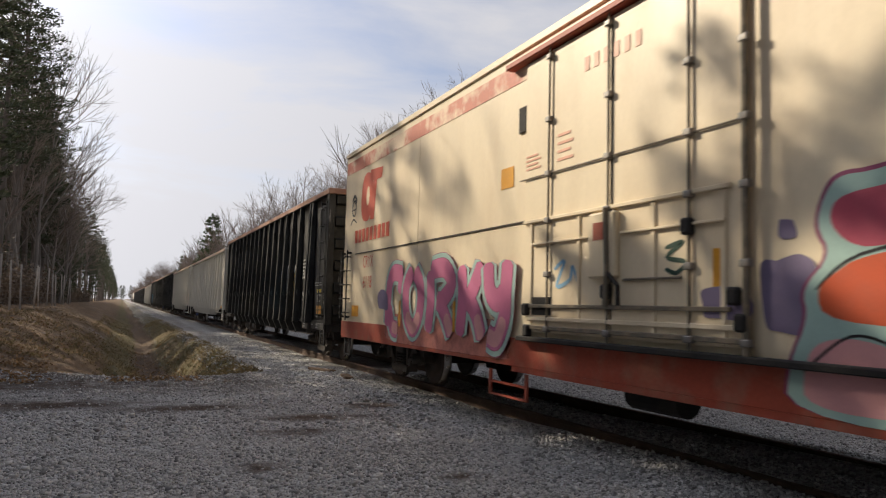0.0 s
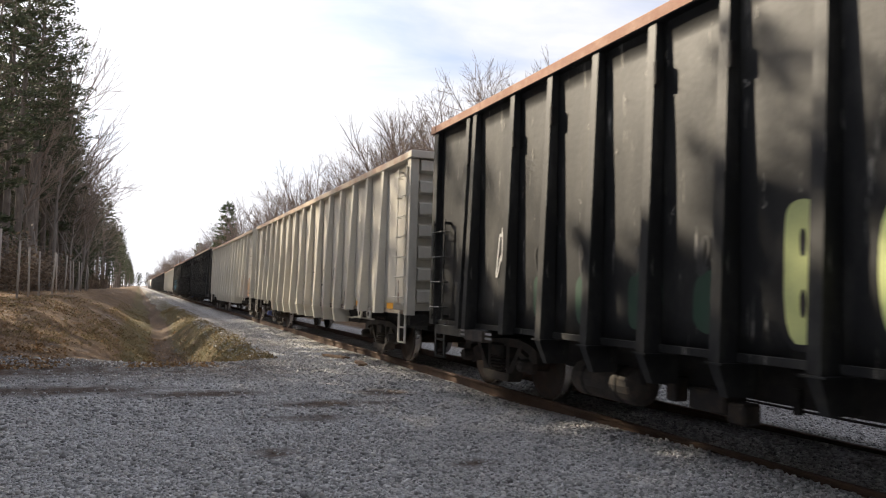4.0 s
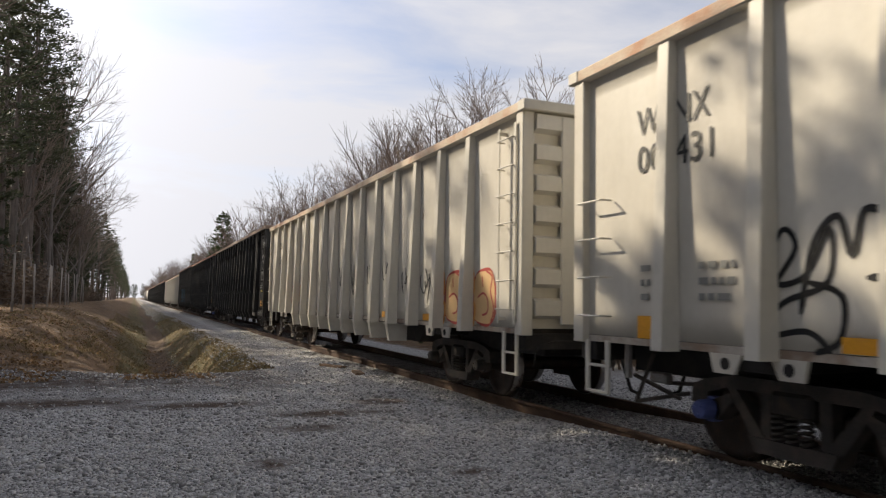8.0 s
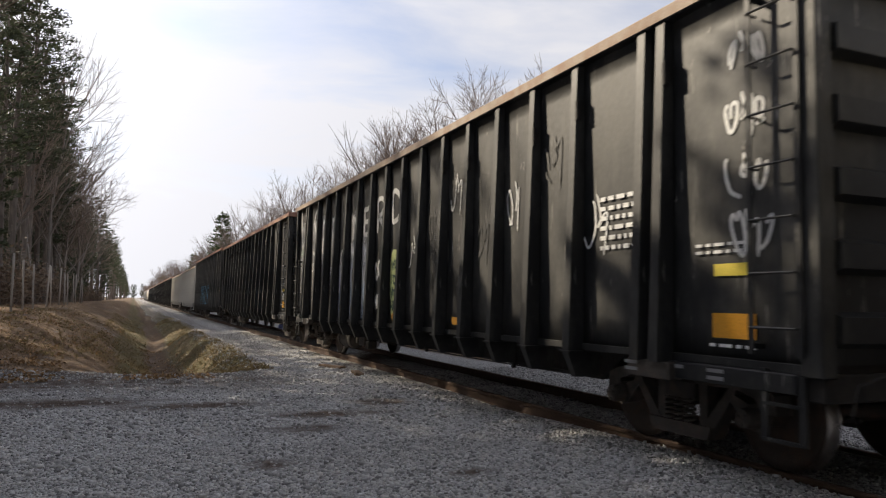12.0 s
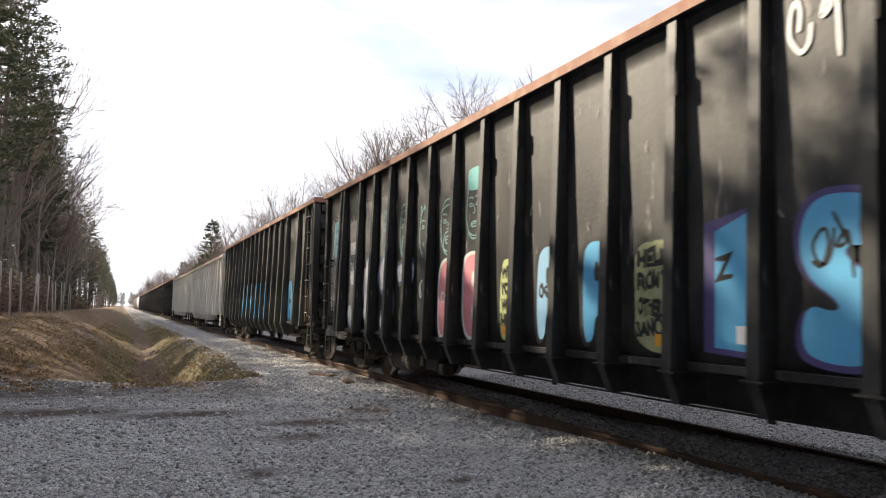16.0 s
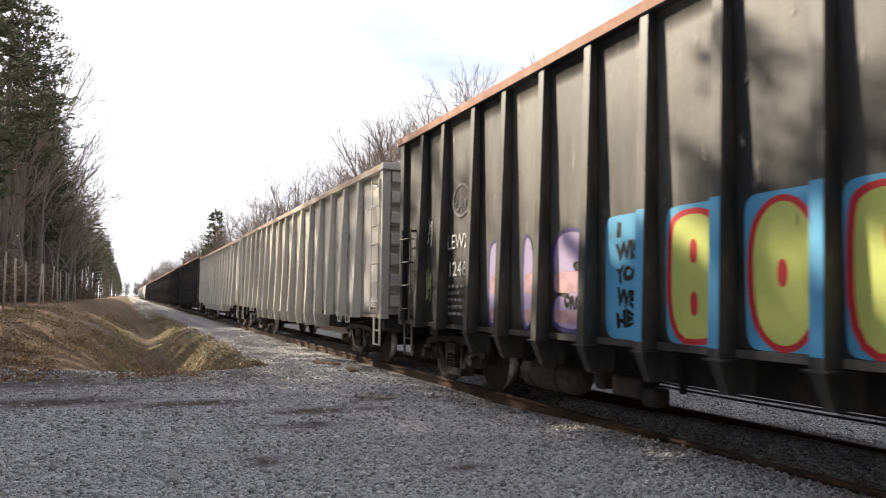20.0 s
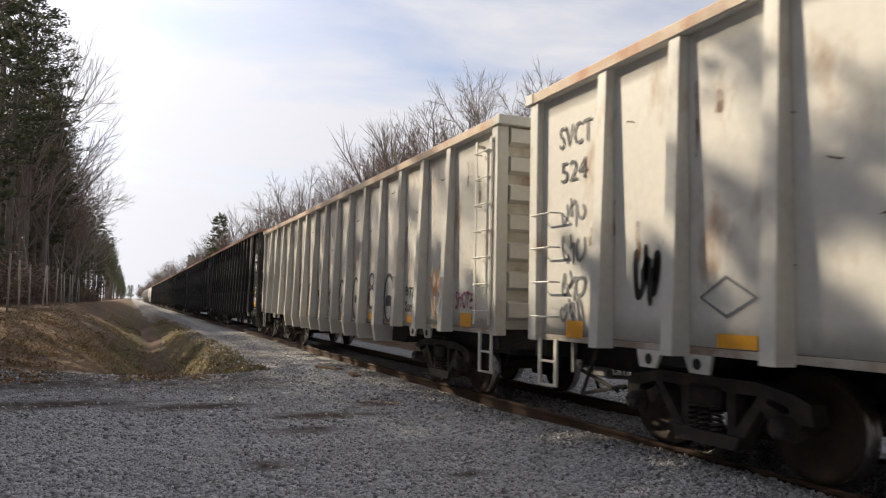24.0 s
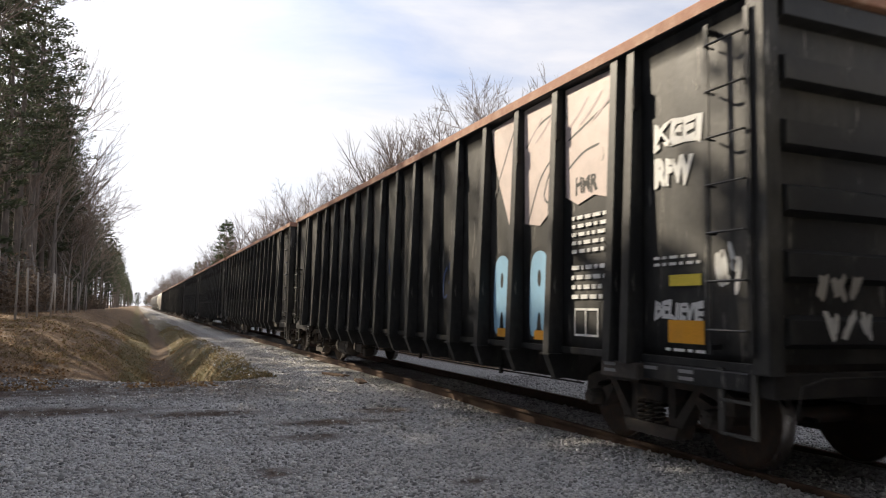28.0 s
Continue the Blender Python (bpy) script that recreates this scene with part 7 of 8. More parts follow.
for k, (y, z, w_, h_) in enumerate(((4.60, 1.54, 0.56, 0.95), (3.77, 1.56, 0.6, 1.0), (2.87, 1.75, 0.56, 1.35), (2.0, 1.75, 0.55, 1.3), (6.57, 1.62, 0.5, 0.9))):
    paint(c, flat_shape(blob_outline(w_ * 1.35, h_ * 1.4, 30, 0.02, k, 9)), y, z + 0.05, wash("silver_wash", (0.46, 0.48, 0.53), 0.30) if k < 4 else wash("smoke_wash", (0.40, 0.38, 0.36), 0.35))
    if k < 4:
        paint(c, flat_shape(blob_outline(w_ * 1.3, h_ * 0.8, 34, 0.03, 70 + k, 5)), y, z - h_ * 0.26, wash("ice_blue_wash", (0.33, 0.43, 0.58), 0.3, 0.4))
        tag(c, y, z + 0.2, w_ * 0.7, h_ * 0.4, GRAPHITE, 80 + k, 0.04, 2, 5)
        tag(c, y, z + h_ * 0.42, w_ * 0.8, 0.35, CHALK, 90 + k, 0.05, 2, 4)
tag(c, 5.53, 1.61, 0.45, 0.76, CHALK, 61, 0.045)
tag(c, 8.05, 2.69, 0.5, 0.30, spray("pale_green_spray", (0.50, 0.66, 0.50)), 62, 0.03, 4)
loop(c, 3.86, 2.35, 0.34, 0.42, CHALK, 0.07)
lettering(c, "20621", 6.91, 2.14, 0.23, STENCIL, width=0.68)
words(c, ["OQP"], 1.1, 1.95, 0.6, 0.5, CHALK, 3, 8, 0.02)
words(c, ["HEINY"], 1.1, 1.35, 0.6, 0.36, CHALK, 3, offset=0.02)
cloud(c, 0.22, 1.70, 0.6, 1.25, LIME, INK, 65)
words(c, ["WISH", "YOU", "WERE", "HERE"], 0.22, 1.66, 0.5, 1.0, spray("dark_green_spray", (0.02, 0.06, 0.04)))
for k in range(7):
    y = -0.65 - 0.88 * k
    tag(c, y, 2.2 + 0.4 * (k % 3), 0.4, 0.7, GRAPHITE if k % 2 else CHALK, 100 + k, 0.035, 2)
for y, zz in ((-7.9, 3.4), (-7.9, 2.9), (-7.9, 2.4), (-7.95, 1.95)):
    tag(c, y, zz, 0.42, 0.42, CHALK, int(zz * 10), 0.045)
consolidated(c, -7.75)
data_bars(c, -6.3, 2.2, 0.6, 0.6, 6, STENCIL, 11)
patch(c, 7.7, 8.02, 1.6, 1.72, M["yellow"], "sticker")
patch(c, 7.7, 8.02, 1.12, 1.31, M["orange"], "reflector")
reflectors(c, (5.45, 2.76, 0.2, -2.5), 1.10, 0.36)

# third black car
c = black_3
for y, z, w_, h_ in ((8.0, 2.35, 0.95, 2.7), (6.58, 2.3, 0.9, 2.5), (5.62, 2.9, 0.7, 1.5), (4.7, 2.9, 0.7, 1.5)):
    paint(c, flat_shape(blob_outline(w_, h_, 30, 0.02, int(y * 10), 9)), y, z, wash("dust_haze", (0.22, 0.215, 0.20), 0.55))
data_bars(c, -6.29, 2.22, 0.66, 0.68, 6, STENCIL, 12)
cloud(c, -6.35, 1.41, 0.66, 0.70, spray("olive_wash", (0.16, 0.17, 0.05)), None, 110)
tag(c, -6.35, 1.41, 0.66, 0.70, LEMON, 111, 0.045, 4, 4)
tag(c, -5.30, 1.63, 0.34, 0.80, CHALK, 112, 0.05, 2)
consolidated(c, -7.78)
words(c, ["OGB"], -7.7, 1.44, 0.5, 0.30, CHALK, 3)
tag(c, -8.2, 1.47, 0.22, 0.86, CHALK, 113, 0.045, 2)
tag(c, -4.23, 3.46, 0.50, 0.70, CHALK, 114, 0.05, 2)
tag(c, -7.6, 2.6, 0.3, 0.5, GRAPHITE, 115)
bubble(c, -4.38, 1.62, 0.66, 1.16, SKY, INDIGO, letter="S")
tag(c, -4.42, 1.85, 0.5, 0.5, INK, 119, 0.035, 3, 5)
paint(c, flat_shape([(-0.34, -0.56), (0.26, -0.6), (0.28, 0.6), (-0.32, 0.5)]), -3.48, 1.62, INDIGO)
paint(c, flat_shape([(-0.22, -0.52), (0.26, -0.55), (0.25, 0.58), (-0.2, 0.42)]), -3.48, 1.62, SKY)
words(c, ["Z"], -3.5, 1.75, 0.4, 0.3, INK)
patch(c, -3.73, -3.51, 1.14, 1.28, STENCIL, "sticker", -1.485)
cloud(c, -2.60, 1.52, 0.66, 1.02, wash("olive_grey_wash", (0.36, 0.38, 0.20), -0.1, 0.06), None, 122)
words(c, ["HELLO", "FROM THE", "OTHER SIDE", "SANC-TA"], -2.6, 1.55, 0.56, 0.86, INK)
bubble(c, -1.70, 1.58, 0.48, 1.03, SKY, slits=2, seed=123, letter="R")
bubble(c, -0.79, 1.58, 0.46, 1.05, spray("pale_blue_spray", (0.25, 0.45, 0.62)), slits=1, seed=124, letter="A")
words(c, ["OGB"], -0.79, 1.6, 0.34, 0.2, INK, 5)
cloud(c, 0.10, 1.52, 0.46, 0.98, LIME, None, 125)
words(c, ["WISH", "YOU", "WERE", "HERE"], 0.10, 1.55, 0.36, 0.8, INK)
bubble(c, 1.08, 1.58, 0.62, 1.12, PINK, CHALK, slits=2, seed=126, slit=CHALK, letter="B")
bubble(c, 1.93, 1.55, 0.62, 1.10, PINK, CHALK, slits=1, seed=127, slit=CHALK, letter="A")
words(c, ["OGB"], 1.93, 1.56, 0.42, 0.24, CHALK, 5)
for k, (text, y, w_, h_) in enumerate((("J", 6.58, 1.02, 1.02), ("E", 5.56, 0.98, 1.22), ("S", 4.62, 1.0, 1.28), ("T", 3.66, 1.12, 1.04))):
    fat_letter(c, y, 1.08 + h_ * 0.48, LETTERS[text], 0.27, ((0.17, spray("moss_green_spray", (0.24, 0.28, 0.06))), (0.12, spray("steel_blue_spray", (0.10, 0.14, 0.34))), (0.02, SILVER)), size=(w_ * 0.82, h_))
    for pts in LETTERS[text]:
        paint(c, stroke([(u * w_ * 0.82 + 0.02, v * h_ + 0.05) for u, v in pts], 0.13), y, 1.08 + h_ * 0.48, CHALK)
patch(c, 6.25, 6.87, 2.50, 2.76, STENCIL, "panel_plate")
lettering(c, "20611", 6.86, 2.12, 0.23, STENCIL, width=0.60)
tag(c, 2.78, 1.71, 0.46, 0.47, CHALK, 128, 0.05)
for y, z, w_, h_ in ((4.65, 2.75, 0.5, 0.85), (3.73, 2.72, 0.55, 0.95), (2.82, 2.62, 0.55, 0.84), (1.95, 2.62, 0.62, 0.84), (1.08, 2.76, 0.6, 0.81)):
    oval_drawing(c, y, z, w_, h_, PALE_TEAL, int(y * 10))
cloud(c, 1.08, 3.2, 0.4, 0.32, TEAL, None, 129)
paint(c, flat_shape(blob_outline(0.50, 0.86, 30, 0.03, 130, 2.3)), 8.0, 2.92, wash("pale_aqua_wash", (0.24, 0.47, 0.55), -0.1, 0.1))
loop(c, 8.0, 2.98, 0.30, 0.46, PALE_TEAL, 0.025)
for dy in (-0.08, 0.08):
    loop(c, 8.0 + dy, 3.12, 0.10, 0.07, GRAPHITE, 0.018)
loop(c, 8.0, 2.88, 0.16, 0.14, GRAPHITE, 0.022)
line(c, 8.0, 2.5, [(0.02, 0.12), (0.1, -0.1), (-0.04, -0.25)], CHALK, 0.025)
line(c, 8.0, 2.9, [(-0.28, 0.5), (-0.1, 0.2), (-0.3, -0.4)], CHALK, 0.04, 4)
line(c, 8.0, 3.2, [(0.1, 0.1), (0.2, 0.2), (0.32, 0.1)], CHALK, 0.05, 4)
tag(c, 8.0, 2.1, 0.3, 0.6, CHALK, 131, 0.04, 2)
tag(c, 8.2, 1.5, 0.3, 0.5, CHALK, 132, 0.05, 2)
patch(c, 7.7, 8.02, 1.6, 1.70, M["yellow"], "sticker")
patch(c, 7.7, 8.02, 1.10, 1.28, M["orange"], "reflector")
reflectors(c, (2.70, -2.73, -5.34, 0.1), 1.13, 0.34)

# fourth black car
c = black_4
for k, (y, w_) in enumerate(((1.55, 0.72), (0.66, 0.72), (-0.16, 0.70), (-1.05, 0.76), (-1.93, 0.78), (-2.85, 0.84), (2.42, 0.72))):
    paint(c, flat_shape(blob_outline(w_ + 0.06, 1.20, square=9, wob=0.006, seed=k)), y, 1.60, SKY, 2)
    if -2.5 < y < 2:
        bubble(c, y + 0.04, 1.58, w_ * 0.76, 1.06, LEMON, SCARLET, letter="BOBBR"[k])
for r in (6.12, 7.05, 7.97, 8.90, 9.83, 10.75):       # the same blue over the faces of the stakes
    outs = [0.183 - 0.0337 * (z - 0.91) for z in (1.0, 2.2)]
    bm = prism(bmesh.new(), [(-1.46 - outs[0], 1.0), (-1.46 - outs[1], 2.2), (-1.46 - outs[1] + 0.004, 2.2), (-1.46 - outs[0] + 0.004, 1.0)], -8.625 + r - 0.055, -8.625 + r + 0.055, "y")
    bmesh.ops.recalc_face_normals(bm, faces=bm.faces)
    part("graffiti", bm, SKY, c)
words(c, ["OGB"], -1.95, 1.62, 0.44, 0.24, INK, 6)
words(c, ["US", "AND", "THEM"], -2.82, 1.66, 0.52, 0.85, INK, 5)
words(c, ["I", "WISH", "YOU", "WERE", "HERE"], 2.37, 1.62, 0.50, 1.1, INK, 5)
for k, (y, w_) in enumerate(((5.05, 0.5), (4.20, 0.42), (3.42, 0.70))):
    bubble(c, y, 1.58, w_, 1.05, LILAC, INDIGO, letter="RNS"[k])
    for dz, hh in ((-0.02, 0.24), (-0.40, 0.14)):      # blushing bands across the letter
        paint(c, flat_shape(blob_outline(w_ * 0.94, hh, 24, 0.02, 170 + k, 5)), y, 1.58 + dz, wash("peach_spray", (0.64, 0.40, 0.43), -0.2, 0.10))
words(c, ["ORG"], 3.35, 1.36, 0.4, 0.2, INK, 5)
lettering(c, "LEWX", 6.66, 2.10, 0.22, STENCIL, width=0.78)
lettering(c, "12460", 6.62, 1.70, 0.22, STENCIL, width=0.74)
data_bars(c, 6.25, 1.35, 0.7, 0.5, 5, spray("grey_stencil", (0.25, 0.25, 0.25)), 13)
loop(c, 6.2, 2.8, 0.6, 0.5, M["grey_stencil"], 0.04)
tag(c, 6.2, 2.72, 0.4, 0.24, M["grey_stencil"], 141, 0.03)
cloud(c, -3.86, 1.45, 0.26, 0.55, spray("ash_spray", (0.42, 0.40, 0.42), 0.5), None, 142)
tag(c, -3.86, 1.62, 0.44, 0.34, spray("ash_spray", (0.42, 0.40, 0.42)), 143, 0.05)
cloud(c, -4.72, 1.62, 0.64, 1.18, GREEN, INK, 144)
words(c, ["WISH", "YOU", "WERE", "HERE"], -4.72, 1.75, 0.54, 0.75, INK, 5)
outline_box(c, -4.74, 1.25, 0.42, 0.30, STENCIL)
bubble(c, -5.55, 1.59, 0.58, 1.12, SKY, seed=145, letter="A")
bubble(c, -6.12, 1.59, 0.40, 1.10, SKY, seed=146, letter="B")
words(c, ["OGB"], -5.6, 1.6, 0.42, 0.22, INK, 6)
cloud(c, -6.95, 1.56, 0.62, 1.10, GREEN, INK, 147)
words(c, ["HELLO", "FROM", "THE", "OTHER", "SIDE"], -6.95, 1.6, 0.52, 0.92, INK, 5)
patch(c, -7.73, -7.62, 1.04, 1.88, M["orange"], "reflector")
tag(c, -8.1, 1.65, 0.5, 0.4, CHALK, 148, 0.045)
tag(c, -8.1, 1.22, 0.5, 0.36, CHALK, 149, 0.045)
tag(c, 7.4, 1.6, 0.3, 0.6, LIME, 151, 0.04, 2)
tag(c, 7.4, 2.4, 0.3, 0.5, CHALK, 152, 0.03, 2)

# third white car
c = white_3
for k, (y, w_) in enumerate(((2.79, 0.56), (1.73, 0.62), (-0.45, 0.66), (-1.6, 0.6))):
    paint(c, ring(glyph("ARAB"[k], w_ * 1.2, 1.08), 0.07), y, 1.56, INK, 2)
    paint(c, flat_shape(blob_outline(0.09, 0.24, 12, square=2.2)), y, 1.82, INK, 2)
words(c, ["OGB"], 2.79, 1.5, 0.36, 0.22, INK)
words(c, ["OGB"], -0.45, 1.58, 0.5, 0.26, INK)
loop(c, 0.62, 1.72, 0.6, 0.85, GRAPHITE, 0.045, 2, 2.8)
words(c, ["YES", "YOU", "WERE", "HERE"], 0.6, 1.55, 0.48, 0.85, INK)
loop(c, -2.6, 1.5, 0.7, 0.8, GRAPHITE, 0.045, 2, 2.8)
words(c, ["US", "AND", "THEM"], -2.6, 1.55, 0.52, 0.62, INK)
tag(c, -3.7, 2.1, 0.5, 0.5, INK, 161, 0.05)
loop(c, -3.7, 1.45, 0.7, 0.7, INK, 0.06)
tag(c, -3.7, 1.45, 0.5, 0.5, INK, 162, 0.05)
paint(c, flat_shape([(-0.10, 0.34), (-0.03, 0.36), (0.09, 0.2), (0.10, -0.1), (0.06, -0.34), (0.03, -0.3)]), 0.44, 2.95, M["rust"])
line(c, 0.40, 2.6, [(0.0, 0.1), (0.01, -0.2), (0.0, -0.45)], spray("rust_streak", (0.10, 0.045, 0.025)), 0.025, 3)
for pts in ([(-0.20, 0.62), (-0.20, -0.9)], [(-0.20, 0.62), (0.02, 0.66), (0.22, 0.76)]):
    line(c, 0.44, 2.75, pts, spray("rust_streak", (0.10, 0.045, 0.025)), 0.016)
lettering(c, "SVCT", 8.33, 3.14, 0.26, MARK, width=0.62)
lettering(c, "524", 8.30, 2.75, 0.24, MARK, width=0.5)
for z, s in ((2.4, 164), (2.0, 165), (1.6, 166), (1.3, 167)):
    tag(c, 8.05, z, 0.46, 0.36, spray("grey_spray", (0.2, 0.2, 0.2)), s, 0.045)
tag(c, 6.83, 1.68, 0.36, 0.62, INK, 168, 0.09)
paint(c, ring([(0.32, 0.0), (0.0, 0.18), (-0.3, 0.0), (0.0, -0.17)], 0.03), 5.88, 1.47, M["grey_spray"], 2)
for k, (text, y) in enumerate((("R", 2.2), ("U", 1.15), ("S", 0.1), ("S", -0.95), ("K", -3.0))):
    lettering(c, text, y + 0.12, 0.72, 0.26, INK, -1.46 - 0.185, 0.02, 0.2, "graffiti_word")
reflectors(c, (1.64, 3.82, 5.77, -0.5, -2.6, -6.0), 1.12, 0.42)
patch(c, 7.84, 8.16, 1.04, 1.22, M["orange"], "reflector")

for k in range(26):       # small scrapes and rusty nicks
    q = random.Random(400 + k)
    line(c, q.uniform(-8.2, 8.2), q.uniform(1.5, 3.6), [(-0.07, q.uniform(-0.03, 0.03)), (0.0, 0.0), (0.06, q.uniform(-0.03, 0.04))], M["rust_streak"], 0.012)

# fourth white car: black line drawings
c = white_4
for y, w_, h_ in ((-1.30, 0.5, 0.84), (-2.38, 0.5, 0.9), (-3.45, 0.46, 0.46), (-4.49, 0.58, 0.92), (1.84, 0.46, 0.8), (2.93, 0.46, 0.8), (3.79, 0.56, 0.70)):
    loop(c, y, 1.47, w_, h_, GRAPHITE, 0.06)
loop(c, -3.45, 1.82, 0.34, 0.3, GRAPHITE, 0.045)
line(c, -1.30, 1.45, [(-0.1, 0.12), (0.1, -0.14)], GRAPHITE, 0.035)
line(c, -1.30, 1.45, [(0.1, 0.1), (-0.1, -0.12)], GRAPHITE, 0.035)
paint(c, flat_shape(blob_outline(0.16, 0.18, 14, square=2)), -2.38, 1.45, GRAPHITE, 2)
cloud(c, -4.49, 1.40, 0.36, 0.22, GRAPHITE, None, 171)
patch(c, -4.62, -4.36, 1.18, 1.32, spray("ash_spray", (0.42, 0.40, 0.42)), "sticker")
line(c, 3.79, 1.46, [(0, 0.14), (0, -0.14)], GRAPHITE, 0.035)
line(c, 3.79, 1.46, [(-0.12, 0), (0.12, 0)], GRAPHITE, 0.035)
loop(c, 4.79, 1.64, 0.22, 0.26, GRAPHITE, 0.045)
loop(c, 4.79, 1.26, 0.34, 0.46, GRAPHITE, 0.045)
loop(c, 7.04, 2.00, 0.40, 0.40, GRAPHITE, 0.03)
line(c, 7.04, 1.98, [(-0.1, -0.02), (0, -0.1), (0.1, -0.02)], GRAPHITE, 0.025)
for dy in (-0.06, 0.06):
    line(c, 7.04 + dy, 2.08, [(0, 0.03), (0, -0.03)], GRAPHITE, 0.03)
words(c, ["BTI", "Sony"], -5.57, 1.46, 0.46, 0.56, GRAPHITE, offset=0.004)
for y, s in ((-0.36, 172), (0.72, 173)):
    tag(c, y, 1.58, 0.46, 0.26, INK, s, 0.03, 4)
    tag(c, y, 1.34, 0.46, 0.24, INK, s + 10, 0.03, 4)
    tag(c, y, 1.14, 0.46, 0.16, INK, s + 20, 0.025, 4)
loop(c, -6.85, 1.46, 0.62, 0.7, spray("faded_orange_spray", (0.68, 0.36, 0.16)), 0.03)
tag(c, -6.75, 1.55, 0.7, 0.8, spray("faded_orange_spray", (0.68, 0.36, 0.16)), 174, 0.035, 4)
for du, dv, ww, hh in ((-0.2, 0.22, 0.2, 0.4), (0.0, 0.26, 0.18, 0.4), (0.18, 0.2, 0.2, 0.4)):
    loop(c, -6.8 - du, 1.5 + dv, ww, hh, M["faded_orange_spray"], 0.025)
words(c, ["SHOTER"], -7.78, 1.46, 0.70, 0.40, PLUM, 3, -7, 0.004)
lettering(c, "LEWX", 8.40, 3.22, 0.25, STENCIL, width=0.62)
lettering(c, "2032", 8.38, 2.68, 0.25, STENCIL, width=0.58)
lettering(c, "LEWX", 8.39, 3.205, 0.25, M["faded_stencil"], -1.466, 0, 0.62)
lettering(c, "2032", 8.37, 2.665, 0.25, M["faded_stencil"], -1.466, 0, 0.58)
reflectors(c, (-5.66, -1.50, 3.76, 5.89, 1.84, -3.5), 1.11, 0.42, 0.12)
patch(c, -8.0, -7.61, 1.06, 1.25, M["orange"], "reflector")
patch(c, 7.92, 8.24, 1.02, 1.23, M["orange"], "reflector")
for k, (y, z) in enumerate(((-6.9, 3.3), (-5.9, 2.9), (-4.6, 3.4), (-3.3, 2.8), (-0.4, 2.6), (1.7, 3.2), (3.6, 3.0), (5.6, 3.1), (6.6, 2.7), (-2.4, 3.1))):
    line(c, y, z, [(-0.12, 0.03), (0.0, 0.0), (0.1, 0.04)], spray("rust_streak", (0.16, 0.07, 0.035)), 0.018)

# fifth black car
c = black_5
for outline in ([(-3.80, 3.86), (-4.50, 3.90), (-4.52, 2.44), (-4.34, 2.50), (-4.06, 3.05), (-3.92, 3.4)],
                [(-4.70, 3.90), (-5.45, 3.92), (-5.46, 2.62), (-5.10, 2.40), (-4.74, 2.46)],
                [(-5.64, 3.90), (-6.58, 3.88), (-6.62, 2.52), (-6.2, 2.62), (-5.9, 2.55), (-5.66, 2.66)],
                [(-6.80, 3.45), (-6.92, 3.2), (-6.90, 2.9), (-6.80, 2.95)]):
    mid_y, mid_z = sum(p[0] for p in outline) / len(outline), sum(p[1] for p in outline) / len(outline)
    paint(c, flat_shape([(mid_y - u, v - mid_z) for u, v in outline]), mid_y, mid_z, BEIGE)
for y, z, pts in ((-4.2, 3.3, [(-0.35, -0.5), (-0.1, -0.1), (0.28, 0.45)]), (-5.05, 3.3, [(-0.3, 0.1), (0.0, 0.32), (0.36, 0.4)]), (-5.1, 2.95, [(-0.28, -0.5), (0.0, 0.0), (0.3, 0.2), (0.1, -0.2), (0.32, -0.35)]),
                  (-6.1, 3.35, [(-0.4, -0.05), (0.0, 0.08), (0.42, 0.22)]), (-6.1, 3.05, [(-0.4, -0.08), (-0.1, 0.06), (0.2, 0.1)])):
    line(c, y, z, pts, GRAPHITE, 0.028)
for y in (-4.95, -5.2, -5.9, -6.15, -6.4):
    line(c, y, 3.55, [(-0.22, -0.12), (0.0, 0.0), (0.2, 0.16)], spray("dusty_rose_spray", (0.45, 0.36, 0.36)), 0.03)
words(c, ["HMR"], -6.1, 2.75, 0.5, 0.3, INK, 6)
for y in (-4.16, -5.10):
    bubble(c, y, 1.59, 0.46, 1.02, spray("pale_blue_spray", (0.25, 0.45, 0.62)), slits=1, seed=183, letter="A")
data_bars(c, -6.13, 2.22, 0.66, 0.46, 5, STENCIL, 14)
data_bars(c, -6.13, 1.70, 0.66, 0.42, 4, STENCIL, 15)
outline_box(c, -6.06, 1.27, 0.44, 0.30, STENCIL)
words(c, ["KEEI", "RFW"], -7.46, 2.85, 0.62, 0.72, CHALK, 3, offset=0.02)
consolidated(c, -7.55)
words(c, ["BELIEVE"], -7.45, 1.42, 0.62, 0.26, CHALK, 3)
tag(c, -8.05, 1.75, 0.26, 0.47, CHALK, 184, 0.06, 2)
for k in range(6):
    tag(c, -2.4 + 0.87 * k, 1.8 + 0.3 * (k % 2), 0.36, 0.7, GRAPHITE if k % 3 else spray("navy_spray", (0.05, 0.09, 0.22)), 185 + k, 0.05, 2)
reflectors(c, (-4.2, -5.15, 0.2), 1.10, 0.3)


for car, half, sill in ((black_1, 8.4, 0.97), (black_2, 8.4, 0.97), (black_3, 8.4, 0.97), (black_5, 8.4, 1.0)):
    for s_ in (-1, 1):
        for dy, n in ((1.75, 2), (1.25, 1), (0.8, 2)):
            for q in range(n):
                y = s_ * (half - dy)
                patch(car, y - 0.09, y + 0.09, sill - 0.13 - 0.06 * q, sill - 0.10 - 0.06 * q, M["grey_stencil"], "stencil_bar", -1.595 if dy > 1.4 else -1.513)

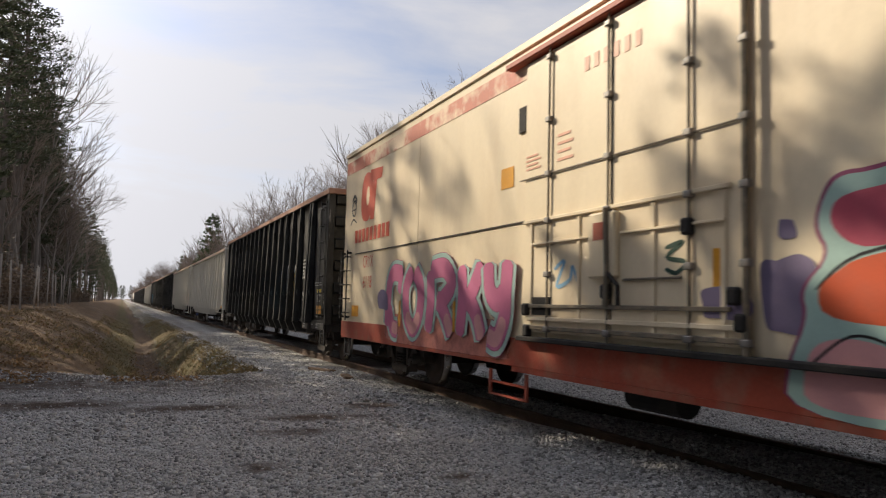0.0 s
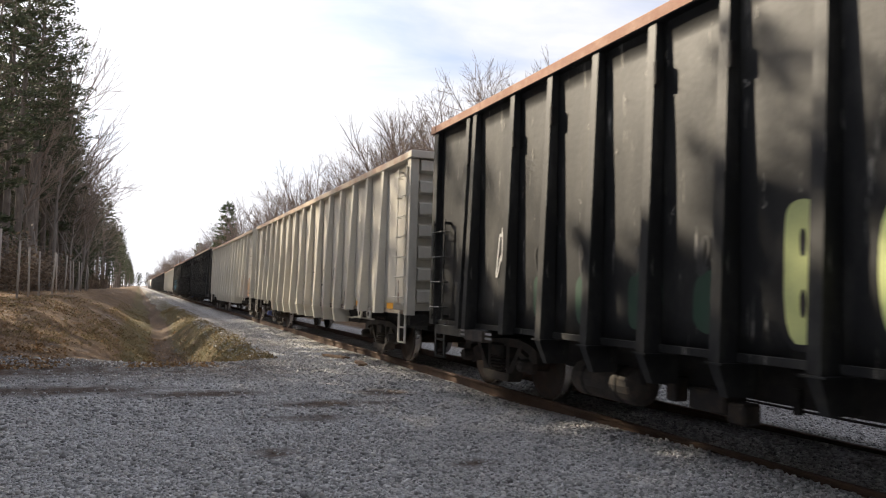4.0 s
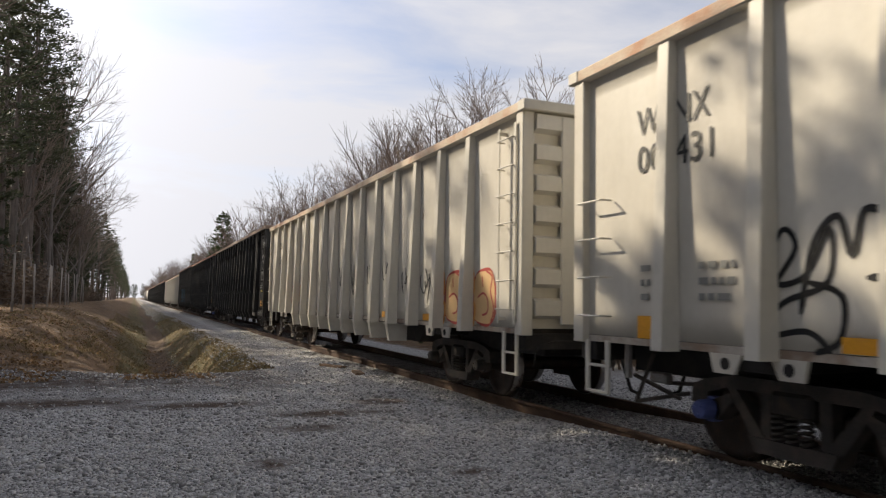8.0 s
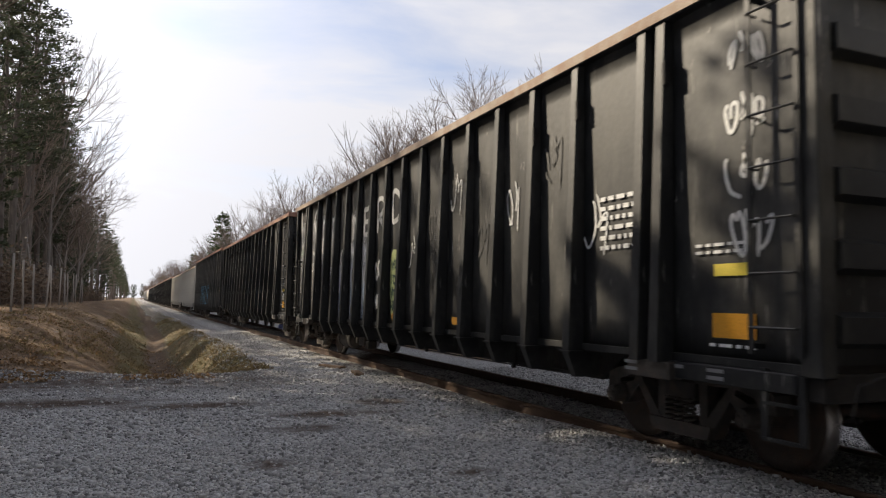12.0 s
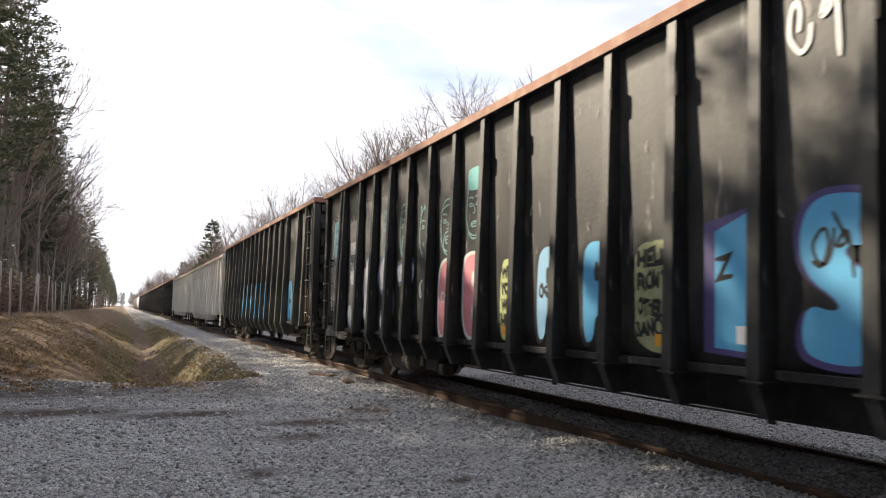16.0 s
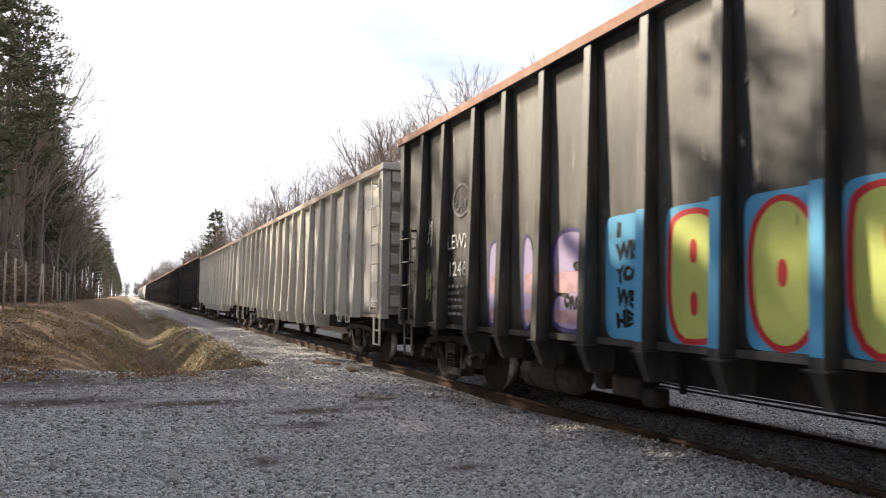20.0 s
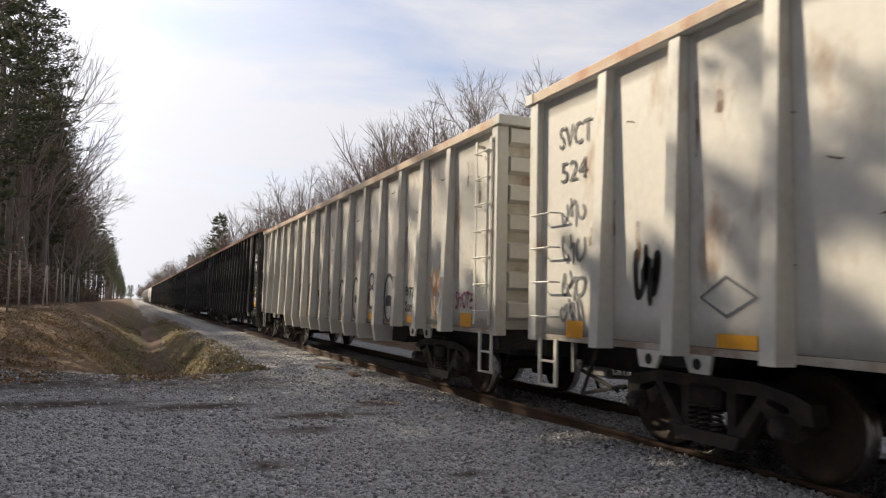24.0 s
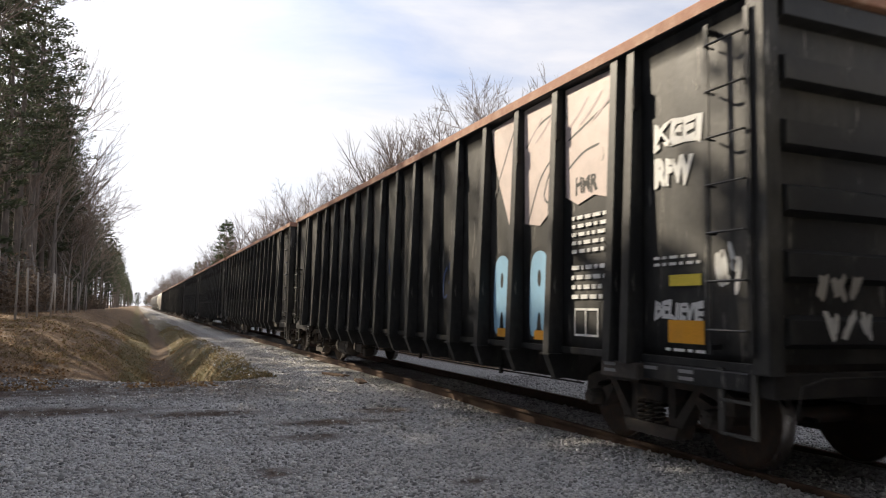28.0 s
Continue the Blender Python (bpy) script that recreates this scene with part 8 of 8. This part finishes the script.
# rust running down beside the stakes of the worn white cars, and chips and drips in the dark paint
def weather(car, count, seed, mat, low, high, short, long, width):
    q = random.Random(seed)
    for k in range(count):
        y, z, ln, w_ = q.uniform(-8.2, 8.2), q.uniform(low, high), q.uniform(short, long), q.uniform(width * 0.5, width)
        line(car, y, z, [(q.uniform(-0.02, 0.02), ln / 2), (q.uniform(-0.03, 0.03), ln * 0.15), (q.uniform(-0.03, 0.03), -ln * 0.2), (q.uniform(-0.02, 0.02), -ln / 2)], mat, w_)


DRIP, CHIP = wash("rust_drip", (0.27, 0.12, 0.06), 0.35, 0), wash("bare_chip", (0.40, 0.38, 0.34), 0.35, 0)
for car, n, seed in ((white_3, 46, 501), (white_4, 24, 502), (white_1, 5, 503), (white_2, 6, 504)):
    weather(car, n, seed, DRIP, 1.3, 3.4, 0.15, 0.7, 0.07)
for car, n, seed in ((black_1, 70, 511), (black_2, 40, 512), (black_3, 60, 513), (black_4, 80, 514), (black_5, 40, 515)):
    weather(car, n, seed, CHIP, 1.8, 3.75, 0.04, 0.16, 0.022)

# scrawls on the front ends of the black cars
END = Matrix(((1, 0, 0, 0), (0, 0, -1, 0), (0, 1, 0, 0), (0, 0, 0, 1)))     # text x to x, text y to z, facing the front


def end_tag(car, half, x, z, w, h, mat, seed, width=0.045):
    rnd = random.Random(seed)
    for c in range(3):
        x0 = -w / 2 + w * c / 3
        pts = [(x0 + w / 3 * rnd.uniform(0.1, 0.9), h * (0.45 - 0.9 * ((k % 2) * 0.7 + rnd.random() * 0.3))) for k in range(6)]
        part("graffiti", stroke(pts, width), mat, car, at=Matrix.Translation((x, -half - 0.116, z)) @ END)


for car, half, items in ((black_1, 8.8, ((-0.75, 3.5), (-0.75, 2.9), (-0.8, 2.3), (-0.1, 2.2), (-0.6, 1.75), (0.1, 1.75), (0.2, 1.35), (-0.9, 1.25))),
                         (black_3, 8.8, ((-1.0, 1.75), (-0.9, 1.35))), (black_4, 8.625, ((-0.3, 2.0), (-0.95, 2.05), (-0.35, 1.35), (-0.95, 1.70), (0.4, 1.9), (-0.95, 1.35))),
                         (black_5, 8.8, ((-0.9, 1.6), (-0.8, 1.3)))):
    for k, (x, z) in enumerate(items):
        end_tag(car, half, x, z, 0.55, 0.26, CHALK if k % 2 else spray("faded_chalk_spray", (0.38, 0.36, 0.33)), 200 + k + int(half * 10))

# ------------------------------------------------------------- movement
def motions():
    """The train rolls past at an even speed, and its wheels turn with it."""
    for car, y in CARS:
        walk(car, [(t, pose(TRACK, y - SPEED * t, 0)) for t in (0.0, 7.0, 14.0, 21.0, 28.0)])
    step = radians(72)
    gap = step * 0.457 / SPEED
    times = [k * gap for k in range(int(28.0 / gap) + 2)]
    for ws in WHEELSETS[:48]:
        at = ws.matrix_basis.translation.copy()
        walk(ws, [(t, pose(at.x, at.y, at.z, math.degrees(SPEED * round(t * FPS) / FPS / 0.457) % 360)) for t in times])


motions()
